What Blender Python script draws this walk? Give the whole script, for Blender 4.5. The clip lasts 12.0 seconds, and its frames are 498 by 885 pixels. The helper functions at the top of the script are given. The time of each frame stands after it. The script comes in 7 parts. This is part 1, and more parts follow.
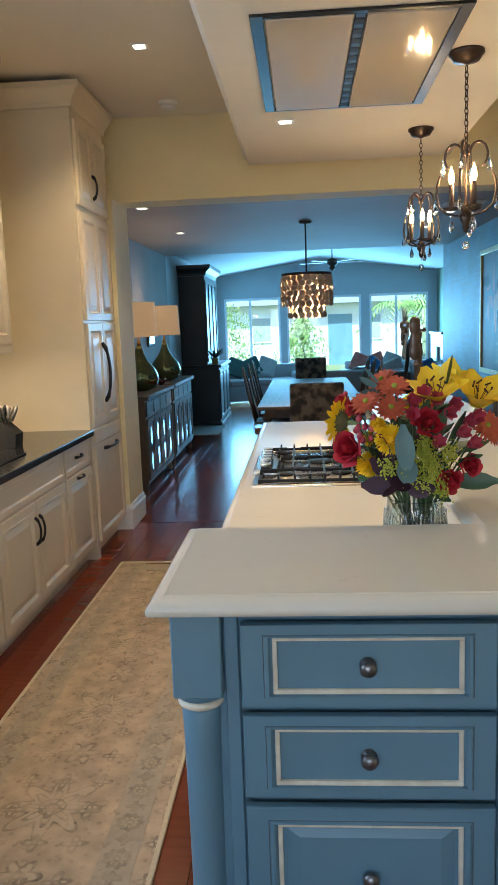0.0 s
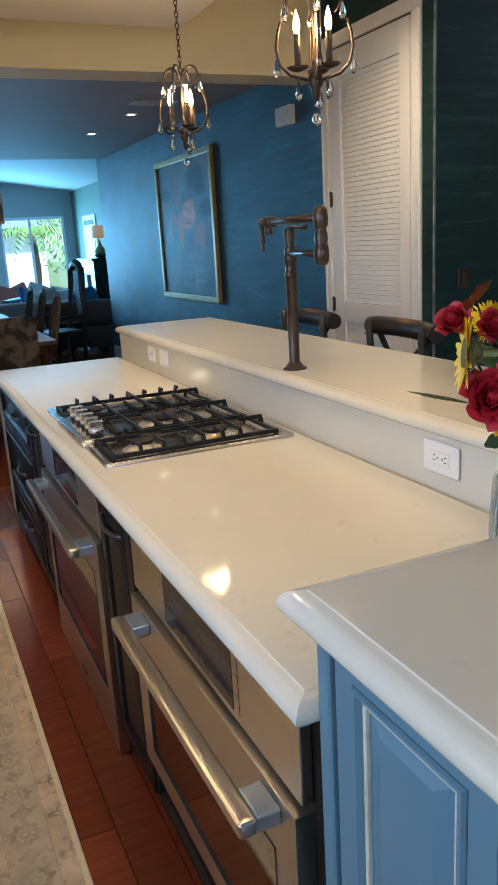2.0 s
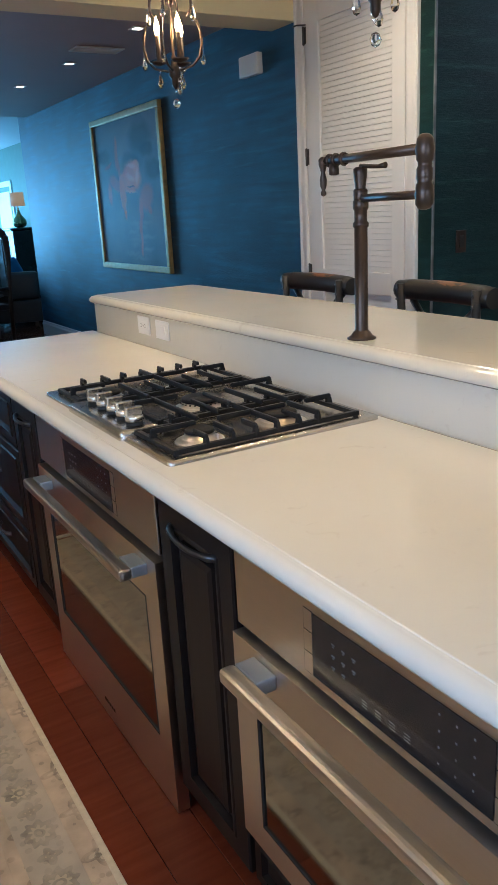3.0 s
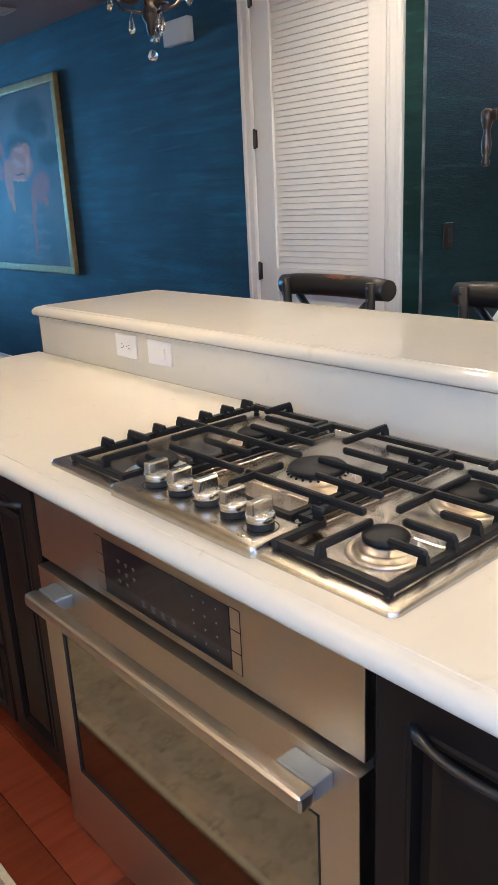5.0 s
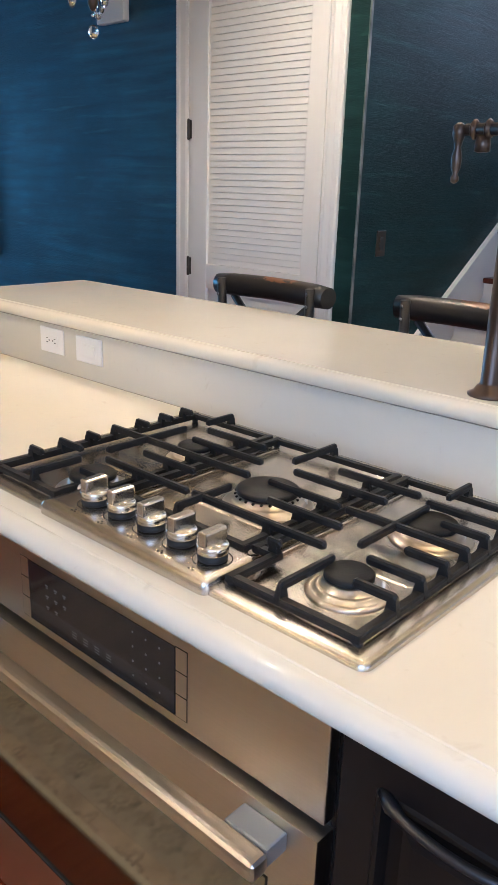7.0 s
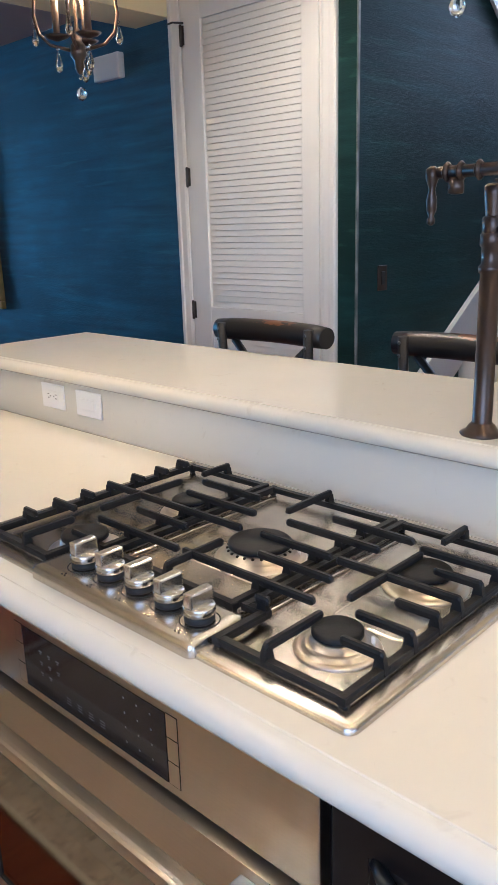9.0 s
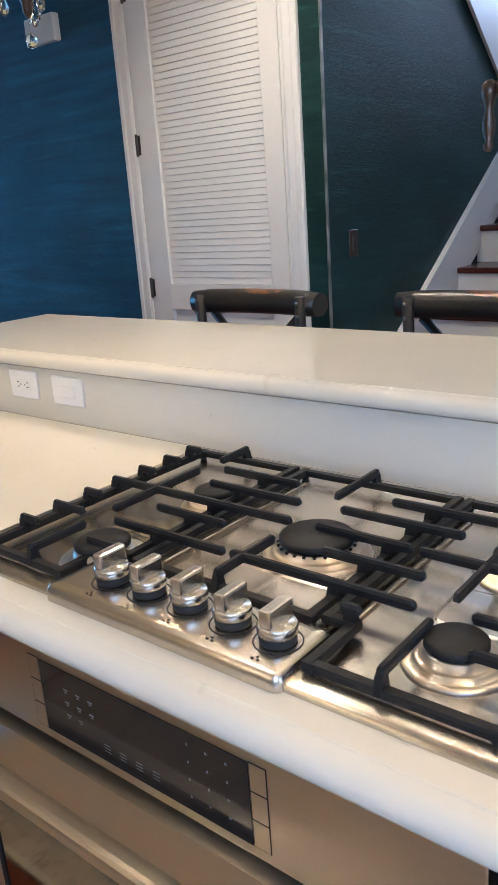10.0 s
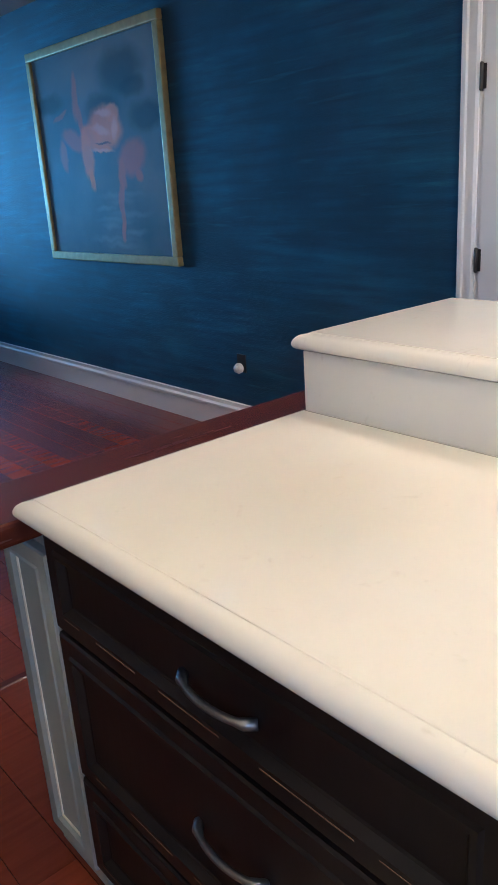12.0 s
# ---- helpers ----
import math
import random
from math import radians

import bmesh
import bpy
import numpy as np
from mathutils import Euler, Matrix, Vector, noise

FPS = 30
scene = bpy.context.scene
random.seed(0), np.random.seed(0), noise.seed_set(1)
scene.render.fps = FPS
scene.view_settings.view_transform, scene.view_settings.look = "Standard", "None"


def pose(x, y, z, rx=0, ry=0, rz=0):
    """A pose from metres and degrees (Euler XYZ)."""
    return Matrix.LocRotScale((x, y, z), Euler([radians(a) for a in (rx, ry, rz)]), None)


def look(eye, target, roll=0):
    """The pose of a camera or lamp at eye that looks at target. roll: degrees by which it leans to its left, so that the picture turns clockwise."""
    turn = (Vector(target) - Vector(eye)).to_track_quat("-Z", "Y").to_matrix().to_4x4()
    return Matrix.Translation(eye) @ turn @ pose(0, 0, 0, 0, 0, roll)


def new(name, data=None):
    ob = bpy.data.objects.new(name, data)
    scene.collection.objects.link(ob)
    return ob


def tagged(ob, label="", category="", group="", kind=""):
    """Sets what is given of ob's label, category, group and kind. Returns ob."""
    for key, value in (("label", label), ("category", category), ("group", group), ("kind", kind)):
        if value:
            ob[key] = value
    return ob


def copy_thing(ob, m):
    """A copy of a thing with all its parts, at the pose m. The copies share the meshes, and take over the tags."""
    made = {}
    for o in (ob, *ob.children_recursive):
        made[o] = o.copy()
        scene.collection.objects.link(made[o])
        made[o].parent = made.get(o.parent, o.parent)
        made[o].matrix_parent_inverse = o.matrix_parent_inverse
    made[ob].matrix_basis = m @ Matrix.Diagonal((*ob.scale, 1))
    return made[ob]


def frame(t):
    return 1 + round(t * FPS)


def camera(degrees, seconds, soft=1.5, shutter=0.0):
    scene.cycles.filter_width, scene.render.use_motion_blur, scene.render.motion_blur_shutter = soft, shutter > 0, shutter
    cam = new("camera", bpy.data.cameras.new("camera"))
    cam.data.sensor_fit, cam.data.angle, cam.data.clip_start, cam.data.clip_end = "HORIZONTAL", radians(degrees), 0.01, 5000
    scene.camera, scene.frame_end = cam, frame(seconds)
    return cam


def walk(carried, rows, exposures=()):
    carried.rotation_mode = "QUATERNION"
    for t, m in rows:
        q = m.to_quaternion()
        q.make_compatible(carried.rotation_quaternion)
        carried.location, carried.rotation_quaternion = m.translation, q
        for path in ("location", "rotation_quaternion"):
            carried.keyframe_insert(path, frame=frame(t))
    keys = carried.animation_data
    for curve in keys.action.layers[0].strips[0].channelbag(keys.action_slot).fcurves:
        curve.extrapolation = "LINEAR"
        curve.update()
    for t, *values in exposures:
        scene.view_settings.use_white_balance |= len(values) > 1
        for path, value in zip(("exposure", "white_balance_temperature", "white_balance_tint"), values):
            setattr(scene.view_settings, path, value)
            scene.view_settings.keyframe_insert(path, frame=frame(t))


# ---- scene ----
cam = camera(35.9, 12.0)
PATH = [
    (0, (0.138, 0.17, 1.582), (-0.009, 2.142, 1.283), -2.1),
    (0.5, (0.006, 0.412, 1.562), (0.049, 2.38, 1.208), -3.1),
    (1, (-0.106, 0.699, 1.59), (0.137, 2.646, 1.201), -3.1),
    (1.5, (-0.37, 0.985, 1.538), (0.19, 2.852, 1.087), -3.1),
    (2, (-0.55, 1.238, 1.516), (0.225, 3.009, 1.004), -3.4),
    (2.5, (-0.626, 1.556, 1.48), (0.231, 3.271, 0.911), -3.6),
    (3, (-0.742, 1.815, 1.455), (0.22, 3.468, 0.871), -3.1),
    (3.2, (-0.806, 1.917, 1.453), (0.195, 3.547, 0.867), -3.2),
    (4.8, (-0.781, 2.669, 1.428), (0.438, 4.134, 0.82), -2.7),
    (5, (-0.783, 2.748, 1.441), (0.464, 4.188, 0.832), -2.8),
    (5.5, (-0.797, 2.879, 1.462), (0.537, 4.237, 0.847), -1.8),
    (6, (-0.757, 2.909, 1.467), (0.672, 4.161, 0.843), 0.5),
    (6.5, (-0.74, 2.904, 1.46), (0.7, 4.139, 0.827), 1.8),
    (7, (-0.757, 2.877, 1.455), (0.653, 4.147, 0.826), 1.8),
    (7.2, (-0.763, 2.853, 1.466), (0.64, 4.134, 0.842), 1.8),
    (8.8, (-0.709, 2.779, 1.498), (0.675, 4.112, 0.945), -0.7),
    (9, (-0.702, 2.843, 1.484), (0.686, 4.177, 0.939), -1.7),
    (9.5, (-0.72, 2.953, 1.477), (0.711, 4.237, 0.924), -2.3),
    (10, (-0.65, 3.104, 1.423), (0.822, 4.321, 0.83), -4.1),
    (10.5, (-0.591, 3.323, 1.396), (0.91, 4.477, 0.752), -5.4),
    (11, (-0.65, 3.678, 1.384), (0.835, 4.847, 0.729), -5.0),
    (11.5, (-0.692, 3.944, 1.403), (0.73, 5.19, 0.749), -4.3),
    (12, (-0.629, 4.272, 1.413), (0.589, 5.721, 0.766), -3.8),
]
walk(cam, [(t, look(eye, target, roll)) for t, eye, target, roll in PATH], exposures=[(0.0, 1.68, 6400, 13), (1.0, 1.66, 6500, 13), (1.5, 1.44, 6450, 14), (3.0, 1.48, 5550, 14), (5.0, 1.90, 5450, 16), (7.0, 1.87, 5400, 17), (9.5, 1.79, 5250, 17), (11.0, 1.84, 5300, 13), (11.5, 1.78, 5000, 13), (12.0, 1.92, 4950, 17)])

# ---- world, daylight and lamps ----
world = bpy.data.worlds.new("sky")
scene.world = world
world.use_nodes = True
wn = world.node_tree
sky = wn.nodes.new("ShaderNodeTexSky")
sky.sky_type, sky.sun_disc = "NISHITA", False
sky.sun_elevation, sky.sun_rotation = radians(55), radians(201)
wn.links.new(sky.outputs[0], wn.nodes["Background"].inputs[0])
wn.nodes["Background"].inputs[1].default_value = 0.15
sun = new("sun", bpy.data.lights.new("sun", "SUN"))
sun.data.energy, sun.data.angle, sun.data.color = 5.0, radians(0.5), (1.0, 0.93, 0.82)
sun.matrix_world = look((0, 0, 20), (5, 13, 0.0))


def area(name, eye, target, w, h, watts, colour):
    ob = new(name, bpy.data.lights.new(name, "AREA"))
    ob.data.shape, ob.data.size, ob.data.size_y = "RECTANGLE", w, h
    ob.data.energy, ob.data.color = watts, colour
    ob.matrix_world = look(eye, target)
    return ob


def spot(name, eye, watts, colour, wide=95, size=0.05):
    ob = new(name, bpy.data.lights.new(name, "SPOT"))
    ob.data.energy, ob.data.color, ob.data.spot_size, ob.data.spot_blend = watts, colour, radians(wide), 0.7
    ob.data.shadow_soft_size = size
    ob.matrix_world = look(eye, (eye[0], eye[1] + 0.001, 0))
    return ob


WARM, DAY = (1.0, 0.79, 0.49), (0.19, 0.61, 1.0)
area("daylight_living_window", (0.7, 19.7, 1.3), (0.7, 10, 1.0), 5.0, 2.0, 178, DAY)
area("daylight_kitchen_window", (-0.3, -2.85, 1.7), (0.2, 4, 1.0), 2.6, 1.5, 11.5, (0.56, 0.77, 1.0))
# West window out of view, added to light the door, upstand and ovens.
area("daylight_unseen_west_window", (-2.05, 1.85, 1.85), (1.0, 2.4, 1.0), 2.3, 1.4, 8.5, (0.58, 0.78, 1.0))
area("daylight_stair", (6.19, 4.54, 3.4), (2.6, 4.7, 1.6), 0.86, 1.25, 8, (0.80, 0.90, 1.0))
CANS_SOFFIT = [(0.07, 4.71), (0.07, 2.9)]
# The can at (1.6, 5.0) is unseen, added to light the louvred door.
CANS_KITCHEN = [(-0.76, 4.84), (-0.66, 2.2), (1.55, 2.6), (1.5, 4.3), (1.6, 5.0)]
CANS_DINING = [(1.79, 7.43), (1.75, 8.82), (1.67, 10.09), (-1.35, 7.6), (-1.3, 9.6)]
for x, y in CANS_SOFFIT:
    spot("can_light", (x, y, 2.69), 13 if y > 4 else 18, (1.0, 0.66, 0.25), 66, 0.09)
for x, y in CANS_KITCHEN:
    spot("can_light", (x, y, 3.17), (22 if y > 4 else 6) if x < 0 else 30 if y > 4.9 else 10, WARM, 125)
for x, y in CANS_DINING:
    spot("can_light", (x, y, 2.69), 17 if x > 0 else 5, WARM, 46, 0.1)
area("under_cabinet_light", (-1.75, 4.3, 1.47), (-1.75, 4.3, 0), 0.05, 0.8, 2.4, WARM)


# ---- materials ----
def mat(name, base, rough=0.5, metal=0.0, second=None, scale=6.0, amount=0.5, bump=0.0, bscale=60.0, stretch=(1, 1, 1), vary=0.0, detail=6.0, coat=0.0, rv=0.08):
    m = bpy.data.materials.new(name)
    m.use_nodes = True
    nt = m.node_tree
    b = nt.nodes["Principled BSDF"]
    b.inputs["Base Color"].default_value = (*base, 1)
    b.inputs["Roughness"].default_value, b.inputs["Metallic"].default_value = rough, metal
    b.inputs["Coat Weight"].default_value = coat
    tc = nt.nodes.new("ShaderNodeTexCoord")
    mp = nt.nodes.new("ShaderNodeMapping")
    mp.inputs["Scale"].default_value = stretch
    nt.links.new(tc.outputs["Object"], mp.inputs[0])
    n1 = nt.nodes.new("ShaderNodeTexNoise")
    n1.inputs["Scale"].default_value, n1.inputs["Detail"].default_value = scale, detail
    nt.links.new(mp.outputs[0], n1.inputs[0])
    if second:
        ramp = nt.nodes.new("ShaderNodeValToRGB")
        ramp.color_ramp.elements[0].position, ramp.color_ramp.elements[1].position = 0.5 - 0.5 * (1 - amount) - 0.02, 0.5 + 0.5 * (1 - amount) + 0.02
        ramp.color_ramp.elements[0].color, ramp.color_ramp.elements[1].color = (*base, 1), (*second, 1)
        nt.links.new(n1.outputs[0], ramp.inputs[0])
        out = ramp.outputs[0]
        if vary:
            info = nt.nodes.new("ShaderNodeObjectInfo")
            hsv = nt.nodes.new("ShaderNodeHueSaturation")
            rng = nt.nodes.new("ShaderNodeMapRange")
            rng.inputs[3].default_value, rng.inputs[4].default_value = 1 - vary, 1 + vary
            nt.links.new(info.outputs["Random"], rng.inputs[0])
            shift = nt.nodes.new("ShaderNodeMath")
            shift.operation = "MULTIPLY"
            shift.inputs[1].default_value = 40.0
            nt.links.new(info.outputs["Random"], shift.inputs[0])
            nt.links.new(shift.outputs[0], mp.inputs["Location"])
            nt.links.new(rng.outputs[0], hsv.inputs["Value"])
            nt.links.new(out, hsv.inputs["Color"])
            out = hsv.outputs[0]
        nt.links.new(out, b.inputs["Base Color"])
    rr = nt.nodes.new("ShaderNodeMapRange")
    rr.inputs[3].default_value, rr.inputs[4].default_value = max(0.02, rough - rv), min(1, rough + rv)
    nt.links.new(n1.outputs[0], rr.inputs[0])
    nt.links.new(rr.outputs[0], b.inputs["Roughness"])
    if bump:
        n2 = nt.nodes.new("ShaderNodeTexNoise")
        n2.inputs["Scale"].default_value, n2.inputs["Detail"].default_value = bscale, 4
        nt.links.new(mp.outputs[0], n2.inputs[0])
        bp = nt.nodes.new("ShaderNodeBump")
        bp.inputs["Strength"].default_value, bp.inputs["Distance"].default_value = bump, 0.004
        nt.links.new(n2.outputs[0], bp.inputs["Height"])
        nt.links.new(bp.outputs[0], b.inputs["Normal"])
    return m


def math_node(nt, op, a, b=None, c=None):
    n = nt.nodes.new("ShaderNodeMath")
    n.operation = op
    for k, v in enumerate((a, b, c)):
        if v is None:
            continue
        if isinstance(v, (int, float)):
            n.inputs[k].default_value = v
        else:
            nt.links.new(v, n.inputs[k])
    return n.outputs[0]


def glow(name, colour, strength):
    m = bpy.data.materials.new(name)
    m.use_nodes = True
    b = m.node_tree.nodes["Principled BSDF"]
    b.inputs["Base Color"].default_value = (*colour, 1)
    b.inputs["Emission Color"].default_value = (*colour, 1)
    b.inputs["Emission Strength"].default_value = strength
    return m


def glassy(name, colour, rough=0.02, ior=1.45):
    m = bpy.data.materials.new(name)
    m.use_nodes = True
    b = m.node_tree.nodes["Principled BSDF"]
    b.inputs["Base Color"].default_value = (*colour, 1)
    b.inputs["Roughness"].default_value, b.inputs["IOR"].default_value = rough, ior
    b.inputs["Transmission Weight"].default_value = 1.0
    return m


PAINT_CREAM = mat("cream_wall_paint", (0.80, 0.70, 0.43), 0.75, second=(0.76, 0.66, 0.40), scale=2, bump=0.08, bscale=220)
PAINT_CEIL = mat("ceiling_paint", (0.80, 0.76, 0.68), 0.8, second=(0.76, 0.72, 0.64), scale=1.5, bump=0.06, bscale=200)
PAINT_WHITE = mat("white_trim_paint", (0.80, 0.79, 0.78), 0.35, second=(0.76, 0.75, 0.74), scale=4)
PAINT_GREY = mat("grey_wall_paint", (0.55, 0.58, 0.60), 0.75, second=(0.52, 0.55, 0.57), scale=2)
GRASSCLOTH = mat("teal_grasscloth", (0.0045, 0.040, 0.094), 0.50, second=(0.019, 0.110, 0.205), scale=2.6, amount=0.62, bump=0.6, bscale=30, stretch=(1, 0.7, 9), detail=10)
GRASSCLOTH_G = mat("green_grasscloth", (0.006, 0.028, 0.031), 0.55, second=(0.015, 0.057, 0.061), scale=2.6, amount=0.62, bump=0.6, bscale=30, stretch=(0.7, 1, 9), detail=10)
QUARTZ = mat("cream_quartz", (0.69, 0.655, 0.575), 0.075, second=(0.63, 0.59, 0.505), scale=2.2, amount=0.4, detail=9, rv=0.02)
BLUE_PAINT = mat("distressed_blue_paint", (0.105, 0.215, 0.29), 0.42, second=(0.13, 0.25, 0.33), scale=5, bump=0.05, bscale=70, stretch=(1, 1, 0.3))
GLAZE = mat("pale_glaze", (0.82, 0.77, 0.64), 0.42, second=(0.56, 0.51, 0.41), scale=25)
ESPRESSO = mat("espresso_wood", (0.007, 0.0055, 0.0052), 0.38, second=(0.015, 0.0105, 0.0088), scale=8, bump=0.08, bscale=40, stretch=(1, 1, 0.1))
CREAM_CAB = mat("cream_cabinet_paint", (0.72, 0.62, 0.47), 0.4, second=(0.66, 0.56, 0.42), scale=3)
STEEL = mat("brushed_steel", (0.66, 0.60, 0.535), 0.29, 1.0, second=(0.63, 0.57, 0.505), scale=420, stretch=(1, 0.012, 1), rv=0.012, detail=2)
HOB_STEEL = mat("satin_hob_steel", (0.60, 0.555, 0.50), 0.26, 1.0, second=(0.56, 0.515, 0.46), scale=420, stretch=(1, 0.012, 1), rv=0.015, detail=2)
KNOB_STEEL = mat("turned_steel", (0.80, 0.77, 0.73), 0.20, 1.0, second=(0.70, 0.67, 0.63), scale=90, stretch=(1, 1, 0.02), rv=0.06)
BURNER = mat("burner_alloy", (0.62, 0.57, 0.51), 0.36, 1.0, second=(0.5, 0.45, 0.4), scale=20)
BLACK_GLASS = mat("black_glass", (0.012, 0.012, 0.013), 0.06, second=(0.016, 0.015, 0.015), scale=3)
CAST_IRON = mat("cast_iron", (0.010, 0.010, 0.011), 0.48, second=(0.018, 0.018, 0.018), scale=40, bump=0.15, bscale=300)
BLACK_STONE = mat("black_granite", (0.012, 0.012, 0.013), 0.12, second=(0.04, 0.04, 0.042), scale=90, amount=0.3)
CHERRY = mat("cherry_floor", (0.125, 0.022, 0.009), 0.21, second=(0.215, 0.046, 0.018), scale=7, amount=0.3, stretch=(0.5, 6, 1), bump=0.05, bscale=30, vary=0.22)
MAHOGANY = mat("mahogany", (0.10, 0.022, 0.012), 0.25, second=(0.05, 0.012, 0.008), scale=6, stretch=(0.6, 6, 6), bump=0.03)
BRONZE = mat("oil_rubbed_bronze", (0.062, 0.050, 0.046), 0.36, 0.85, second=(0.115, 0.080, 0.064), scale=14, amount=0.35)


def brushed(m, along, amount):
    """The grain of a brushed metal runs along one direction and smears highlights across it."""
    nt = m.node_tree
    b = nt.nodes["Principled BSDF"]
    way = nt.nodes.new("ShaderNodeCombineXYZ")
    for k in range(3):
        way.inputs[k].default_value = along[k]
    b.inputs["Anisotropic"].default_value = amount
    nt.links.new(way.outputs[0], b.inputs["Tangent"])


def blotches(m, colour, scale, low, high, strength, stretch=(1, 1, 1)):
    """Wide soft patches of a second tone, as in hand-dyed or rubbed paper."""
    nt = m.node_tree
    b = nt.nodes["Principled BSDF"]
    src = b.inputs["Base Color"].links[0].from_socket
    tc, mp, no, rng_ = (nt.nodes.new("ShaderNode" + k) for k in ("TexCoord", "Mapping", "TexNoise", "MapRange"))
    mp.inputs["Scale"].default_value = stretch
    no.inputs["Scale"].default_value, no.inputs["Detail"].default_value = scale, 6
    rng_.inputs[1].default_value, rng_.inputs[2].default_value, rng_.inputs[4].default_value = low, high, strength
    nt.links.new(tc.outputs["Object"], mp.inputs[0])
    nt.links.new(mp.outputs[0], no.inputs[0])
    nt.links.new(no.outputs[0], rng_.inputs[0])
    mx = nt.nodes.new("ShaderNodeMix")
    mx.data_type = "RGBA"
    nt.links.new(rng_.outputs[0], mx.inputs[0])
    nt.links.new(src, mx.inputs[6])
    mx.inputs[7].default_value = (*colour, 1)
    nt.links.new(mx.outputs[2], b.inputs["Base Color"])


def flecks(m, colour, scale, level, strength):
    """Sparse darker flecks in a stone."""
    nt = m.node_tree
    b = nt.nodes["Principled BSDF"]
    src = b.inputs["Base Color"].links[0].from_socket
    tc, no = nt.nodes.new("ShaderNodeTexCoord"), nt.nodes.new("ShaderNodeTexNoise")
    no.inputs["Scale"].default_value, no.inputs["Detail"].default_value, no.inputs["Distortion"].default_value = scale, 5, 1.2
    nt.links.new(tc.outputs["Object"], no.inputs[0])
    over = math_node(nt, "MULTIPLY", math_node(nt, "SUBTRACT", no.outputs[0], level), 8.0)
    fac = math_node(nt, "MULTIPLY", math_node(nt, "MINIMUM", math_node(nt, "MAXIMUM", over, 0.0), 1.0), strength)
    mx = nt.nodes.new("ShaderNodeMix")
    mx.data_type = "RGBA"
    nt.links.new(fac, mx.inputs[0])
    nt.links.new(src, mx.inputs[6])
    mx.inputs[7].default_value = (*colour, 1)
    nt.links.new(mx.outputs[2], b.inputs["Base Color"])


brushed(STEEL, (0.7071, 0, 0.7071), 0.6)
brushed(HOB_STEEL, (0.7071, 0, 0.7071), 0.5)
blotches(GRASSCLOTH, (0.004, 0.034, 0.072), 1.3, 0.42, 0.62, 0.75, (1, 1, 1.6))
blotches(GRASSCLOTH, (0.035, 0.150, 0.230), 7, 0.60, 0.78, 0.6, (1, 0.35, 4))
blotches(GRASSCLOTH_G, (0.004, 0.020, 0.021), 1.3, 0.42, 0.62, 0.7, (1, 1, 1.6))
blotches(GRASSCLOTH_G, (0.030, 0.095, 0.085), 7, 0.60, 0.78, 0.6, (0.35, 1, 4))
flecks(QUARTZ, (0.40, 0.33, 0.25), 17, 0.66, 0.28)
flecks(QUARTZ, (0.45, 0.40, 0.33), 70, 0.66, 0.2)
GRASSCLOTH_G.node_tree.nodes["Principled BSDF"].inputs["Specular IOR Level"].default_value = 0.22
for m in (ESPRESSO, QUARTZ, CAST_IRON):
    m.node_tree.nodes["Principled BSDF"].inputs["Specular IOR Level"].default_value = 0.32 if m == QUARTZ else 0.18 if m == ESPRESSO else 0.2


# ---- mesh helpers ----
def box(bm, x0, y0, z0, x1, y1, z1, bevel=0.0, seg=1):
    vs = [bm.verts.new((x, y, z)) for x in (x0, x1) for y in (y0, y1) for z in (z0, z1)]
    a, b, c, d, e, f, g, h = vs
    fs = [bm.faces.new(q) for q in ((a, b, d, c), (e, g, h, f), (a, e, f, b), (c, d, h, g), (a, c, g, e), (b, f, h, d))]
    if bevel:
        es = list({ed for fa in fs for ed in fa.edges})
        bmesh.ops.bevel(bm, geom=es, offset=bevel, segments=seg, affect="EDGES", profile=0.6)
    return bm


def boxed(*dims, bevel=0.0, seg=1):
    return box(bmesh.new(), *dims, bevel=bevel, seg=seg)


def lathe(bm, prof, n=20, at=(0, 0, 0), axis="z", smooth=True):
    rings = []
    for r, h in prof:
        ring = []
        for k in range(n):
            c, s = math.cos(2 * math.pi * k / n) * r, math.sin(2 * math.pi * k / n) * r
            p = {"z": (c, s, h), "x": (h, c, s), "y": (s, h, c)}[axis]
            ring.append(bm.verts.new((p[0] + at[0], p[1] + at[1], p[2] + at[2])))
        rings.append(ring)
    for a, b in zip(rings, rings[1:]):
        for k in range(n):
            f = bm.faces.new((a[k], a[(k + 1) % n], b[(k + 1) % n], b[k]))
            f.smooth = smooth
    if prof[0][0] > 1e-5:
        bm.faces.new(rings[0][::-1])
    if prof[-1][0] > 1e-5:
        bm.faces.new(rings[-1])
    return bm


def tube(bm, pts, r, n=8):
    pts = [Vector(p) for p in pts]
    rs = r if isinstance(r, (list, tuple)) else [r] * len(pts)
    rings, side = [], None
    for i, p in enumerate(pts):
        d = (pts[min(i + 1, len(pts) - 1)] - pts[max(i - 1, 0)]).normalized()
        if side is None:
            side = d.orthogonal().normalized()
        side = (side - d * side.dot(d)).normalized()
        up = d.cross(side)
        rings.append([bm.verts.new(p + (side * math.cos(2 * math.pi * k / n) + up * math.sin(2 * math.pi * k / n)) * rs[i]) for k in range(n)])
    for a, b in zip(rings, rings[1:]):
        for k in range(n):
            f = bm.faces.new((a[k], a[(k + 1) % n], b[(k + 1) % n], b[k]))
            f.smooth = True
    bm.faces.new(rings[0][::-1])
    bm.faces.new(rings[-1])
    return bm


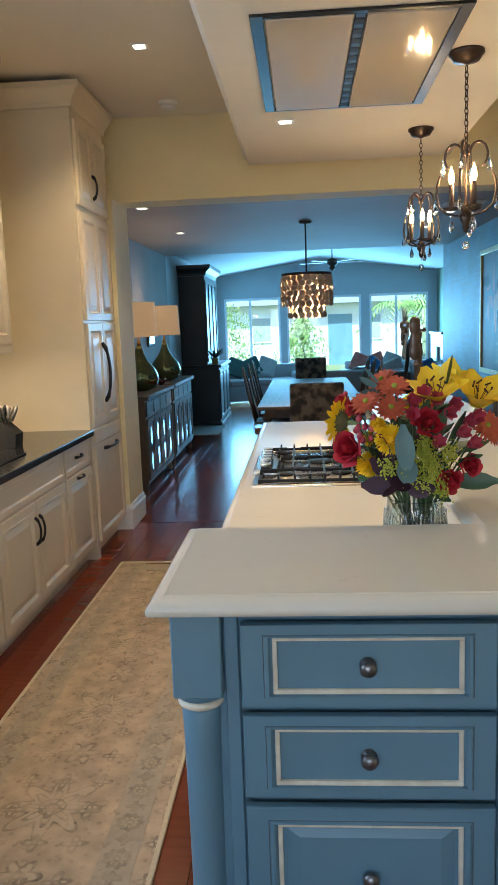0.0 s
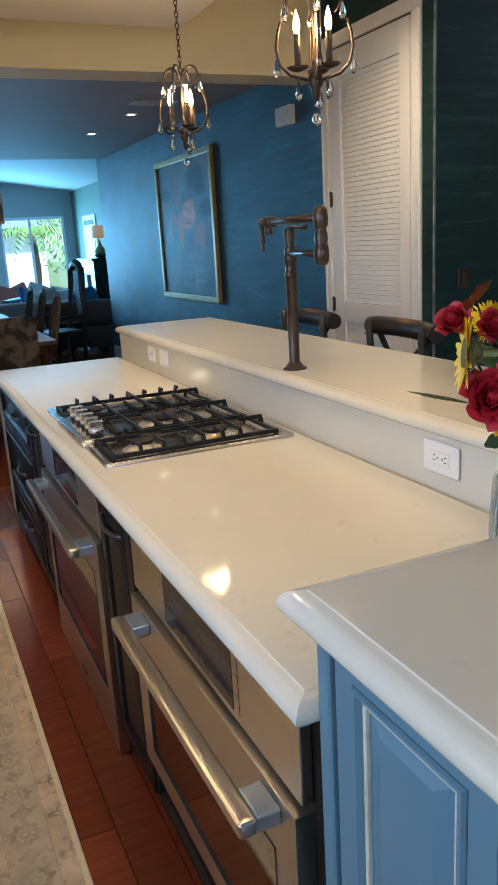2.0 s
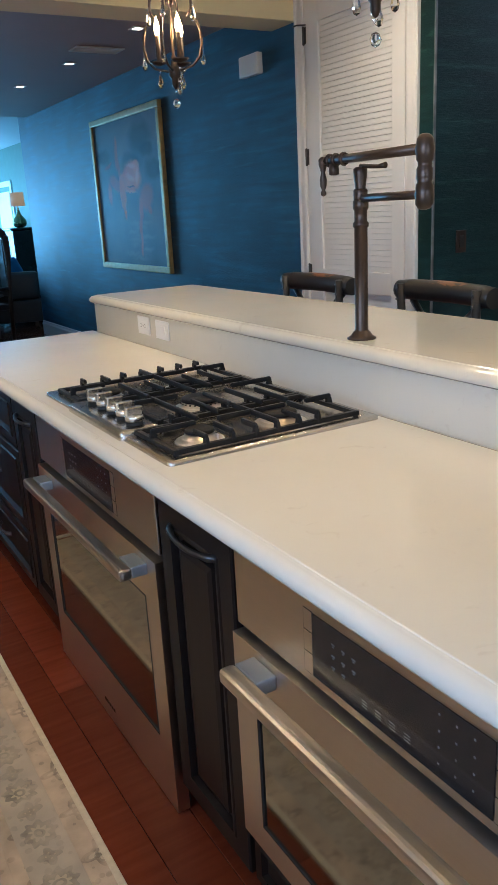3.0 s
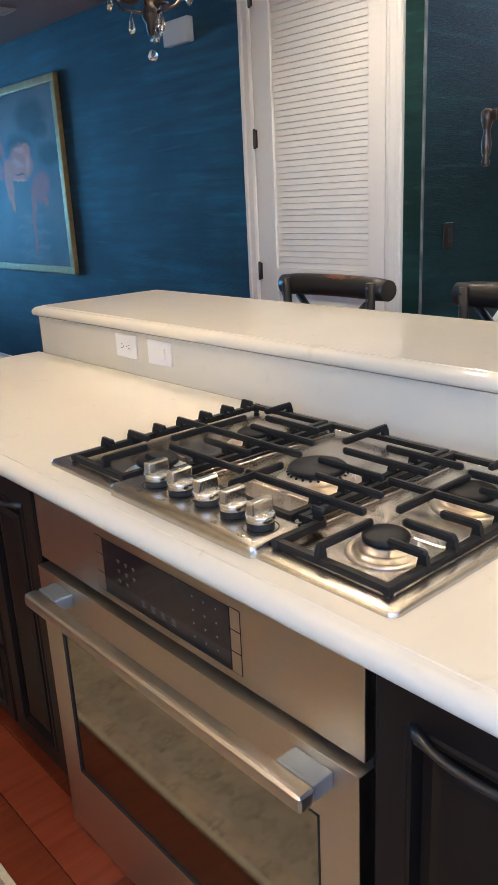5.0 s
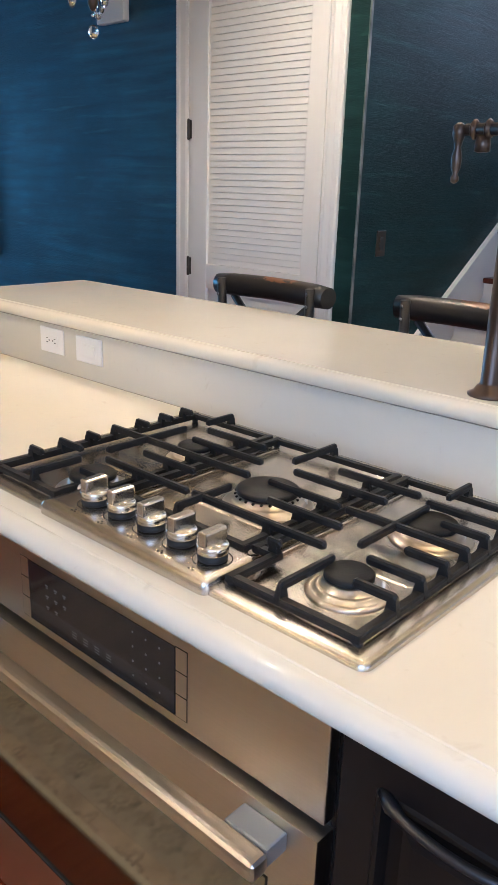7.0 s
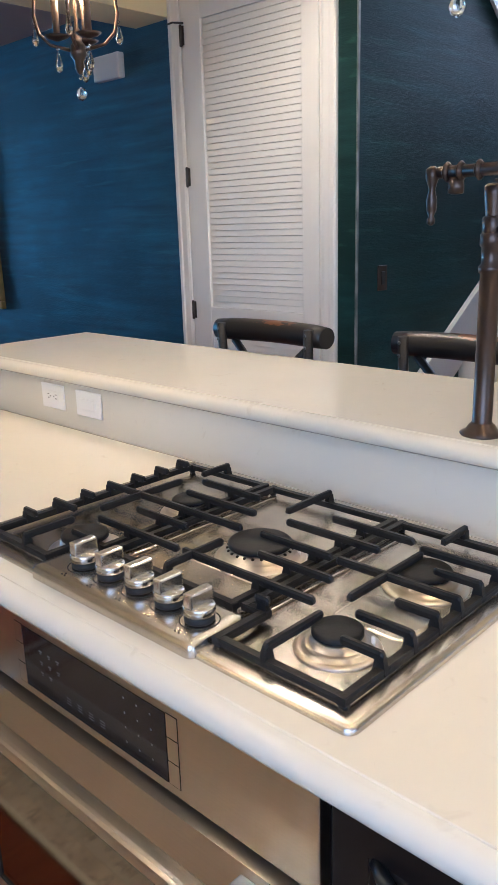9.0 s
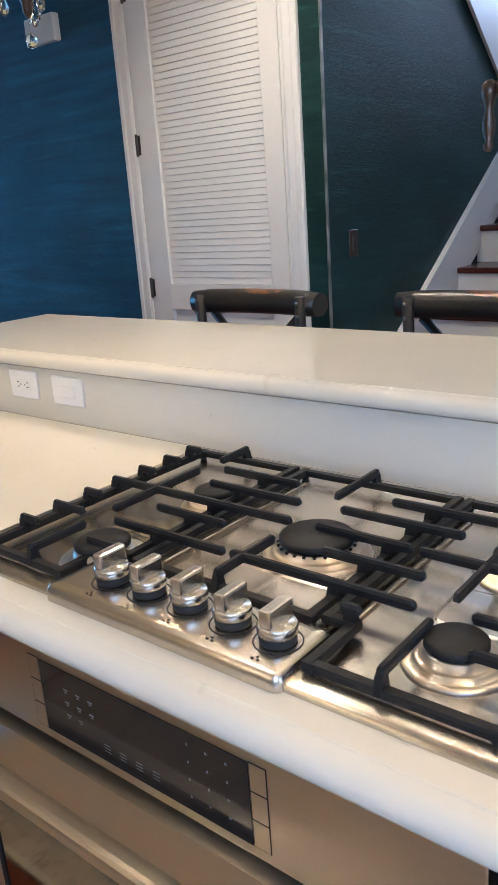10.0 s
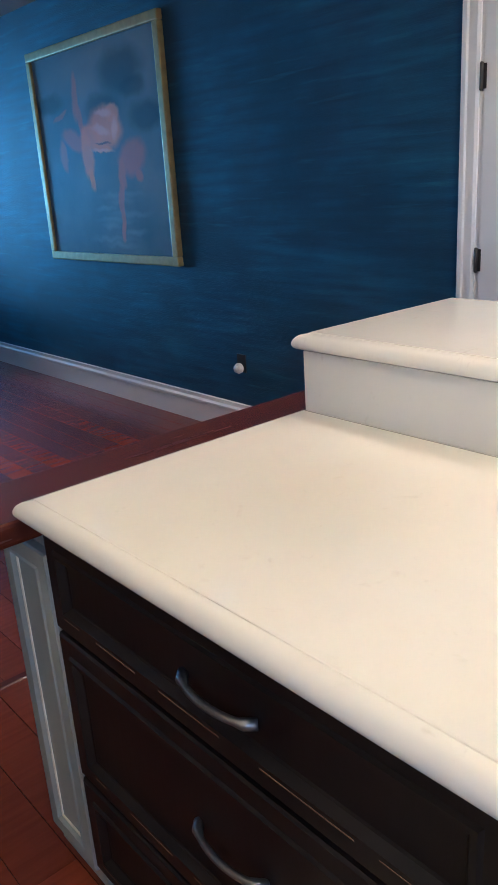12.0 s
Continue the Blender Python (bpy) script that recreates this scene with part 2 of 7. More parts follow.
def sweep(bm, prof, pts, closed=False):
    """A moulding: profile points (out, up), carried along a level line of corners; out is to the right of the way."""
    n, rings = len(pts), []
    pts = [Vector(p) for p in pts]
    for i, p in enumerate(pts):
        a = pts[i] - pts[i - 1] if i or closed else pts[1] - pts[0]
        b = pts[(i + 1) % n] - pts[i] if i < n - 1 or closed else a
        a, b = a.normalized(), b.normalized()
        na, nb = Vector((a.y, -a.x, 0)), Vector((b.y, -b.x, 0))
        m = (na + nb) / max(0.3, 1 + na.dot(nb))
        rings.append([bm.verts.new(p + m * o + Vector((0, 0, u))) for o, u in prof])
    pairs = list(zip(rings, rings[1:])) + ([(rings[-1], rings[0])] if closed else [])
    for a, b in pairs:
        for k in range(len(prof) - 1):
            bm.faces.new((a[k], b[k], b[k + 1], a[k + 1]))
    if not closed:
        bm.faces.new(rings[0])
        bm.faces.new(rings[-1][::-1])
    return bm


def part(name, bm, material, parent=None, label=""):
    bmesh.ops.recalc_face_normals(bm, faces=bm.faces)
    me = bpy.data.meshes.new(name)
    bm.to_mesh(me)
    bm.free()
    me.materials.append(material)
    ob = new(name, me)
    ob.parent = parent
    if label:
        tagged(ob, label)
    return ob


def thing(name, label, category, at=(0, 0, 0), turn=0, group=""):
    ob = new(name)
    ob.empty_display_size = 0.1
    ob.matrix_basis = pose(*at, 0, 0, turn)
    return tagged(ob, label, category, group)


def setting(name, bm, material, label="", category=""):
    return tagged(part(name, bm, material), label, category, kind="structure")


def solid(name, bm, material, label, category, group=""):
    return tagged(part(name, bm, material), label, category, group)


# ---- the large structure ----
Z_KITCHEN, Z_DINING, Z_SOFFIT, BLUE_X, HEAD_Y = 3.2, 2.72, 2.71, 2.40, 6.32
LEFT_X, SOUTH_Y, LIVING_Y, FAR_Y = -1.95, -3.0, 12.5, 20.0
LOW = -0.14
SUBFLOOR = mat("subfloor", (0.03, 0.01, 0.006), 0.6)
setting("floor_kitchen", boxed(LEFT_X - 0.15, SOUTH_Y - 0.2, -0.16, 7.5, HEAD_Y - 0.02, -0.012), SUBFLOOR, "dark cherry plank kitchen floor", "floor")
setting("floor_dining", boxed(-4.5, HEAD_Y - 0.02, -0.26, 7.5, FAR_Y + 0.2, LOW - 0.012), SUBFLOOR, "dark cherry plank floor one step lower", "floor")
setting("step_edge", boxed(-1.28, HEAD_Y - 0.018, LOW - 0.01, BLUE_X, HEAD_Y + 0.015, 0.002, bevel=0.004), MAHOGANY, "dark cherry nosing of the step down", "step")
# outer walls
bm = bmesh.new()
# The opening left here is for the added west window, never in view.
for y0, y1, z0, z1 in ((SOUTH_Y, 0.6, -0.012, Z_KITCHEN), (3.1, HEAD_Y + 0.3, -0.012, Z_KITCHEN), (0.6, 3.1, -0.012, 1.05), (0.6, 3.1, 2.6, Z_KITCHEN)):
    box(bm, LEFT_X - 0.15, y0, z0, LEFT_X, y1, z1)
setting("wall_west_kitchen", bm, PAINT_CREAM, "cream painted kitchen wall", "wall")
setting("wall_west_dining", boxed(-2.15, HEAD_Y + 0.3, LOW - 0.012, -2.0, LIVING_Y, 2.9), mat("taupe_wall_paint", (0.28, 0.262, 0.245), 0.75, second=(0.25, 0.236, 0.22), scale=2), "grey painted dining room wall", "wall")
setting("wall_west_living", boxed(-2.17, LIVING_Y, LOW - 0.012, -2.02, FAR_Y, 3.4), PAINT_GREY, "grey painted living room wall", "wall")
bm = bmesh.new()
box(bm, LEFT_X, SOUTH_Y - 0.15, -0.012, -1.6, SOUTH_Y, Z_KITCHEN)
box(bm, 1.0, SOUTH_Y - 0.15, -0.012, 7.2, SOUTH_Y, Z_KITCHEN)
box(bm, -1.6, SOUTH_Y - 0.15, -0.012, 1.0, SOUTH_Y, 0.95)
box(bm, -1.6, SOUTH_Y - 0.15, 2.45, 1.0, SOUTH_Y, Z_KITCHEN)
setting("wall_south", bm, PAINT_CREAM, "cream painted wall with a window opening", "wall")
# kitchen header and the post beside the tall cabinet
bm = bmesh.new()
box(bm, LEFT_X, HEAD_Y, 2.575, BLUE_X, HEAD_Y + 0.3, Z_KITCHEN)
box(bm, LEFT_X, HEAD_Y - 0.2, -0.012, -1.28, HEAD_Y + 0.3, 2.575)
setting("wall_header", bm, PAINT_CREAM, "cream painted header over the wide dining room opening", "wall")
# teal wall with the door opening
DOOR_Y0, DOOR_Y1, DOOR_Z = 5.27, 6.24, 2.72
bm = bmesh.new()
box(bm, BLUE_X, DOOR_Y1, LOW - 0.012, BLUE_X + 0.15, 12.9, 3.2)
setting("wall_east_teal", bm, GRASSCLOTH, "deep teal grasscloth papered wall", "wall")
bm = bmesh.new()
box(bm, BLUE_X, DOOR_Y0, DOOR_Z, BLUE_X + 0.15, DOOR_Y1, 3.2)
box(bm, BLUE_X, 5.08, -0.012, BLUE_X + 0.15, DOOR_Y0, 3.2)
box(bm, BLUE_X + 0.15, 5.08, -0.012, 6.2, 5.23, 4.6)
setting("wall_stair_green", bm, GRASSCLOTH_G, "dark green grasscloth papered stair wall", "wall")
setting("wall_closet_back", boxed(BLUE_X + 0.15, 5.23, -0.012, BLUE_X + 0.9, 6.4, 3.2), PAINT_GREY, "plain closet behind the louvred door", "wall")
setting("wall_stair_south", boxed(2.4, 3.85, -0.012, 6.2, 4.0, 4.6), PAINT_WHITE, "white painted wall beside the stairs", "wall")
bm = bmesh.new()
for y0, y1, z0, z1 in ((3.85, 4.1, -0.012, 4.6), (4.98, 5.23, -0.012, 4.6), (4.1, 4.98, -0.012, 2.75), (4.1, 4.98, 4.05, 4.6)):
    box(bm, 6.2, y0, z0, 6.35, y1, z1)
setting("wall_stair_end", bm, PAINT_WHITE, "white painted wall at the stair head", "wall")
setting("wall_stair_west", boxed(2.4, 3.85, 3.302, 2.55, 5.079, 4.6), PAINT_WHITE, "white painted wall above the stair opening", "wall")
setting("ceiling_stair", boxed(2.4, 3.85, 4.6, 6.35, 5.23, 4.7), PAINT_CEIL, "white stairwell ceiling", "ceiling")
setting("wall_east_kitchen", boxed(2.4, SOUTH_Y, -0.012, 2.55, 3.85, Z_KITCHEN), PAINT_CREAM, "cream painted kitchen wall", "wall")
bm = bmesh.new()
box(bm, LEFT_X - 0.15, SOUTH_Y - 0.15, Z_KITCHEN, 2.55, HEAD_Y + 0.3, Z_KITCHEN + 0.1)
setting("ceiling_kitchen", bm, PAINT_CEIL, "off-white kitchen ceiling", "ceiling")
# The paint's warm tint stands in for warm light against the blue daylight.
setting("ceiling_dining", boxed(-2.15, HEAD_Y + 0.3, Z_DINING, 2.55, LIVING_Y, Z_DINING + 0.1), mat("warm_lit_ceiling_paint", (0.47, 0.39, 0.335), 0.7, second=(0.43, 0.355, 0.305), scale=1.2, bump=0.05, bscale=200), "dining room ceiling with warm light tinted into its paint", "ceiling")
# living room: gable wall with windows, vaulted ceiling
bm = bmesh.new()
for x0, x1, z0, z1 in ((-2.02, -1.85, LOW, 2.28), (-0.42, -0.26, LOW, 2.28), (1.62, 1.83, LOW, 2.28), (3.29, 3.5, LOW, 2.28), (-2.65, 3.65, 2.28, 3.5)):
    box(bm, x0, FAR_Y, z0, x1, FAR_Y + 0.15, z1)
# Darker than PAINT_GREY: the gable's shade is put into the colour.
setting("wall_north_living", bm, mat("shaded_grey_paint", (0.36, 0.39, 0.40), 0.75, second=(0.33, 0.36, 0.37), scale=2), "gable wall in a shaded grey, with three wide windows", "wall")
setting("wall_east_living", boxed(3.5, 12.9, LOW - 0.012, 3.65, FAR_Y, 3.5), mat("sage_wall_paint", (0.16, 0.22, 0.17), 0.7, second=(0.14, 0.2, 0.15)), "sage green living room wall", "wall")
setting("wall_south_living", boxed(BLUE_X + 0.15, 12.75, LOW - 0.012, 3.65, 12.9, 3.5), PAINT_GREY, "grey painted living room wall", "wall")
bm = bmesh.new()
PEAK = 0.6
for x0, x1, z0, z1 in ((-2.65, PEAK, 2.74, 3.22), (PEAK, 3.65, 3.22, 2.783)):
    v = [bm.verts.new(p) for p in ((x0, LIVING_Y, z0), (x1, LIVING_Y, z1), (x1, FAR_Y, z1), (x0, FAR_Y, z0))]
    w = [bm.verts.new(p.co + Vector((0, 0, 0.1))) for p in v]
    bm.faces.new(v), bm.faces.new(w[::-1])
    for k in range(4):
        bm.faces.new((v[k], v[(k + 1) % 4], w[(k + 1) % 4], w[k]))
# Greyed below PAINT_CEIL so shade is in the paint, under the strong window lamp.
setting("ceiling_living", bm, mat("shaded_vault_paint", (0.46, 0.46, 0.45), 0.8, second=(0.43, 0.43, 0.42), scale=1.5), "vaulted living room ceiling with shade in its grey paint", "ceiling")
setting("wall_gable_dining", boxed(-2.65, LIVING_Y - 0.12, Z_DINING + 0.1, 3.65, LIVING_Y, 3.6), PAINT_CEIL, "small gable above the dining room opening", "wall")
setting("ground", boxed(-60, FAR_Y + 0.2, -0.3, 60, 120, -0.15), mat("lawn", (0.10, 0.14, 0.05), 0.9, second=(0.16, 0.18, 0.09), scale=0.6), "pale lawn outside the windows", "ground")
# dropped soffit with its crown
bm = boxed(-0.19, 1.3, Z_SOFFIT, 1.16, 5.82, Z_KITCHEN)
setting("ceiling_soffit", bm, PAINT_CEIL, "dropped ceiling box above the island", "ceiling")
bm = bmesh.new()
sweep(bm, [(0, 0), (0.02, 0.0), (0.03, 0.012), (0.03, 0.03), (0.055, 0.05), (0.06, 0.07), (0.06, 0.09), (0, 0.09)], [(-0.19, 1.3, Z_SOFFIT), (-0.19, 5.82, Z_SOFFIT), (1.16, 5.82, Z_SOFFIT), (1.16, 1.3, Z_SOFFIT)][::-1], closed=True)
setting("soffit_trim", bm, PAINT_CEIL, "stepped moulding round the dropped ceiling", "trim")

# ---- island: cabinets, counters, ovens ----
COUNTER_Z, BAR_Z, FACE_X = 0.92, 1.087, -0.13


def slab(name, outline, z, label, thick=0.037):
    """A quartz slab with an ogee edge all round; outline runs anticlockwise."""
    bm = bmesh.new()
    n = len(outline)
    prof = [(0, -thick), (0.008, -thick + 0.0005), (0.0135, -thick + 0.004), (0.016, -thick + 0.010), (0.0155, -thick + 0.016), (0.0130, -thick + 0.022), (0.0085, -thick + 0.0275), (0.002, -thick + 0.0318), (-0.006, -0.0036), (-0.0125, -0.0023), (-0.0135, -0.0020), (-0.0142, -0.0006), (-0.0155, 0.0)]
    pts = [Vector((x, y, z)) for x, y in outline]
    rings = []
    for i, p in enumerate(pts):
        a, b = (p - pts[i - 1]).normalized(), (pts[(i + 1) % n] - p).normalized()
        na, nb = Vector((a.y, -a.x, 0)), Vector((b.y, -b.x, 0))
        m = (na + nb) / max(0.3, 1 + na.dot(nb))
        rings.append([bm.verts.new(p + m * (o - 0.016) + Vector((0, 0, u))) for o, u in prof])
    for i in range(n):
        a, b = rings[i], rings[(i + 1) % n]
        for k in range(len(prof) - 1):
            f = bm.faces.new((a[k], b[k], b[k + 1], a[k + 1]))
            f.smooth = True
    bm.faces.new([r[-1] for r in rings])
    bm.faces.new([r[0] for r in rings][::-1])
    for i in range(n):
        for k in (0, 10, 11, 12):
            bm.edges.get((rings[i][k], rings[(i + 1) % n][k])).smooth = False
    for ring in rings:
        for a, b in zip(ring, ring[1:]):
            bm.edges.get((a, b)).smooth = False
    return solid(name, bm, QUARTZ, label, "countertop")


slab("island_countertop", [(-0.160, 2.03), (0.552, 2.03), (0.552, 5.475), (-0.160, 5.475)], COUNTER_Z, "cream quartz worktop with an ogee edge on the island")
slab("bar_countertop", [(-0.168, 1.515), (1.125, 1.515), (1.125, 5.49), (0.535, 5.49), (0.535, 2.055), (-0.168, 2.055)], BAR_Z, "raised L-shaped cream quartz bar top")
solid("bar_upstand", boxed(0.553, 2.04, COUNTER_Z - 0.02, 0.60, 5.47, BAR_Z - 0.041), QUARTZ, "cream quartz upstand behind the worktop", "upstand")


def rings(bm, face, at, u0, v0, u1, v1, prof, squeeze=1.0):
    """A stepped front on a wall of a thing: nested rectangles of (inset, out); face names the way it looks."""
    def spot_at(u, v, w):
        return {"west": (at - w, u, v), "east": (at + w, u, v), "south": (u, at - w, v), "north": (u, at + w, v)}[face]
    loops = [[bm.verts.new(spot_at(u, v, w)) for u, v in ((u0 + i, v0 + i * squeeze), (u1 - i, v0 + i * squeeze), (u1 - i, v1 - i * squeeze), (u0 + i, v1 - i * squeeze))] for i, w in prof]
    for a, b in zip(loops, loops[1:]):
        for k in range(4):
            bm.faces.new((a[k], a[(k + 1) % 4], b[(k + 1) % 4], b[k]))
    bm.faces.new(loops[-1])
    return bm


SHAKER = [(0, 0), (0, 0.016), (0.004, 0.02), (0.05, 0.02), (0.055, 0.014), (0.060, 0.015), (0.066, 0.008), (0.075, 0.008)]
RAISED = [(0, 0), (0, 0.016), (0.004, 0.02), (0.048, 0.02), (0.052, 0.023), (0.058, 0.016), (0.066, 0.008), (0.072, 0.008), (0.105, 0.018), (0.108, 0.018)]
FLAT_FRONT = [(0, 0), (0, 0.015), (0.004, 0.019), (0.018, 0.019), (0.022, 0.016)]


def bow_handle(parent, face, at, a, b, v, out=0.032, r=0.0065, material=None, upright=False, sag=0.0):
    """A bow pull between a and b, with two rosettes."""
    bm = bmesh.new()
    pts = []
    for k in range(13):
        f = k / 12
        w = out * math.sin(math.pi * f) ** 0.5
        s = sag * math.sin(math.pi * f)
        u, h = (a + (b - a) * f, v - s) if not upright else (v, a + (b - a) * f)
        pts.append({"west": (at - w, u, h), "south": (u, at - w, h), "east": (at + w, u, h)}[face])
    tube(bm, pts, [r * (1 + 0.5 * (abs(k - 6) > 4)) for k in range(13)], 8)
    return part("handle", bm, material or BRONZE, parent, "dark bronze bow handle")


def knob(parent, face, at, u, v, r=0.017, material=None):
    prof = [(r * 0.9, 0), (r * 0.95, 0.003), (r * 0.4, 0.007), (r * 0.4, 0.014), (r * 0.85, 0.018), (r, 0.024), (r * 0.8, 0.030), (r * 0.3, 0.033), (0, 0.0335)]
    bm = bmesh.new()
    if face == "south":
        lathe(bm, [(q, -h) for q, h in prof], 16, (u, at, v), "y")
    else:
        lathe(bm, [(q, -h) for q, h in prof], 16, (at, u, v), "x")
    return part("knob", bm, material or PEWTER, parent, "aged pewter round knob")


PEWTER = mat("aged_pewter", (0.30, 0.30, 0.31), 0.3, 0.9, second=(0.12, 0.12, 0.13), scale=30, amount=0.3)
PEWTER_DARK = mat("dark_pewter", (0.10, 0.10, 0.105), 0.32, 0.85, second=(0.05, 0.05, 0.052), scale=30, amount=0.4)
DARK_GLAZE = mat("dark_glaze", (0.045, 0.065, 0.075), 0.5, second=(0.09, 0.13, 0.15), scale=40, amount=0.6)
BLACK_IRON = mat("black_iron", (0.02, 0.018, 0.018), 0.35, 0.6, second=(0.035, 0.03, 0.028), scale=20)
RUBBER = mat("black_rubber", (0.012, 0.012, 0.012), 0.7)
LETTER = mat("pale_print", (0.13, 0.13, 0.125), 0.5)

# ---- the blue end of the island ----
end = thing("island_end_cabinet", "distressed blue cabinet with three drawers, pale glazed mouldings", "cabinet", (0, 0, 0))
bm = boxed(-0.10, 1.595, 0.0, 1.0, 2.03, BAR_Z - 0.041)
part("body", bm, BLUE_PAINT, end)
bm = bmesh.new()
for u0, u1, v0, v1 in ((-0.03, -0.003, 0, 1.046), (0.493, 0.52, 0, 1.046), (-0.003, 0.493, 1.026, 1.046), (-0.003, 0.493, 0.0, 0.09)):
    box(bm, u0, 1.578, v0, u1, 1.594, v1, bevel=0.002)
part("face_frame", bm, BLUE_PAINT, end)
for v0, v1, raised in ((0.852, 1.020, False), (0.662, 0.834, False), (0.35, 0.642, True), (0.10, 0.335, True)):
    bm = bmesh.new()
    tight = 0.62 if raised else 0.47
    if raised:
        rings(bm, "south", 1.578, 0.003, v0, 0.487, v1, [(0, 0), (0, 0.016), (0.003, 0.019), (0.046, 0.019), (0.050, 0.023), (0.055, 0.023), (0.060, 0.014), (0.072, 0.010), (0.078, 0.010), (0.104, 0.018), (0.107, 0.018)], tight)
    else:
        rings(bm, "south", 1.578, 0.003, v0, 0.487, v1, [(0, 0), (0, 0.016), (0.003, 0.019), (0.044, 0.019), (0.047, 0.023), (0.053, 0.023), (0.058, 0.014), (0.072, 0.010), (0.074, 0.010)], tight)
    drawer = part("drawer", bm, BLUE_PAINT, end, "blue drawer front with a pale glazed bead")
    i, w = 0.066, 0.0175
    iv = i * tight
    for u0, u1, a, b in ((0.003 + i - 0.005, 0.487 - i + 0.005, v0 + iv - 0.005, v0 + iv + 0.005), (0.003 + i - 0.005, 0.487 - i + 0.005, v1 - iv - 0.003, v1 - iv + 0.003), (0.003 + i - 0.005, 0.003 + i + 0.004, v0 + iv + 0.0051, v1 - iv - 0.0031), (0.487 - i - 0.004, 0.487 - i + 0.005, v0 + iv + 0.0051, v1 - iv - 0.0031)):
        part("bead", boxed(u0, 1.578 - w, a, u1, 1.578 - 0.009, b, bevel=0.0016), GLAZE, drawer, "pale cream glazed bead")
    iv = 0.047 * tight
    for u0, u1, a, b in ((0.045, 0.445, v0 + iv - 0.002, v0 + iv - 0.0002), (0.045, 0.445, v1 - iv + 0.0002, v1 - iv + 0.002), (0.0455, 0.0475, v0 + iv, v1 - iv), (0.4425, 0.4445, v0 + iv, v1 - iv)):
        part("glaze_line", boxed(u0, 1.578 - 0.0196, a, u1, 1.578 - 0.0185, b), DARK_GLAZE, drawer, "dark rubbed glaze line")
    knob(drawer, "south", 1.578 - 0.010, 0.245, (v0 + v1) / 2)
# turned corner post
bm = bmesh.new()
box(bm, -0.131, 1.555, 0.872, -0.034, 1.652, 1.045, bevel=0.003)
prof = [(0.046, 0.0), (0.048, 0.06), (0.046, 0.10), (0.040, 0.115), (0.044, 0.13), (0.036, 0.15), (0.036, 0.5), (0.038, 0.78), (0.040, 0.835), (0.036, 0.842)]
lathe(bm, prof, 24, (-0.0825, 1.6035, 0))
lathe(bm, [(0.030, 0.855), (0.047, 0.862), (0.050, 0.873), (0.05, 0.874)], 24, (-0.0825, 1.6035, 0))
post = part("corner_post", bm, BLUE_PAINT, end, "turned blue corner post")
bm = bmesh.new()
lathe(bm, [(0.036, 0.842), (0.044, 0.844), (0.048, 0.851), (0.044, 0.858), (0.036, 0.860)], 24, (-0.0825, 1.6035, 0))
part("collar", bm, GLAZE, post, "worn cream glazed collar")
# side of the end cabinet
bm = bmesh.new()
box(bm, -0.126, 1.66, 0.0, -0.1005, 1.69, 1.045, bevel=0.003)
box(bm, -0.126, 2.0, 0.0, -0.1005, 2.03, 1.045, bevel=0.003)
part("side_stile", bm, BLUE_PAINT, end)
bm = bmesh.new()
rings(bm, "west", -0.1005, 1.695, 0.10, 1.995, 1.02, [(0, 0), (0, 0.016), (0.003, 0.02), (0.046, 0.02), (0.049, 0.025), (0.055, 0.025), (0.060, 0.015), (0.070, 0.010), (0.078, 0.010), (0.100, 0.019), (0.103, 0.019)], 0.75)
side = part("side_panel", bm, BLUE_PAINT, end, "blue raised side panel with pale glazed bead")
for u0, u1, a, b in ((1.756, 1.934, 0.146, 0.154), (1.756, 1.934, 0.966, 0.974), (1.756, 1.763, 0.1541, 0.9659), (1.927, 1.934, 0.1541, 0.9659)):
    part("bead", boxed(-0.1005 - 0.0178, u0, a, -0.1005 - 0.009, u1, b, bevel=0.0016), GLAZE, side, "pale cream glazed bead")
for u0, u1, a, b in ((1.739, 1.951, 0.133, 0.1345), (1.739, 1.951, 0.9855, 0.987), (1.739, 1.7405, 0.1346, 0.9854), (1.9495, 1.951, 0.1346, 0.9854)):
    part("glaze_line", boxed(-0.1005 - 0.0206, u0, a, -0.1005 - 0.0195, u1, b), DARK_GLAZE, side, "dark rubbed glaze line")



# ---- dark units under the worktop ----
def dark_body(name, y0, y1, label):
    th = thing(name, label, "cabinet", group="dark island units")
    bm = bmesh.new()
    box(bm, -0.108, y0, 0.095, 0.50, y1, COUNTER_Z - 0.041)
    box(bm, -0.06, y0, 0.0, 0.48, y1, 0.095)
    part("body", bm, ESPRESSO, th)
    return th


def pullout(y0, y1):
    th = dark_body("pullout_cabinet", y0, y1, "narrow espresso stained pull-out cabinet with fluted front")
    bm = bmesh.new()
    rings(bm, "west", -0.109, y0 + 0.004, 0.10, y1 - 0.004, 0.868, [(0, 0), (0, 0.016), (0.004, 0.020), (0.052, 0.020), (0.056, 0.023), (0.062, 0.023), (0.066, 0.004), (0.084, 0.002), (0.089, 0.017), (0.104, 0.020), (0.106, 0.020)])
    door = part("door", bm, ESPRESSO, th)
    bow_handle(door, "west", -0.125, y0 + 0.065, y1 - 0.065, 0.812, 0.027, 0.0062, PEWTER_DARK, sag=0.004)


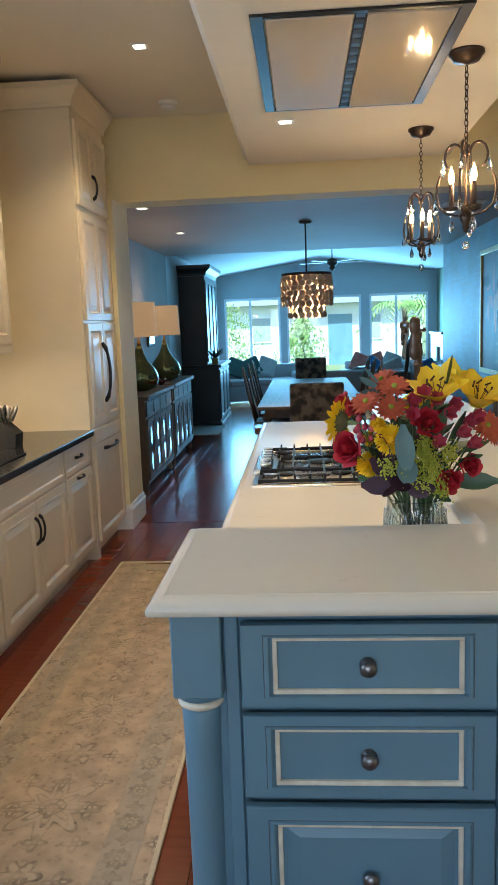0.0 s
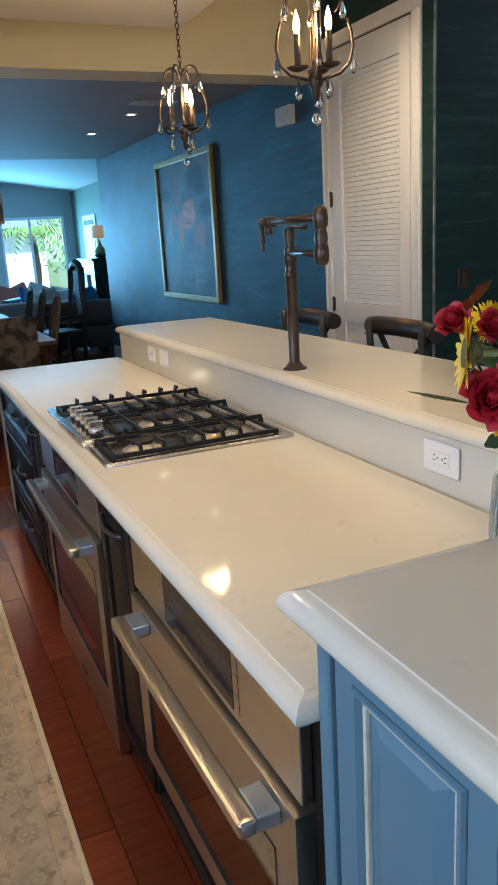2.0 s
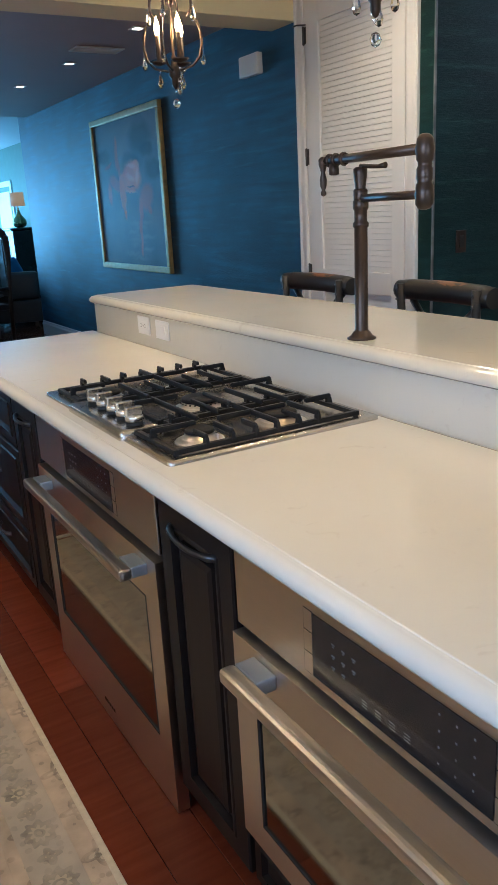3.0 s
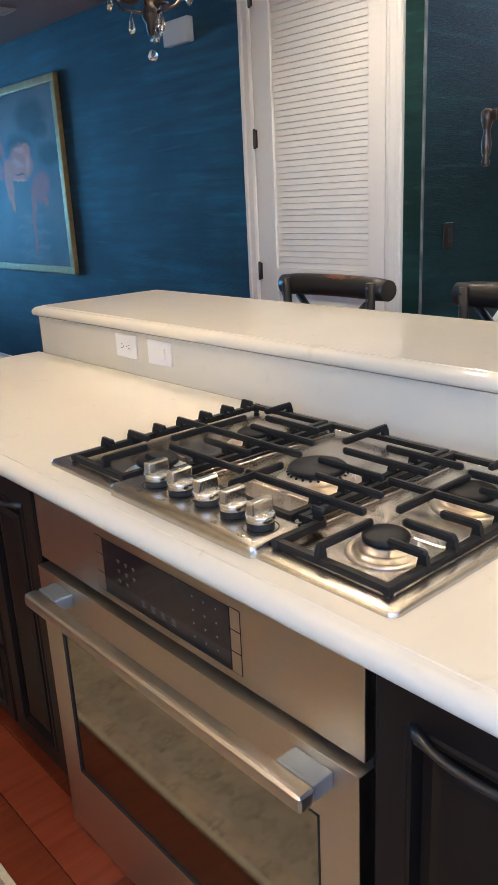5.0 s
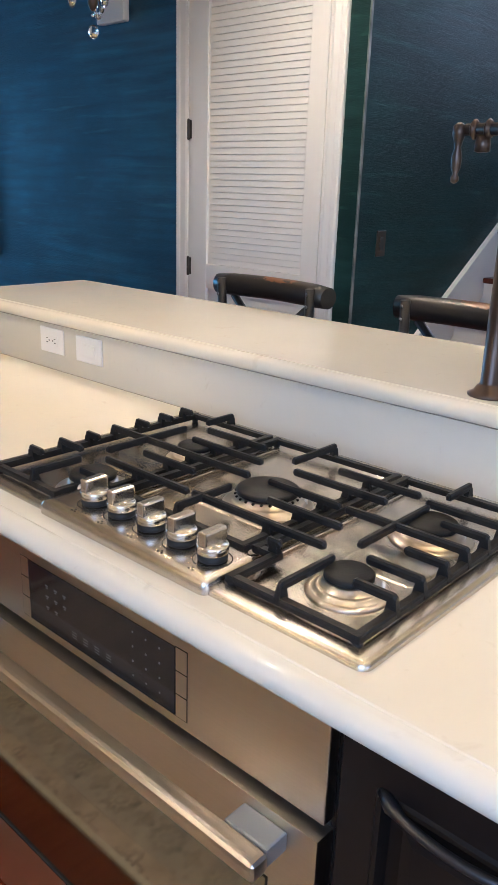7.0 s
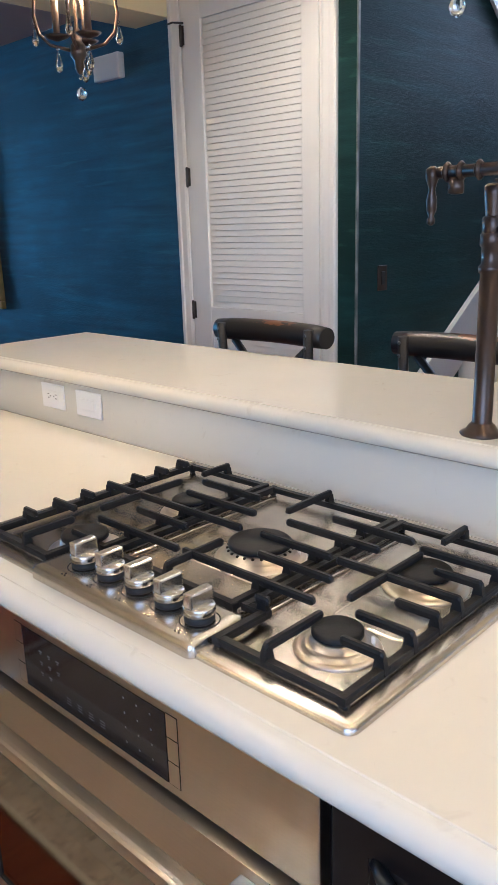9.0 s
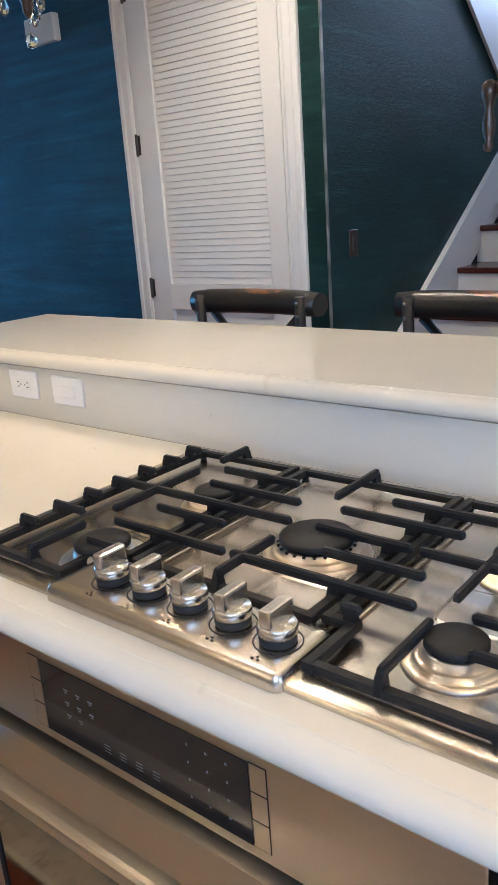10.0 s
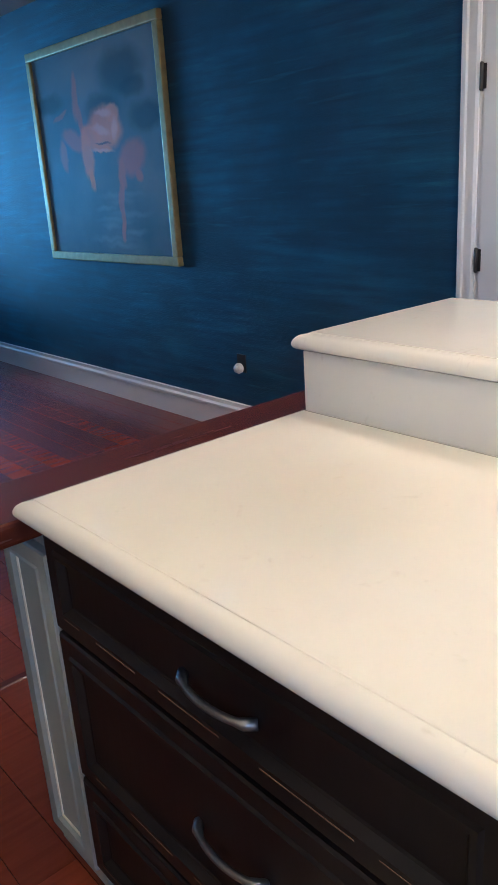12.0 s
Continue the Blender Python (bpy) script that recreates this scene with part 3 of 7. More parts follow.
pullout(2.955, 3.288)
pullout(4.222, 4.520)
th = dark_body("drawer_cabinet", 4.524, 5.452, "espresso stained drawer unit with worn edges")
for v0, v1 in ((0.668, 0.868), (0.338, 0.656), (0.10, 0.326)):
    bm = bmesh.new()
    rings(bm, "west", -0.109, 4.535, v0, 5.444, v1, [(0, 0), (0, 0.014), (0.004, 0.018), (0.034, 0.018), (0.038, 0.023), (0.046, 0.023), (0.054, 0.010), (0.058, 0.008)])
    d = part("drawer", bm, ESPRESSO, th)
    bm = bmesh.new()
    rr = random.Random(int(v0 * 1000))
    y = 4.6
    while y < 5.35:
        ln = rr.uniform(0.03, 0.16)
        box(bm, -0.109 - 0.0236, y, v0 + 0.0372, -0.109 - 0.021, min(y + ln, 5.4), v0 + 0.0384 + rr.uniform(0, 0.0012))
        y += ln + rr.uniform(0.02, 0.12)
    part("worn_edge", bm, mat("worn_wood", (0.22, 0.12, 0.06), 0.6, second=(0.12, 0.06, 0.03), scale=40), d, "rubbed-through wood along the edge")["kind"] = "stuff"
    zc = (v0 + v1) / 2 + 0.005
    bow_handle(d, "west", -0.117, 4.90, 5.06, zc - 0.016, 0.026, 0.006, PEWTER, sag=0.0)
th = dark_body("oven_cabinet", 2.06, 2.952, "espresso stained housing with a drawer beneath the oven")
bm = bmesh.new()
rings(bm, "west", -0.109, 2.075, 0.10, 2.945, 0.235, [(0, 0), (0, 0.012), (0.004, 0.016), (0.030, 0.016), (0.034, 0.020), (0.040, 0.008)])
part("drawer", bm, ESPRESSO, th)
dark_body("oven_housing", 3.292, 4.218, "espresso stained housing round the built-in oven")
th = thing("bar_back_panel", "espresso panelled back of the raised bar", "panel")
part("body", boxed(0.602, 2.035, 0.0, 0.98, 5.45, BAR_Z - 0.042), ESPRESSO, th)
# end cabinet with mahogany top
th = thing("end_console", "shallow worn sage-grey cabinet against the island's end", "cabinet")
WORN_SAGE = mat("worn_sage_paint", (0.30, 0.31, 0.27), 0.5, second=(0.20, 0.235, 0.235), scale=6, amount=0.5, stretch=(1, 1, 0.3), bump=0.06)
part("body", boxed(-0.10, 5.462, 0.0, 1.0, 5.662, 0.83), WORN_SAGE, th)
bm = bmesh.new()
rings(bm, "west", -0.1005, 5.468, 0.06, 5.657, 0.80, [(0, 0), (0, 0.016), (0.003, 0.02), (0.036, 0.02), (0.040, 0.023), (0.046, 0.012), (0.052, 0.010)])
d = part("side_panel", bm, WORN_SAGE, th)
bm = bmesh.new()
for u0, u1, a, b in ((5.513, 5.612, 0.103, 0.109), (5.513, 5.612, 0.751, 0.757), (5.512, 5.517, 0.10, 0.757), (5.608, 5.613, 0.10, 0.757)):
    box(bm, -0.1005 - 0.0145, u0, a, -0.1005 - 0.009, u1, b, bevel=0.001)
part("bead", bm, GLAZE, d, "pale cream glazed bead")
bm = bmesh.new()
box(bm, -0.215, 5.478, 0.832, 1.05, 5.685, 0.876, bevel=0.008, seg=2)
solid("console_top", bm, MAHOGANY, "polished mahogany shelf top on the island's end cabinet", "tabletop")


# ---- ovens ----
def oven(y0, y1, z0, z1, label):
    th = thing("oven", label, "oven", group="built-in ovens")
    f = FACE_X
    zc = z1 - 0.165
    part("body", boxed(-0.1085, y0 + 0.004, z0, -0.104, y1 - 0.004, z1), RUBBER, th)
    bm = boxed(f, y0, zc + 0.012, -0.109, y1, z1, bevel=0.003, seg=2)
    panel = part("control_panel", bm, STEEL, th, "brushed steel control panel")
    c = (y0 + y1) / 2
    a, b = c - 0.187, c + 0.183
    part("display", boxed(f - 0.002, a, z1 - 0.135, f - 0.0003, b, z1 - 0.022), BLACK_GLASS, panel, "black glass touch display")
    bm = bmesh.new()
    for side in (a - 0.024, b + 0.002):
        part("key_surround", boxed(f - 0.0008, side - 0.0014, z1 - 0.1364, f - 0.0002, side + 0.0234, z1 - 0.0206), RUBBER, panel)
        for k in range(3):
            part("touch_key", boxed(f - 0.0014, side, z1 - 0.135 + k * 0.0385, f - 0.0004, side + 0.022, z1 - 0.135 + k * 0.0385 + 0.036), STEEL, panel)
    bm = bmesh.new()
    for u, v in [(0.05 + 0.025 * i, 0.028 + 0.02 * j) for i in range(3) for j in range(3 if i != 2 else 2)]:
        box(bm, f - 0.0026, b - u - 0.009, z1 - 0.022 - v - 0.0022, f - 0.0021, b - u, z1 - 0.022 - v)
        box(bm, f - 0.0026, b - u - 0.007, z1 - 0.022 - v - 0.006, f - 0.0021, b - u - 0.002, z1 - 0.022 - v - 0.0045)
    for k in range(4):
        for j in range(3):
            box(bm, f - 0.0026, c + 0.06 - k * 0.03 - 0.012, z1 - 0.118 + j * 0.005, f - 0.0021, c + 0.06 - k * 0.03, z1 - 0.118 + j * 0.005 + 0.0012)
    for i in range(3):
        for j in range(4):
            box(bm, f - 0.0026, a + 0.03 + 0.03 * i, z1 - 0.115 + 0.025 * j, f - 0.0021, a + 0.033 + 0.03 * i, z1 - 0.112 + 0.025 * j)
    tagged(part("print", bm, LETTER, panel, "small pale touch symbols"), kind="stuff")
    # door
    bm = bmesh.new()
    g0, g1, gz0, gz1 = y0 + 0.075, y1 - 0.075, z0 + 0.187 if z0 < 0.1 else z0 + 0.06, zc - 0.115
    fd = f - 0.012
    loops = [[bm.verts.new((x, u, v)) for u, v in ((a0, b0), (a1, b0), (a1, b1), (a0, b1))] for x, a0, a1, b0, b1 in ((-0.109, g0, g1, gz0, gz1), (fd, g0, g1, gz0, gz1), (fd, y0, y1, z0, zc - 0.004), (-0.109, y0, y1, z0, zc - 0.004))]
    for k in range(4):
        for q in range(4):
            a_, b_ = loops[k], loops[(k + 1) % 4]
            bm.faces.new((a_[q], a_[(q + 1) % 4], b_[(q + 1) % 4], b_[q]))
    door = part("door", bm, STEEL, th, "brushed steel oven door")
    part("window", boxed(fd + 0.003, g0, gz0, fd + 0.008, g1, gz1), OVEN_GLASS, door, "dark mirror-coated oven glass")
    bm = bmesh.new()
    t = 0.004
    for u0, u1, v0, v1 in ((g0, g0 + t, gz0, gz1), (g1 - t, g1, gz0, gz1), (g0, g1, gz0, gz0 + t), (g0, g1, gz1 - t, gz1)):
        box(bm, fd - 0.001, u0, v0, fd + 0.0028, u1, v1)
    part("gasket", bm, RUBBER, door)
    # square-ended handle
    hz = zc - 0.032
    h0, h1 = y0 + 0.04, y1 - 0.09
    bm = bmesh.new()
    box(bm, f - 0.085, h0, hz - 0.017, f - 0.052, h1 + 0.02, hz + 0.014, bevel=0.011, seg=3)
    handle = part("handle", bm, STEEL, door, "square brushed steel bar handle")
    for u in (h0 + 0.005, h1 - 0.06):
        bm = boxed(f - 0.053, u, hz - 0.016, fd - 0.0003, u + 0.075, hz + 0.013, bevel=0.004, seg=2)
        part("bracket", bm, mat("cast_aluminium", (0.42, 0.47, 0.52), 0.38, 0.9), handle, "cast grey handle bracket")
    if z0 < 0.1:
        bm = bmesh.new()
        for k, w in enumerate((0.012, 0.010, 0.011, 0.012, 0.010)):
            box(bm, fd - 0.0008, c + 0.04 - k * 0.018 - w, z0 + 0.045, fd - 0.0002, c + 0.04 - k * 0.018, z0 + 0.057)
        part("badge", bm, RUBBER, door, "small dark maker's mark")
    return th


OVEN_GLASS = mat("oven_glass", (0.34, 0.335, 0.29), 0.06, 1.0, second=(0.31, 0.305, 0.265), scale=4, rv=0.02)
oven(2.085, 2.945, 0.24, 0.866, "shorter brushed steel built-in oven with a dark display")
oven(3.298, 4.212, 0.006, 0.866, "tall brushed steel built-in oven with a large window")

# ---- gas hob ----
hob = thing("gas_hob", "five-burner brushed steel gas hob with cast iron grates", "hob", (0, 0, 0))
hx0, hx1, hy0, hy1, hz = -0.09, 0.505, 3.285, 4.197, COUNTER_Z


def pressed(bm, x0, y0, x1, y1, r, prof, n=6):
    """A pressed sheet with rounded corners: nested loops of (inset, height), closed at the last."""
    loops = []
    for i, z in prof:
        q = max(0.002, r - i)
        loop = []
        for cx, cy, a0 in ((x1 - i - q, y1 - i - q, 0), (x0 + i + q, y1 - i - q, 90), (x0 + i + q, y0 + i + q, 180), (x1 - i - q, y0 + i + q, 270)):
            for k in range(n + 1):
                a = radians(a0 + 90 * k / n)
                loop.append(bm.verts.new((cx + q * math.cos(a), cy + q * math.sin(a), hz + z)))
        loops.append(loop)
    m = len(loops[0])
    for a, b in zip(loops, loops[1:]):
        for k in range(m):
            bm.faces.new((a[k], a[(k + 1) % m], b[(k + 1) % m], b[k])).smooth = True
    bm.faces.new(loops[-1])
    return bm


pan = part("rim", pressed(bmesh.new(), hx0 - 0.003, hy0 - 0.003, hx1, hy1, 0.016, [(0, 0.0005), (0.0004, 0.005), (0.002, 0.0085), (0.0055, 0.0105), (0.011, 0.011), (0.026, 0.0112), (0.031, 0.0105), (0.037, 0.0055), (0.042, 0.0042), (0.06, 0.004)]), HOB_STEEL, hob, "brushed steel hob rim and sunken pan")
for y in (3.556, 3.880):
    for k in (-0.013, 0.009):
        part("tray_ridge", boxed(0.03, y + k, hz + 0.0041, hx1 - 0.062, y + k + 0.010, hz + 0.0085, bevel=0.003, seg=2), HOB_STEEL, pan)
for y0, y1 in ((3.345, 3.475), (3.61, 3.80), (3.93, 4.06)):
    part("well", pressed(bmesh.new(), 0.115, y0, 0.215, y1, 0.02, [(0, 0.0041), (0.003, 0.0052), (0.006, 0.0054)], 4), HOB_STEEL, pan, "flat polished field between burners")
ctrl = part("control_plate", pressed(bmesh.new(), hx0 - 0.012, 3.541, 0.012, 3.944, 0.012, [(0, 0.0008), (0.0003, 0.012), (0.002, 0.018), (0.006, 0.0225), (0.012, 0.0245), (0.02, 0.025)]), HOB_STEEL, hob, "raised brushed steel control plate")
for k, (x, y) in enumerate(((-0.044, 3.862), (-0.042, 3.794), (-0.040, 3.723), (-0.042, 3.651), (-0.045, 3.582))):
    top = hz + 0.0252
    bm = bmesh.new()
    for q in range(30):
        if q in (3, 4, 5):
            continue
        a, b = radians(12 * q), radians(12 * q + 12.5)
        v = [bm.verts.new((x + r * math.cos(t_), y + r * math.sin(t_), top + 0.0002)) for r, t_ in ((0.0285, a), (0.0300, a), (0.0300, b), (0.0285, b))]
        bm.faces.new(v)
    part("dial_mark", bm, RUBBER, ctrl, "thin black printed ring")
    bm = bmesh.new()
    lathe(bm, [(0.0, 0.0003), (0.0215, 0.0004), (0.0225, 0.002), (0.0225, 0.0085), (0.019, 0.0105), (0.0, 0.0106)], 24, (x, y, top))
    kn = part("dial", bm, RUBBER, ctrl, "black dial skirt")
    bm = bmesh.new()
    lathe(bm, [(0.0, 0.0107), (0.0225, 0.0108), (0.0240, 0.0125), (0.0240, 0.0225), (0.0225, 0.0250), (0.0, 0.0255)], 32, (x, y, top))
    box(bm, x - 0.0230, y - 0.0085, top + 0.024, x + 0.0225, y + 0.0085, top + 0.0475, bevel=0.0035, seg=2)
    part("grip", bm, KNOB_STEEL, kn, "bright turned steel grip")
    bm = bmesh.new()
    for u, v in ((0, 0), (0.005, 0.004), (0.005, -0.004)):
        box(bm, x - 0.040 - u, y + v - 0.0016, top, x - 0.0375 - u, y + v + 0.0016, top + 0.0003)
    part("print", bm, RUBBER, ctrl)
for x, y, r in ((0.050, 3.409, 0.036), (0.287, 3.416, 0.043), (0.204, 3.694, 0.056), (0.027, 3.964, 0.043), (0.274, 3.953, 0.036)):
    bm = bmesh.new()
    lathe(bm, [(r + 0.026, 0.0041), (r + 0.024, 0.0075), (r + 0.018, 0.0090), (r + 0.014, 0.0082), (r + 0.0115, 0.0130), (r + 0.007, 0.0150), (r + 0.003, 0.0140), (r + 0.0015, 0.0225), (r - 0.004, 0.0245), (r - 0.01, 0.025)], 48, (x, y, hz))
    b = part("burner", bm, BURNER, hob, "round alloy gas burner")
    bm = bmesh.new()
    lathe(bm, [(r - 0.006, 0.0252), (r, 0.027), (r, 0.0335), (r - 0.004, 0.0362), (0, 0.0366)], 36, (x, y, hz))
    part("cap", bm, CAST_IRON, b, "matt black burner cap")
    bm = bmesh.new()
    for q in range(24 if r > 0.05 else 0):
        c, s2 = math.cos(q * math.pi / 12), math.sin(q * math.pi / 12)
        box(bm, x + c * (r + 0.001) - 0.002, y + s2 * (r + 0.001) - 0.002, hz + 0.0215, x + c * (r + 0.001) + 0.002, y + s2 * (r + 0.001) + 0.002, hz + 0.0247)
    if r > 0.05:
        part("flame_port", bm, CAST_IRON, b)
    part("igniter", lathe(bmesh.new(), [(0.003, 0.0045), (0.003, 0.022), (0.0, 0.0235)], 8, (x + (r + 0.012) * 0.6, y - (r + 0.012) * 0.8, hz)), PAINT_WHITE, b, "white ceramic igniter")


def band(bm, x0, y0, x1, y1, w=0.0145, lo=0.0135, hi=0.0255):
    """The low flat frame of a grate between two corners, chamfered on top."""
    d = Vector((x1 - x0, y1 - y0, 0)).normalized()
    lo, hi = (lo, hi) if abs(d.x) > 0.5 else (lo + 0.0007, hi - 0.0008)
    n = Vector((-d.y, d.x, 0)) * w / 2
    ends = []
    for p in (Vector((x0, y0, hz)) - d * w / 2, Vector((x1, y1, hz)) + d * w / 2):
        ends.append([bm.verts.new(p + n * k + Vector((0, 0, z))) for k, z in ((-0.9, lo), (0.9, lo), (1, hi - 0.0035), (0.78, hi), (-0.78, hi), (-1, hi - 0.0035))])
    for k in range(6):
        bm.faces.new((ends[0][k], ends[0][(k + 1) % 6], ends[1][(k + 1) % 6], ends[1][k]))
    bm.faces.new(ends[0][::-1]), bm.faces.new(ends[1])


def finger(bm, x0, y0, x1, y1, posts=(), w=0.0098, lo=0.0345, hi=0.0475):
    """A straight raised bar with a rounded tip; at each share in posts a leg stands on the frame below."""
    p, q = Vector((x0, y0, hz)), Vector((x1, y1, hz))
    d = (q - p).normalized()
    n = Vector((-d.y, d.x, 0))
    loops = []
    for c, k, a, b in ((p, 0.62, lo + 0.003, hi - 0.003), (p + d * 0.004, 0.95, lo, hi), (q - d * 0.004, 0.95, lo, hi), (q, 0.62, lo + 0.003, hi - 0.003)):
        loops.append([bm.verts.new(c + n * (w / 2 * k * s) + Vector((0, 0, z))) for s, z in ((-0.8, a), (0.8, a), (1, b - 0.004), (0.6, b), (-0.6, b), (-1, b - 0.004))])
    for a, b in zip(loops, loops[1:]):
        for k in range(6):
            bm.faces.new((a[k], a[(k + 1) % 6], b[(k + 1) % 6], b[k]))
    bm.faces.new(loops[0][::-1]), bm.faces.new(loops[-1])
    for f in posts:
        c = p.lerp(q, f) - Vector((0, 0, hz))
        c.x, c.y = (min(max(c.x, min(x0, x1) + 0.006), max(x0, x1) - 0.006) if abs(d.x) > 0.5 else c.x), (min(max(c.y, min(y0, y1) + 0.006), max(y0, y1) - 0.006) if abs(d.y) > 0.5 else c.y)
        ring_ = []
        for z, k in ((0.016, 0.0105), (0.026, 0.0088), (lo + 0.004, 0.0062)):
            u, v = d * k, n * (w * 0.46)
            ring_.append([bm.verts.new(c + u * a + v * b + Vector((0, 0, hz + z))) for a, b in ((-1, -1), (1, -1), (1, 1), (-1, 1))])
        for a, b in zip(ring_, ring_[1:]):
            for k in range(4):
                bm.faces.new((a[k], a[(k + 1) % 4], b[(k + 1) % 4], b[k]))


def grate(bands, fingers, feet, label):
    bm = bmesh.new()
    for a in bands:
        band(bm, *a)
    for a in fingers:
        finger(bm, *a)
    for x, y in feet:
        lathe(bm, [(0.006, 0.0045), (0.0075, 0.008), (0.0075, 0.0145)], 10, (x, y, hz))
    return part("grate", bm, CAST_IRON, hob, label)


GL, GR, GB, GF, GC = 4.140, 3.318, 0.452, -0.058, 0.024
YL, YR, YLF, YRF = 3.905, 3.585, 3.958, 3.530
ROWS = [0.012, 0.079, 0.146, 0.212, 0.278, 0.345, 0.410]
left = [(ROWS[k], GL + 0.004, ROWS[k], GL - ln, (0.0,)) for k, ln in ((0, 0.040), (1, 0.074), (2, 0.040), (4, 0.040), (5, 0.040), (6, 0.035))]
left += [(ROWS[3], GL + 0.004, ROWS[3], 3.745, (0.0, 0.60)), (GF - 0.004, 4.024, 0.046, 4.024, (0.0,)), (0.110, 4.030, 0.322, 4.030), (0.380, 4.028, GB + 0.012, 4.028, (1.0,))]
left += [(0.008, 3.975, 0.008, YL - 0.004, (1.0,)), (ROWS[1], 3.992, ROWS[1], 3.765, (0.39,)), (ROWS[2] + 0.008, 3.972, ROWS[2] + 0.008, 3.826, (0.47,)), (ROWS[4] + 0.003, 3.968, ROWS[4] + 0.003, 3.775, (0.33,)), (ROWS[5] + 0.003, 3.992, ROWS[5] + 0.003, 3.824, (0.52,))]
grate([(GF, GL, GB, GL), (GF, GL, GF, YLF), (GF, YLF, 0.030, YLF), (0.030, YLF, 0.030, YL + 0.004), (0.030, YL + 0.004, GB, YL + 0.004), (GB, GL, GB, YL + 0.004)], left, [(GF, GL), (GF, YLF), (GB, GL), (GB, YL + 0.004)], "cast iron grate with raised fingers")
mid = [(ROWS[1], 3.755, ROWS[1], 3.472, (0.60,)), (0.019, 3.732, 0.150, 3.732, (0.04,)), (0.326, 3.738, GB + 0.012, 3.738, (1.0,))]
mid += [(ROWS[4] + 0.010, 3.704, ROWS[4] + 0.010, 3.502, (0.59,)), (ROWS[3] + 0.004, 3.703, ROWS[3] + 0.004, 3.545, (0.75,)), (ROWS[2] + 0.005, 3.649, ROWS[2] + 0.005, 3.495, (0.42,)), (ROWS[5] + 0.008, 3.650, ROWS[5] + 0.008, 3.476, (0.37,))]
grate([(GC, YR, GC, YL - 0.020), (GC, YR, GB, YR), (GC, YL - 0.020, GB, YL - 0.020), (GB, YR, GB, YL - 0.020)], mid, [(GC, YR), (GC, YL - 0.020), (GB, YR), (GB, YL - 0.020)], "wide cast iron grate with raised fingers")
right = [(ROWS[3] + 0.003, 3.535, ROWS[3] + 0.003, GR - 0.004, (1.0,)), (0.117, 3.441, 0.318, 3.441), (GF - 0.004, 3.443, 0.059, 3.443, (0.0,)), (0.380, 3.440, GB + 0.012, 3.440, (1.0,))]
right += [(ROWS[k] + dx, GR - 0.004, ROWS[k] + dx, y, (0.0,)) for k, dx, y in ((0, 0.009, 3.382), (1, 0.011, 3.408), (2, 0.008, 3.385), (4, 0.0, 3.395), (5, -0.010, 3.455))]
right += [(0.036, 3.548, 0.036, 3.520, (0.5,))]
grate([(GF, GR, GB, GR), (GF, GR, GF, YRF), (GF, YRF, 0.036, YRF), (0.036, YRF, 0.036, YR - 0.020), (0.036, YR - 0.020, GB, YR - 0.020), (GB, GR, GB, YR - 0.020)], right, [(GF, GR), (GF, YRF), (GB, GR), (GB, YR - 0.020)], "cast iron grate with raised fingers")

# ---- pot filler tap on the bar ----
tap = thing("pot_filler_tap", "articulated oil-rubbed bronze tap standing on the bar", "tap", (0.624, 3.502, BAR_Z))
bm = bmesh.new()
lathe(bm, [(0.040, 0.0), (0.041, 0.004), (0.030, 0.010), (0.024, 0.020), (0.021, 0.022), (0.0185, 0.026), (0.018, 0.30), (0.0215, 0.303), (0.0215, 0.312), (0.017, 0.318), (0.0175, 0.345), (0.021, 0.350), (0.021, 0.368), (0.016, 0.375), (0.0135, 0.40), (0.018, 0.435), (0.0185, 0.45), (0.012, 0.455), (0, 0.456)], 24)
part("column", bm, BRONZE, tap, "turned bronze column")
A1 = Vector((-0.055, -0.30, 0))
bm = bmesh.new()
tube(bm, [(0, 0, 0.376), tuple(A1 + Vector((0, 0, 0.376)))], 0.0105, 12)
lathe(bm, [(0.010, 0.352), (0.018, 0.356), (0.019, 0.396), (0.016, 0.40)], 18)
part("lower_arm", bm, BRONZE, tap)
bm = bmesh.new()
lathe(bm, [(0.006, 0.342), (0.015, 0.345), (0.021, 0.355), (0.0225, 0.375), (0.020, 0.398), (0.017, 0.402), (0.019, 0.412), (0.019, 0.432), (0.016, 0.438), (0.016, 0.446), (0.020, 0.452), (0.022, 0.475), (0.019, 0.497), (0.013, 0.505), (0.006, 0.508)], 20, tuple(A1))
part("elbow", bm, BRONZE, tap, "turned bronze swivel joint")
A2 = Vector((-0.050, 0.082, 0))
bm = bmesh.new()
tube(bm, [tuple(A1 + Vector((0, 0, 0.476))), tuple(A2 + Vector((0, 0, 0.476)))], [0.0125, 0.0105], 12)
for f in (0.78, 0.87, 0.94):
    p = A1.lerp(A2, f) + Vector((0, 0, 0.476))
    q = A1.lerp(A2, f + 0.03) + Vector((0, 0, 0.476))
    tube(bm, [tuple(p), tuple(p.lerp(q, 0.5)), tuple(q)], [0.012, 0.018, 0.012], 12)
part("upper_arm", bm, BRONZE, tap)
bm = bmesh.new()
p = A1.lerp(A2, 0.91)
lathe(bm, [(0.008, 0.438), (0.014, 0.440), (0.014, 0.452), (0.012, 0.466)], 14, tuple(p))
part("spout", bm, BRONZE, tap)
bm = bmesh.new()
lathe(bm, [(0.002, 0.386), (0.0075, 0.390), (0.0075, 0.397), (0.0045, 0.402), (0.009, 0.413), (0.0098, 0.430), (0.0058, 0.447), (0.0085, 0.458), (0.012, 0.468), (0.012, 0.482), (0.004, 0.488)], 14, tuple(A2 + Vector((-0.002, 0.012, 0))))
part("lever", bm, BRONZE, tap, "turned bronze lever handle")
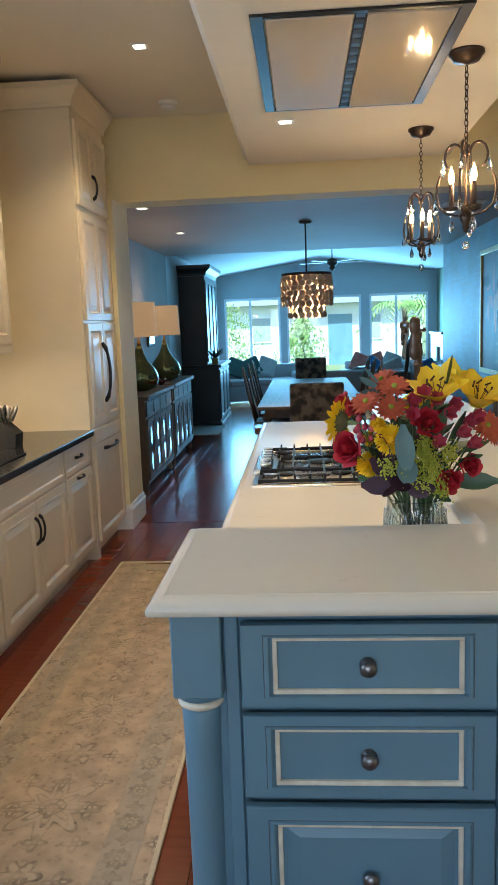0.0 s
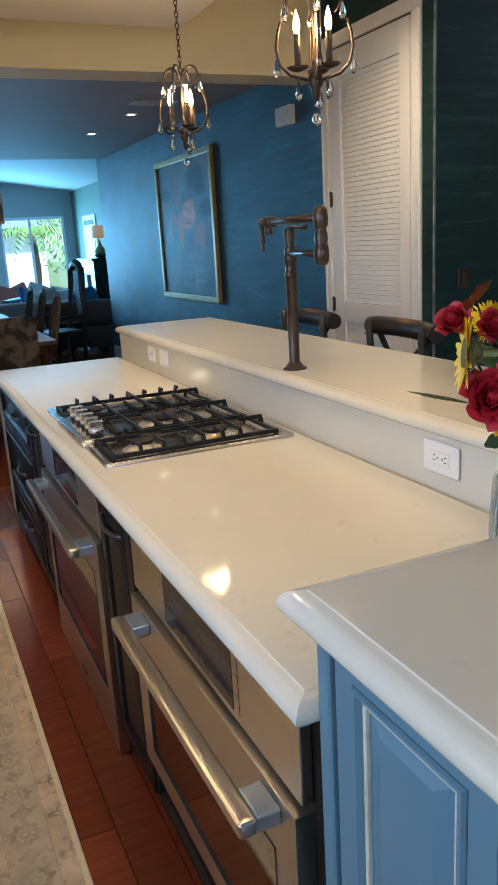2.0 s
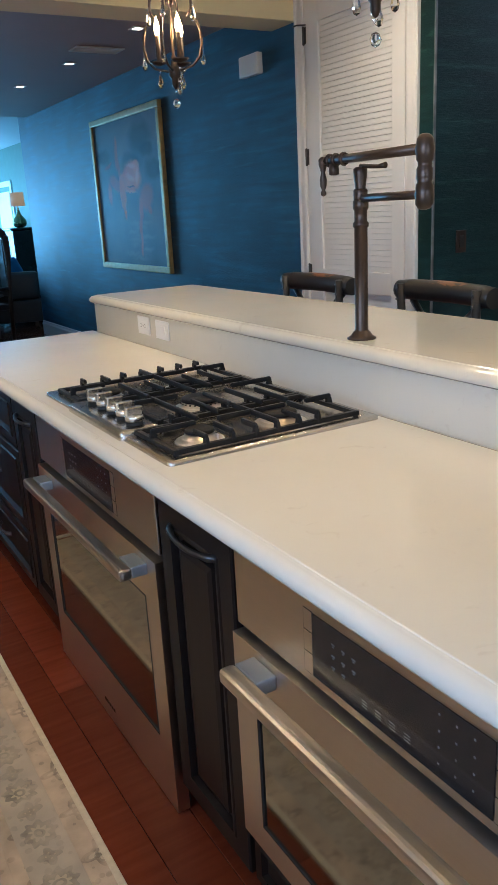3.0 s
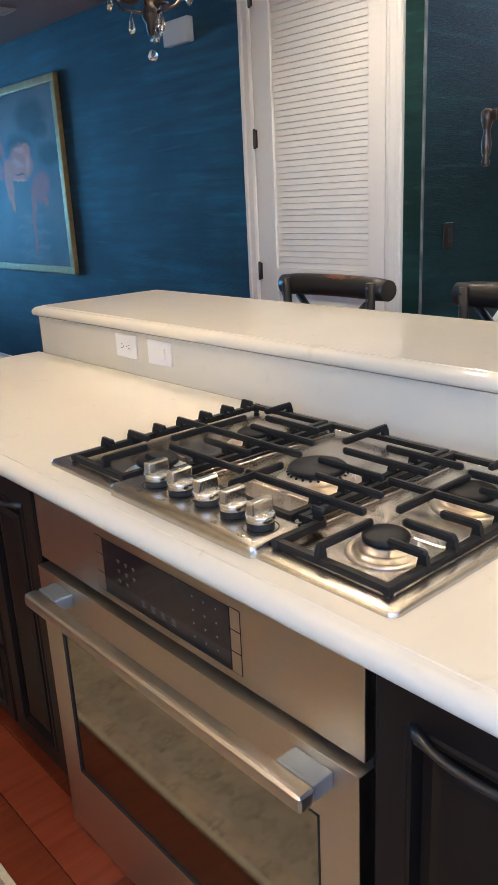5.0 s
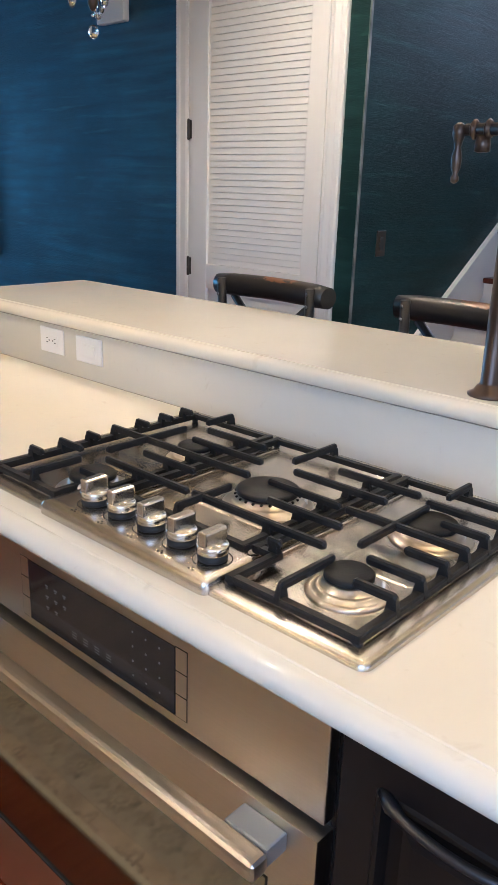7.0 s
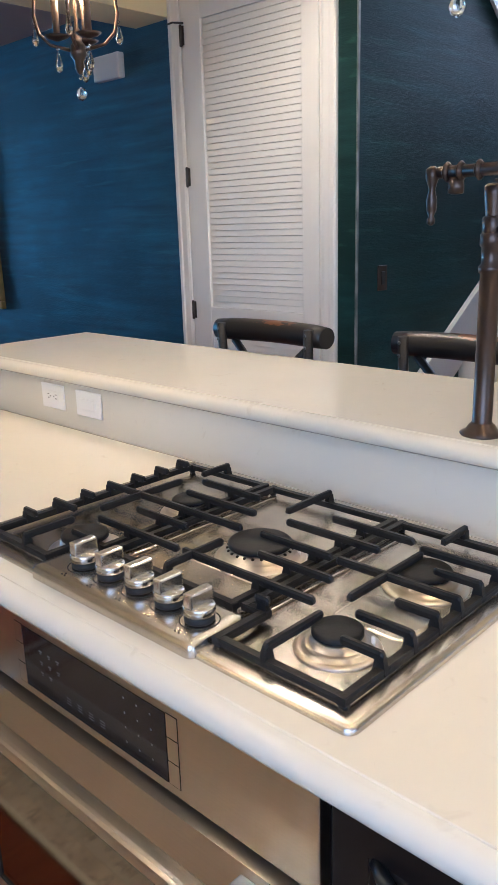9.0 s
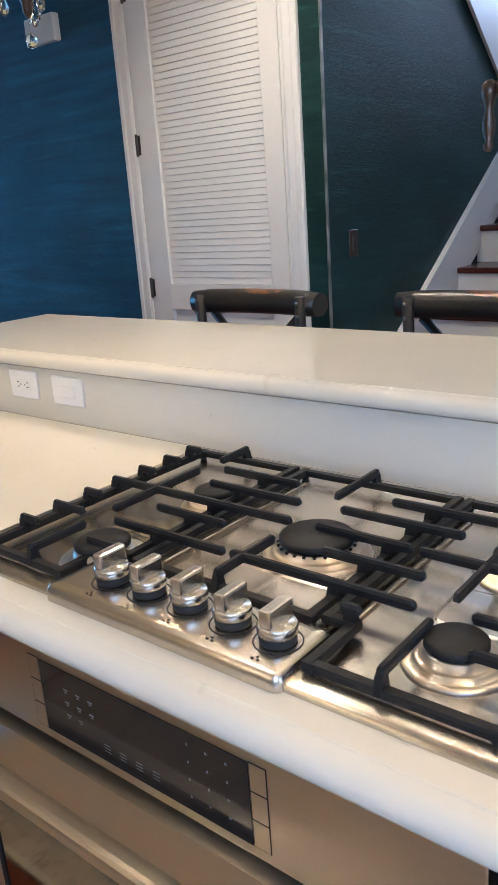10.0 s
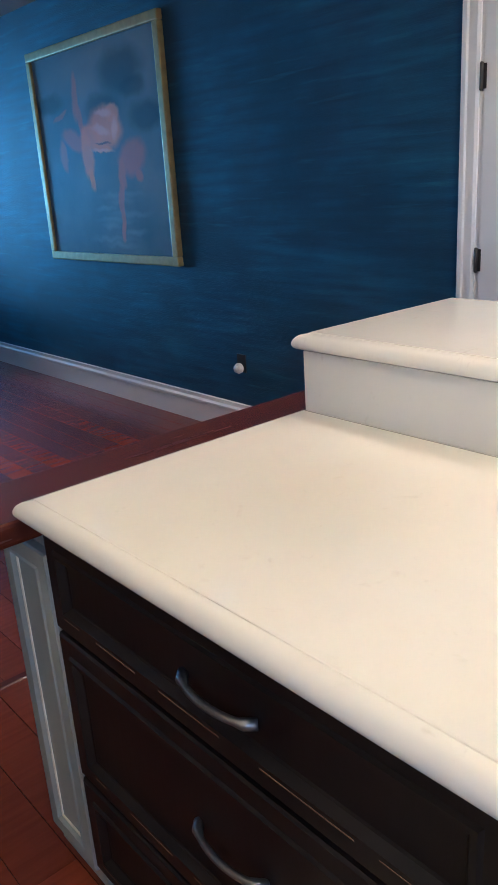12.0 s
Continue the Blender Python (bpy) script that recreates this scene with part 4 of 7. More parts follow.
bm = bmesh.new()
tube(bm, [(0.0, 0, 0.457), (0.01, -0.06, 0.452), (0.014, -0.085, 0.454)], [0.006, 0.005, 0.008], 10)
part("valve_lever", bm, BRONZE, tap)

# ---- outlets on the upstand ----
def wall_plate(name, y1, y0, z0, z1, kind, label, x=0.552):
    th = thing(name, label, "outlet", group="worktop outlets")
    part("plate", boxed(x - 0.006, y0, z0, x - 0.0006, y1, z1, bevel=0.002), PAINT_WHITE, th)
    c, h = (y0 + y1) / 2, (z0 + z1) / 2
    bm = bmesh.new()
    if kind == "switch":
        box(bm, x - 0.009, c - 0.033, h - 0.017, x - 0.0061, c + 0.033, h + 0.017, bevel=0.001)
        part("rocker", bm, PAINT_WHITE, th)
        return
    box(bm, x - 0.008, c - 0.034, h - 0.017, x - 0.0061, c + 0.034, h + 0.017, bevel=0.001)
    insert = part("socket", bm, PAINT_WHITE, th)
    bm = bmesh.new()
    for s2 in (-1, 1):
        for q in (-0.006, 0.006):
            box(bm, x - 0.0084, c + s2 * 0.02 - 0.004, h + q - 0.0012, x - 0.0079, c + s2 * 0.02 + 0.004, h + q + 0.0012)
        box(bm, x - 0.0084, c + s2 * 0.009 - 0.002, h - 0.002, x - 0.0079, c + s2 * 0.009 + 0.002, h + 0.002)
    part("slot", bm, RUBBER, insert)


wall_plate("outlet", 4.928, 4.808, 0.960, 1.036, "outlet", "white double outlet plate on the upstand")
wall_plate("switch_plate", 4.745, 4.622, 0.958, 1.034, "switch", "white rocker switch plate on the upstand")
wall_plate("outlet", 2.70, 2.57, 0.956, 1.032, "outlet", "white double outlet plate behind the vase")

# ---- louvred door, casing, wall fittings ----
IRON = mat("dark_hinge_iron", (0.05, 0.048, 0.048), 0.4, 0.7, second=(0.09, 0.08, 0.075), scale=40)
bm = bmesh.new()
CAS = [(0, 0), (0.012, 0), (0.02, 0.012), (0.02, 0.05), (0.026, 0.058), (0.026, 0.078), (0.018, 0.085), (0.0, 0.085)]
for y0, y1 in ((DOOR_Y1 + 0.0, DOOR_Y1 + 0.085), (DOOR_Y0 - 0.085, DOOR_Y0)):
    s2 = 1 if y0 > 6 else -1
    base = DOOR_Y1 if s2 > 0 else DOOR_Y0
    loops = [[bm.verts.new((BLUE_X - o, base + s2 * u, z)) for o, u in CAS] for z in (0, DOOR_Z + 0.0)]
    for k in range(len(CAS) - 1):
        bm.faces.new((loops[0][k], loops[0][k + 1], loops[1][k + 1], loops[1][k]))
    bm.faces.new(loops[0]), bm.faces.new(loops[1])
box(bm, BLUE_X - 0.024, DOOR_Y0 - 0.09, DOOR_Z, BLUE_X, DOOR_Y1 + 0.09, DOOR_Z + 0.085, bevel=0.004)
for y0, y1 in ((DOOR_Y0 - 0.001, DOOR_Y0 + 0.02), (DOOR_Y1 - 0.02, DOOR_Y1 + 0.001)):
    box(bm, BLUE_X - 0.004, y0, 0, BLUE_X + 0.14, y1, DOOR_Z)
setting("door_casing", bm, PAINT_WHITE, "white moulded door casing", "trim")
door = tagged(thing("door_1", "tall white louvred closet door, closed, dark hinges", "door"), kind="structure")
dx0, dx1, dy0, dy1 = BLUE_X - 0.012, BLUE_X + 0.024, DOOR_Y0 + 0.022, DOOR_Y1 - 0.022
for u0, u1, v0, v1 in ((dy0, dy0 + 0.105, 0.01, 2.71), (dy1 - 0.135, dy1, 0.01, 2.71)):
    part("stile", boxed(dx0, u0, v0, dx1, u1, v1, bevel=0.002), PAINT_WHITE, door)
for v0, v1 in ((0.01, 0.16), (0.90, 1.035), (2.53, 2.71)):
    part("rail", boxed(dx0 + 0.0005, dy0 + 0.105, v0, dx1 - 0.0005, dy1 - 0.135, v1, bevel=0.001), PAINT_WHITE, door)
me = None
for v0, v1 in ((1.035, 2.53), (0.16, 0.90)):
    n = round((v1 - v0) / 0.0325)
    for k in range(n):
        z = v0 + (k + 0.5) * (v1 - v0) / n
        if me is None:
            bm = boxed(-0.003, dy0 + 0.1055, -0.0158, 0.003, dy1 - 0.1355, 0.0158, bevel=0.0008)
            sl = part("slat", bm, PAINT_WHITE, door)
            me = sl.data
        else:
            sl = new("slat", me)
            sl.parent = door
        sl.matrix_basis = pose((dx0 + dx1) / 2, 0, z, 0, 7.0, 0)
for z in (0.28, 1.014, 1.751, 2.47):
    bm = bmesh.new()
    lathe(bm, [(0.004, -0.055), (0.008, -0.05), (0.008, 0.05), (0.004, 0.055)], 10, (dx0 - 0.006, dy1 + 0.009, z))
    box(bm, dx0 - 0.002, dy1 - 0.012, z - 0.048, dx0 - 0.0002, dy1 + 0.004, z + 0.048)
    part("hinge", bm, IRON, door, "dark iron hinge")
bm = bmesh.new()
tube(bm, [(dx0, dy1 - 0.01, 2.53), (dx0 - 0.05, dy1 + 0.02, 2.53), (dx0 - 0.06, dy1 + 0.05, 2.525)], 0.005, 8)
part("door_stop", bm, IRON, door, "dark hinge-pin door stop")
th = thing("alarm_sounder", "white plastic alarm box on the teal wall", "alarm")
part("box", boxed(BLUE_X - 0.05, 6.74, 2.335, BLUE_X - 0.0005, 6.99, 2.475, bevel=0.012, seg=2), PAINT_WHITE, th)
th = thing("light_switch", "dark bronze switch plate on the green wall", "switch")
part("plate", boxed(2.585, 5.073, 1.145, 2.665, 5.0795, 1.27, bevel=0.002), BRONZE, th)
part("toggle", boxed(2.61, 5.068, 1.175, 2.64, 5.0728, 1.24, bevel=0.001), IRON, th)
bm = bmesh.new()
box(bm, BLUE_X - 0.005, 5.070, 0.0, BLUE_X + 0.012, 5.0795, 3.2, bevel=0.002)
setting("corner_bead", bm, mat("worn_metal_bead", (0.05, 0.06, 0.06), 0.4, 0.5, second=(0.35, 0.36, 0.36), scale=5, amount=0.55, stretch=(1, 1, 1.5)), "worn dark metal corner bead", "trim")
th = thing("plug_in_light", "round white plug-in night light in a dark outlet", "night light")
part("outlet_plate", boxed(BLUE_X - 0.006, 7.85, 0.27, BLUE_X - 0.0005, 7.93, 0.385, bevel=0.001), IRON, th)
bm = bmesh.new()
lathe(bm, [(0.0, -0.062), (0.022, -0.056), (0.034, -0.036), (0.030, -0.016), (0.018, -0.006)], 18, (BLUE_X, 7.89, 0.30), "x")
part("globe", bm, PAINT_WHITE, th)
# baseboards
BASE = [(0, 0), (0.018, 0), (0.018, 0.135), (0.024, 0.142), (0.024, 0.158), (0.012, 0.172), (0.010, 0.195), (0.0, 0.20)]
bm = bmesh.new()
sweep(bm, BASE, [(BLUE_X, 12.9, LOW), (BLUE_X, DOOR_Y1 + 0.10, LOW)])
setting("baseboard", bm, PAINT_WHITE, "white stepped baseboard on the teal wall", "baseboard")
bm = bmesh.new()
sweep(bm, BASE, [(-1.28, HEAD_Y + 0.3, 0), (-1.28, HEAD_Y - 0.2, 0), (-1.40, HEAD_Y - 0.2, 0)][::-1])
setting("baseboard_post", bm, PAINT_WHITE, "white stepped baseboard round the post", "baseboard")
bm = bmesh.new()
sweep(bm, BASE, [(-2.0, HEAD_Y + 0.3, LOW), (-2.0, LIVING_Y, LOW)])
setting("baseboard_dining", bm, PAINT_WHITE, "white baseboard along the grey wall", "baseboard")

# ---- stairs ----
th = tagged(thing("stairs", "white staircase with polished mahogany treads", "stairs"), kind="structure")
for k in range(11):
    z = 0.308 + 0.222 * k
    x = 2.77 + 0.329 * k
    part("riser", boxed(x + 0.03, 4.0, z - 0.222 if k else -0.012, x + 0.05, 5.079, z - 0.035), PAINT_WHITE, th)
    part("tread", boxed(x, 4.0, z - 0.035, x + 0.379, 5.055, z, bevel=0.010, seg=2), MAHOGANY, th)


def prism(bm, pts, y0, y1):
    a = [bm.verts.new((x, y0, z)) for x, z in pts]
    b = [bm.verts.new((x, y1, z)) for x, z in pts]
    bm.faces.new(a), bm.faces.new(b[::-1])
    for k in range(len(pts)):
        bm.faces.new((a[k], b[k], b[(k + 1) % len(pts)], a[(k + 1) % len(pts)]))
    return bm


def skirt_z(x):
    return 0.71 + 0.676 * (x - 3.09)


bm = prism(bmesh.new(), [(2.42, skirt_z(2.42)), (4.55, skirt_z(4.55)), (6.2, skirt_z(6.2)), (6.2, skirt_z(6.2) - 0.42), (2.42, -0.01)], 5.0555, 5.0795)
part("skirt_board", bm, PAINT_WHITE, th, "white skirt board along the stair wall")
bm = prism(bmesh.new(), [(2.42, skirt_z(2.42)), (4.52, skirt_z(4.52)), (4.52, skirt_z(4.52) + 0.026), (2.42, skirt_z(2.42) + 0.026)], 5.046, 5.0795)
part("skirt_cap", bm, PAINT_WHITE, th)
bm = prism(bmesh.new(), [(4.50, skirt_z(4.50) + 0.027), (4.54, 1.93), (2.6, 3.38), (2.6, 4.5), (6.2, 4.5), (6.2, skirt_z(6.2) + 0.03)], 5.060, 5.0795)
part("upper_panel", bm, PAINT_WHITE, th, "white panel under the upper flight")
bm = prism(bmesh.new(), [(4.48, skirt_z(4.48) + 0.03), (4.53, skirt_z(4.53) + 0.03), (4.57, 1.95), (2.63, 3.41), (2.6, 3.36), (4.51, 1.925)], 5.048, 5.0598)
part("upper_trim", bm, PAINT_WHITE, th)


# ---- bar stools ----
STOOL = mat("worn_black_paint", (0.012, 0.012, 0.013), 0.36, second=(0.022, 0.018, 0.016), scale=9, amount=0.4, stretch=(1, 0.4, 1), bump=0.05)
RAIL = mat("rubbed_black_rail", (0.012, 0.012, 0.013), 0.36, second=(0.022, 0.018, 0.016), scale=9, amount=0.4, stretch=(1, 0.4, 1), bump=0.05)


def rub_through(m):
    """Brown wood shows through the paint along the crown of the rail, in ragged streaks."""
    nt = m.node_tree
    b = nt.nodes["Principled BSDF"]
    src = b.inputs["Base Color"].links[0].from_socket
    tc, sep, mp, no = (nt.nodes.new("ShaderNode" + k) for k in ("TexCoord", "SeparateXYZ", "Mapping", "TexNoise"))
    mp.inputs["Scale"].default_value = (130, 34, 130)
    no.inputs["Scale"].default_value, no.inputs["Detail"].default_value = 1.0, 7
    nt.links.new(tc.outputs["Object"], sep.inputs[0])
    nt.links.new(tc.outputs["Object"], mp.inputs[0])
    nt.links.new(mp.outputs[0], no.inputs[0])
    side = math_node(nt, "MULTIPLY", math_node(nt, "ABSOLUTE", math_node(nt, "SUBTRACT", sep.outputs[1], -0.03)), 2.6)
    crown = math_node(nt, "MULTIPLY", math_node(nt, "ABSOLUTE", math_node(nt, "SUBTRACT", sep.outputs[2], 1.158)), 16.0)
    level = math_node(nt, "SUBTRACT", math_node(nt, "SUBTRACT", math_node(nt, "ADD", no.outputs[0], 0.135), side), crown)
    hit = math_node(nt, "GREATER_THAN", level, 0.42)
    mx = nt.nodes.new("ShaderNodeMix")
    mx.data_type = "RGBA"
    nt.links.new(hit, mx.inputs[0])
    nt.links.new(src, mx.inputs[6])
    mx.inputs[7].default_value = (0.16, 0.065, 0.03, 1)
    nt.links.new(mx.outputs[2], b.inputs["Base Color"])


rub_through(RAIL)


def bar_stool():
    th = thing("bar_stool", "worn black wooden cross-back bar stool", "stool", group="stools at the bar")
    bm = bmesh.new()
    pts = [(0.0 + 0.022 * (1 - (k / 4 - 1) ** 2), -0.255 + 0.51 * k / 8, 1.114 + 0.004 * (1 - (k / 4 - 1) ** 2)) for k in range(9)]
    tube(bm, pts, [0.036, 0.040] + [0.040] * 5 + [0.040, 0.036], 16)
    part("top_rail", bm, RAIL, th, "rolled black top rail rubbed through to brown wood")
    for s2 in (-1, 1):
        bm = bmesh.new()
        tube(bm, [(-0.03, s2 * 0.185, 0.70), (-0.030, s2 * 0.20, 0.95), (-0.036, s2 * 0.205, 1.142)], [0.015, 0.017, 0.016], 8)
        post_ = part("upright", bm, STOOL, th)
        for z in (1.085, 1.125):
            part("bolt", lathe(bmesh.new(), [(0.006, -0.054), (0.005, -0.0565), (0.0, -0.057)], 8, (0, s2 * 0.205, z), "x"), PEWTER, post_, "small steel bolt")
        bm = bmesh.new()
        tube(bm, [(0.005, s2 * 0.18, 1.08), (-0.012, 0, 0.92), (-0.02, -s2 * 0.17, 0.76)], [0.014, 0.012, 0.013], 6)
        part("cross_bar", bm, STOOL, th)
        for fx in (-0.36, -0.02):
            bm = bmesh.new()
            tube(bm, [(fx, s2 * 0.17, 0.66), (fx + (0.03 if fx > -0.1 else -0.03), s2 * 0.20, 0.0)], [0.018, 0.014], 8)
            part("leg", bm, STOOL, th)
        bm = bmesh.new()
        tube(bm, [(-0.37, s2 * 0.18, 0.30), (-0.01, s2 * 0.18, 0.30)], 0.010, 6)
        part("stretcher", bm, STOOL, th)
    part("seat", boxed(-0.40, -0.20, 0.655, 0.0, 0.20, 0.70, bevel=0.012, seg=2), STOOL, th)
    return th


st = bar_stool()
st.matrix_basis = pose(1.315, 4.665, 0)
copy_thing(st, pose(1.345, 3.915, 0, 0, 0, -3))
copy_thing(st, pose(1.35, 3.165, 0, 0, 0, 4))


# ---- left run of cream cabinets ----
def cream_unit(name, y0, y1, label):
    th = thing(name, label, "cabinet", group="cream base cabinets")
    bm = bmesh.new()
    box(bm, LEFT_X + 0.002, y0, 0.10, -1.352, y1, 0.879)
    box(bm, LEFT_X + 0.002, y0, 0.0, -1.41, y1, 0.10)
    part("body", bm, CREAM_CAB, th)
    return th


def cream_front(th, name, y0, y1, z0, z1, prof=SHAKER):
    return part(name, rings(bmesh.new(), "east", -1.3515, y0, z0, y1, z1, prof), CREAM_CAB, th)


th = cream_unit("base_cabinet", 4.70, 5.288, "cream base cabinet with one drawer over a door")
d = cream_front(th, "drawer", 4.715, 5.275, 0.70, 0.872, [(0, 0), (0, 0.016), (0.004, 0.02), (0.03, 0.02), (0.036, 0.014), (0.04, 0.012)])
bow_handle(d, "east", -1.338, 4.93, 5.06, 0.79, 0.03, 0.006, BLACK_IRON)
d = cream_front(th, "door", 4.715, 5.275, 0.12, 0.685, RAISED)
bow_handle(d, "east", -1.333, 4.93, 5.06, 0.655, 0.03, 0.006, BLACK_IRON)
for k, y0 in enumerate((3.62, 2.54, 1.46, 0.38)):
    th = cream_unit("base_cabinet", y0, y0 + 1.076, "cream double-door base cabinet under the black counter")
    cream_front(th, "false_drawer", y0 + 0.012, y0 + 1.064, 0.70, 0.872, [(0, 0), (0, 0.016), (0.004, 0.02), (0.03, 0.02), (0.036, 0.014), (0.04, 0.012)])
    for a, b, h in ((y0 + 0.012, y0 + 0.535, y0 + 0.505), (y0 + 0.541, y0 + 1.064, y0 + 0.571)):
        d = cream_front(th, "door", a, b, 0.12, 0.685, RAISED)
        bow_handle(d, "east", -1.333, 0.45, 0.60, h, 0.03, 0.0065, BLACK_IRON, upright=True)
bm = bmesh.new()
box(bm, LEFT_X + 0.001, -0.6, 0.880, -1.305, 5.298, 0.92, bevel=0.006, seg=2)
solid("black_countertop", bm, BLACK_STONE, "polished black stone counter on the cream cabinets", "countertop")
bm = bmesh.new()
box(bm, -1.86, 3.75, 0.9205, -1.42, 4.32, 0.930, bevel=0.004)
solid("sink_tray", bm, BLACK_GLASS, "flat black tray lying on the dark counter", "tray")
# knife block
kb = thing("knife_block", "black knife block holding steel-handled knives", "knife block", (-1.66, 4.60, 0.9205))
bm = prism(bmesh.new(), [(-0.09, 0.0), (0.09, 0.0), (0.10, 0.08), (-0.02, 0.19), (-0.09, 0.13)], -0.06, 0.06)
part("block", bm, RUBBER, kb)
for i in range(4):
    for j in range(3):
        bm = bmesh.new()
        p = Vector((-0.055 + 0.033 * i, -0.04 + 0.04 * j, 0.145 + 0.01 * i - 0.012 * max(0, i - 1)))
        d3 = Vector((-0.05 + 0.05 * j - 0.02 * i + 0.06, -0.01, 0.11)).normalized()
        tube(bm, [tuple(p), tuple(p + d3 * 0.03), tuple(p + d3 * 0.09), tuple(p + d3 * 0.10)], [0.009, 0.010, 0.011, 0.007], 8)
        part("knife_handle", bm, STEEL if (i + j) % 3 else RUBBER, kb)


# upper cabinets
def upper(y0, y1, glass_arch=False):
    th = thing("wall_cabinet", "cream wall cabinet with raised panel doors", "cabinet", group="cream wall cabinets")
    part("body", boxed(LEFT_X + 0.002, y0, 1.52, -1.622, y1, 3.02), CREAM_CAB, th)
    part("light_rail", boxed(LEFT_X + 0.1, y0 + 0.001, 1.475, -1.605, y1 - 0.001, 1.519, bevel=0.006, seg=2), CREAM_CAB, th)
    m = (y0 + y1) / 2
    for a, b in ((y0 + 0.006, m - 0.003), (m + 0.003, y1 - 0.006)):
        part("door", rings(bmesh.new(), "east", -1.6215, a, 1.53, b, 2.98, RAISED), CREAM_CAB, th)
    bm = bmesh.new()
    sweep(bm, [(0, 0), (0.02, 0), (0.025, 0.03), (0.07, 0.09), (0.085, 0.10), (0.085, 0.13), (0, 0.13)], [(-1.622, y1, 3.021), (-1.622, y0, 3.021)][::-1])
    part("crown", bm, CREAM_CAB, th)


upper(3.98, 4.72)
upper(3.20, 3.976)
# tall panelled refrigerator
fr_ = thing("panelled_refrigerator", "tall cream panelled refrigerator cabinet with black handles", "refrigerator")
bm = bmesh.new()
box(bm, LEFT_X + 0.002, 5.30, 0.10, -1.330, 6.115, 3.02)
box(bm, LEFT_X + 0.002, 5.30, 0.0, -1.39, 6.115, 0.10)
part("body", bm, CREAM_CAB, fr_)
part("side_foot", boxed(-1.389, 5.30, 0.0, -1.330, 5.36, 0.0995), CREAM_CAB, fr_)
for a, b in ((5.345, 5.722), (5.728, 6.105)):
    part("upper_door", rings(bmesh.new(), "east", -1.3295, a, 2.42, b, 2.96, RAISED), CREAM_CAB, fr_)
    for z0, z1 in ((1.66, 2.38), (0.93, 1.64)):
        d = part("door", rings(bmesh.new(), "east", -1.3295, a, z0, b, z1, RAISED), CREAM_CAB, fr_)
bow_handle(fr_, "east", -1.311, 2.50, 2.66, 5.69, 0.035, 0.008, BLACK_IRON, upright=True)
bow_handle(fr_, "east", -1.311, 1.08, 1.50, 5.68, 0.05, 0.011, BLACK_IRON, upright=True)
d = part("drawer", rings(bmesh.new(), "east", -1.3295, 5.345, 0.12, 6.105, 0.80, SHAKER), CREAM_CAB, fr_)
bow_handle(d, "east", -1.310, 5.55, 5.90, 0.755, 0.045, 0.009, BLACK_IRON)
part("drawer_rail", rings(bmesh.new(), "east", -1.3295, 5.345, 0.82, 6.105, 0.91, FLAT_FRONT), CREAM_CAB, fr_)
bm = bmesh.new()
sweep(bm, [(0, 0), (0.02, 0), (0.024, 0.03), (0.075, 0.095), (0.09, 0.105), (0.09, 0.14), (0, 0.14)], [(-1.9, 5.30, 3.021), (-1.33, 5.30, 3.021), (-1.33, 6.115, 3.021)])
part("crown", bm, CREAM_CAB, fr_, "stepped cream crown moulding")

# ---- runner ----
RUG_X0, RUG_X1, RUG_Y0, RUG_Y1 = -1.15, -0.335, -0.9, 5.206


def rosette(nt, x, y, px, py, petals, r0, r1, offx=0.0, offy=0.0):
    """A line-drawn flower repeated every px by py metres: 1 on its outlines."""
    u = math_node(nt, "SUBTRACT", math_node(nt, "FRACT", math_node(nt, "DIVIDE", math_node(nt, "ADD", x, offx), px)), 0.5)
    v = math_node(nt, "SUBTRACT", math_node(nt, "FRACT", math_node(nt, "DIVIDE", math_node(nt, "ADD", y, offy), py)), 0.5)
    u, v = math_node(nt, "MULTIPLY", u, px), math_node(nt, "MULTIPLY", v, py)
    r = math_node(nt, "SQRT", math_node(nt, "ADD", math_node(nt, "MULTIPLY", u, u), math_node(nt, "MULTIPLY", v, v)))
    th = math_node(nt, "ARCTAN2", v, u)
    wob = math_node(nt, "MULTIPLY", math_node(nt, "COSINE", math_node(nt, "MULTIPLY", th, petals)), r1)
    d = math_node(nt, "SUBTRACT", r, math_node(nt, "ADD", wob, r0))
    inside = math_node(nt, "LESS_THAN", d, 0.0)
    line = math_node(nt, "LESS_THAN", math_node(nt, "ABSOLUTE", d), 0.0095)
    core = math_node(nt, "LESS_THAN", math_node(nt, "ABSOLUTE", math_node(nt, "SUBTRACT", r, r0 * 0.35)), 0.004)
    return inside, math_node(nt, "MAXIMUM", line, core)


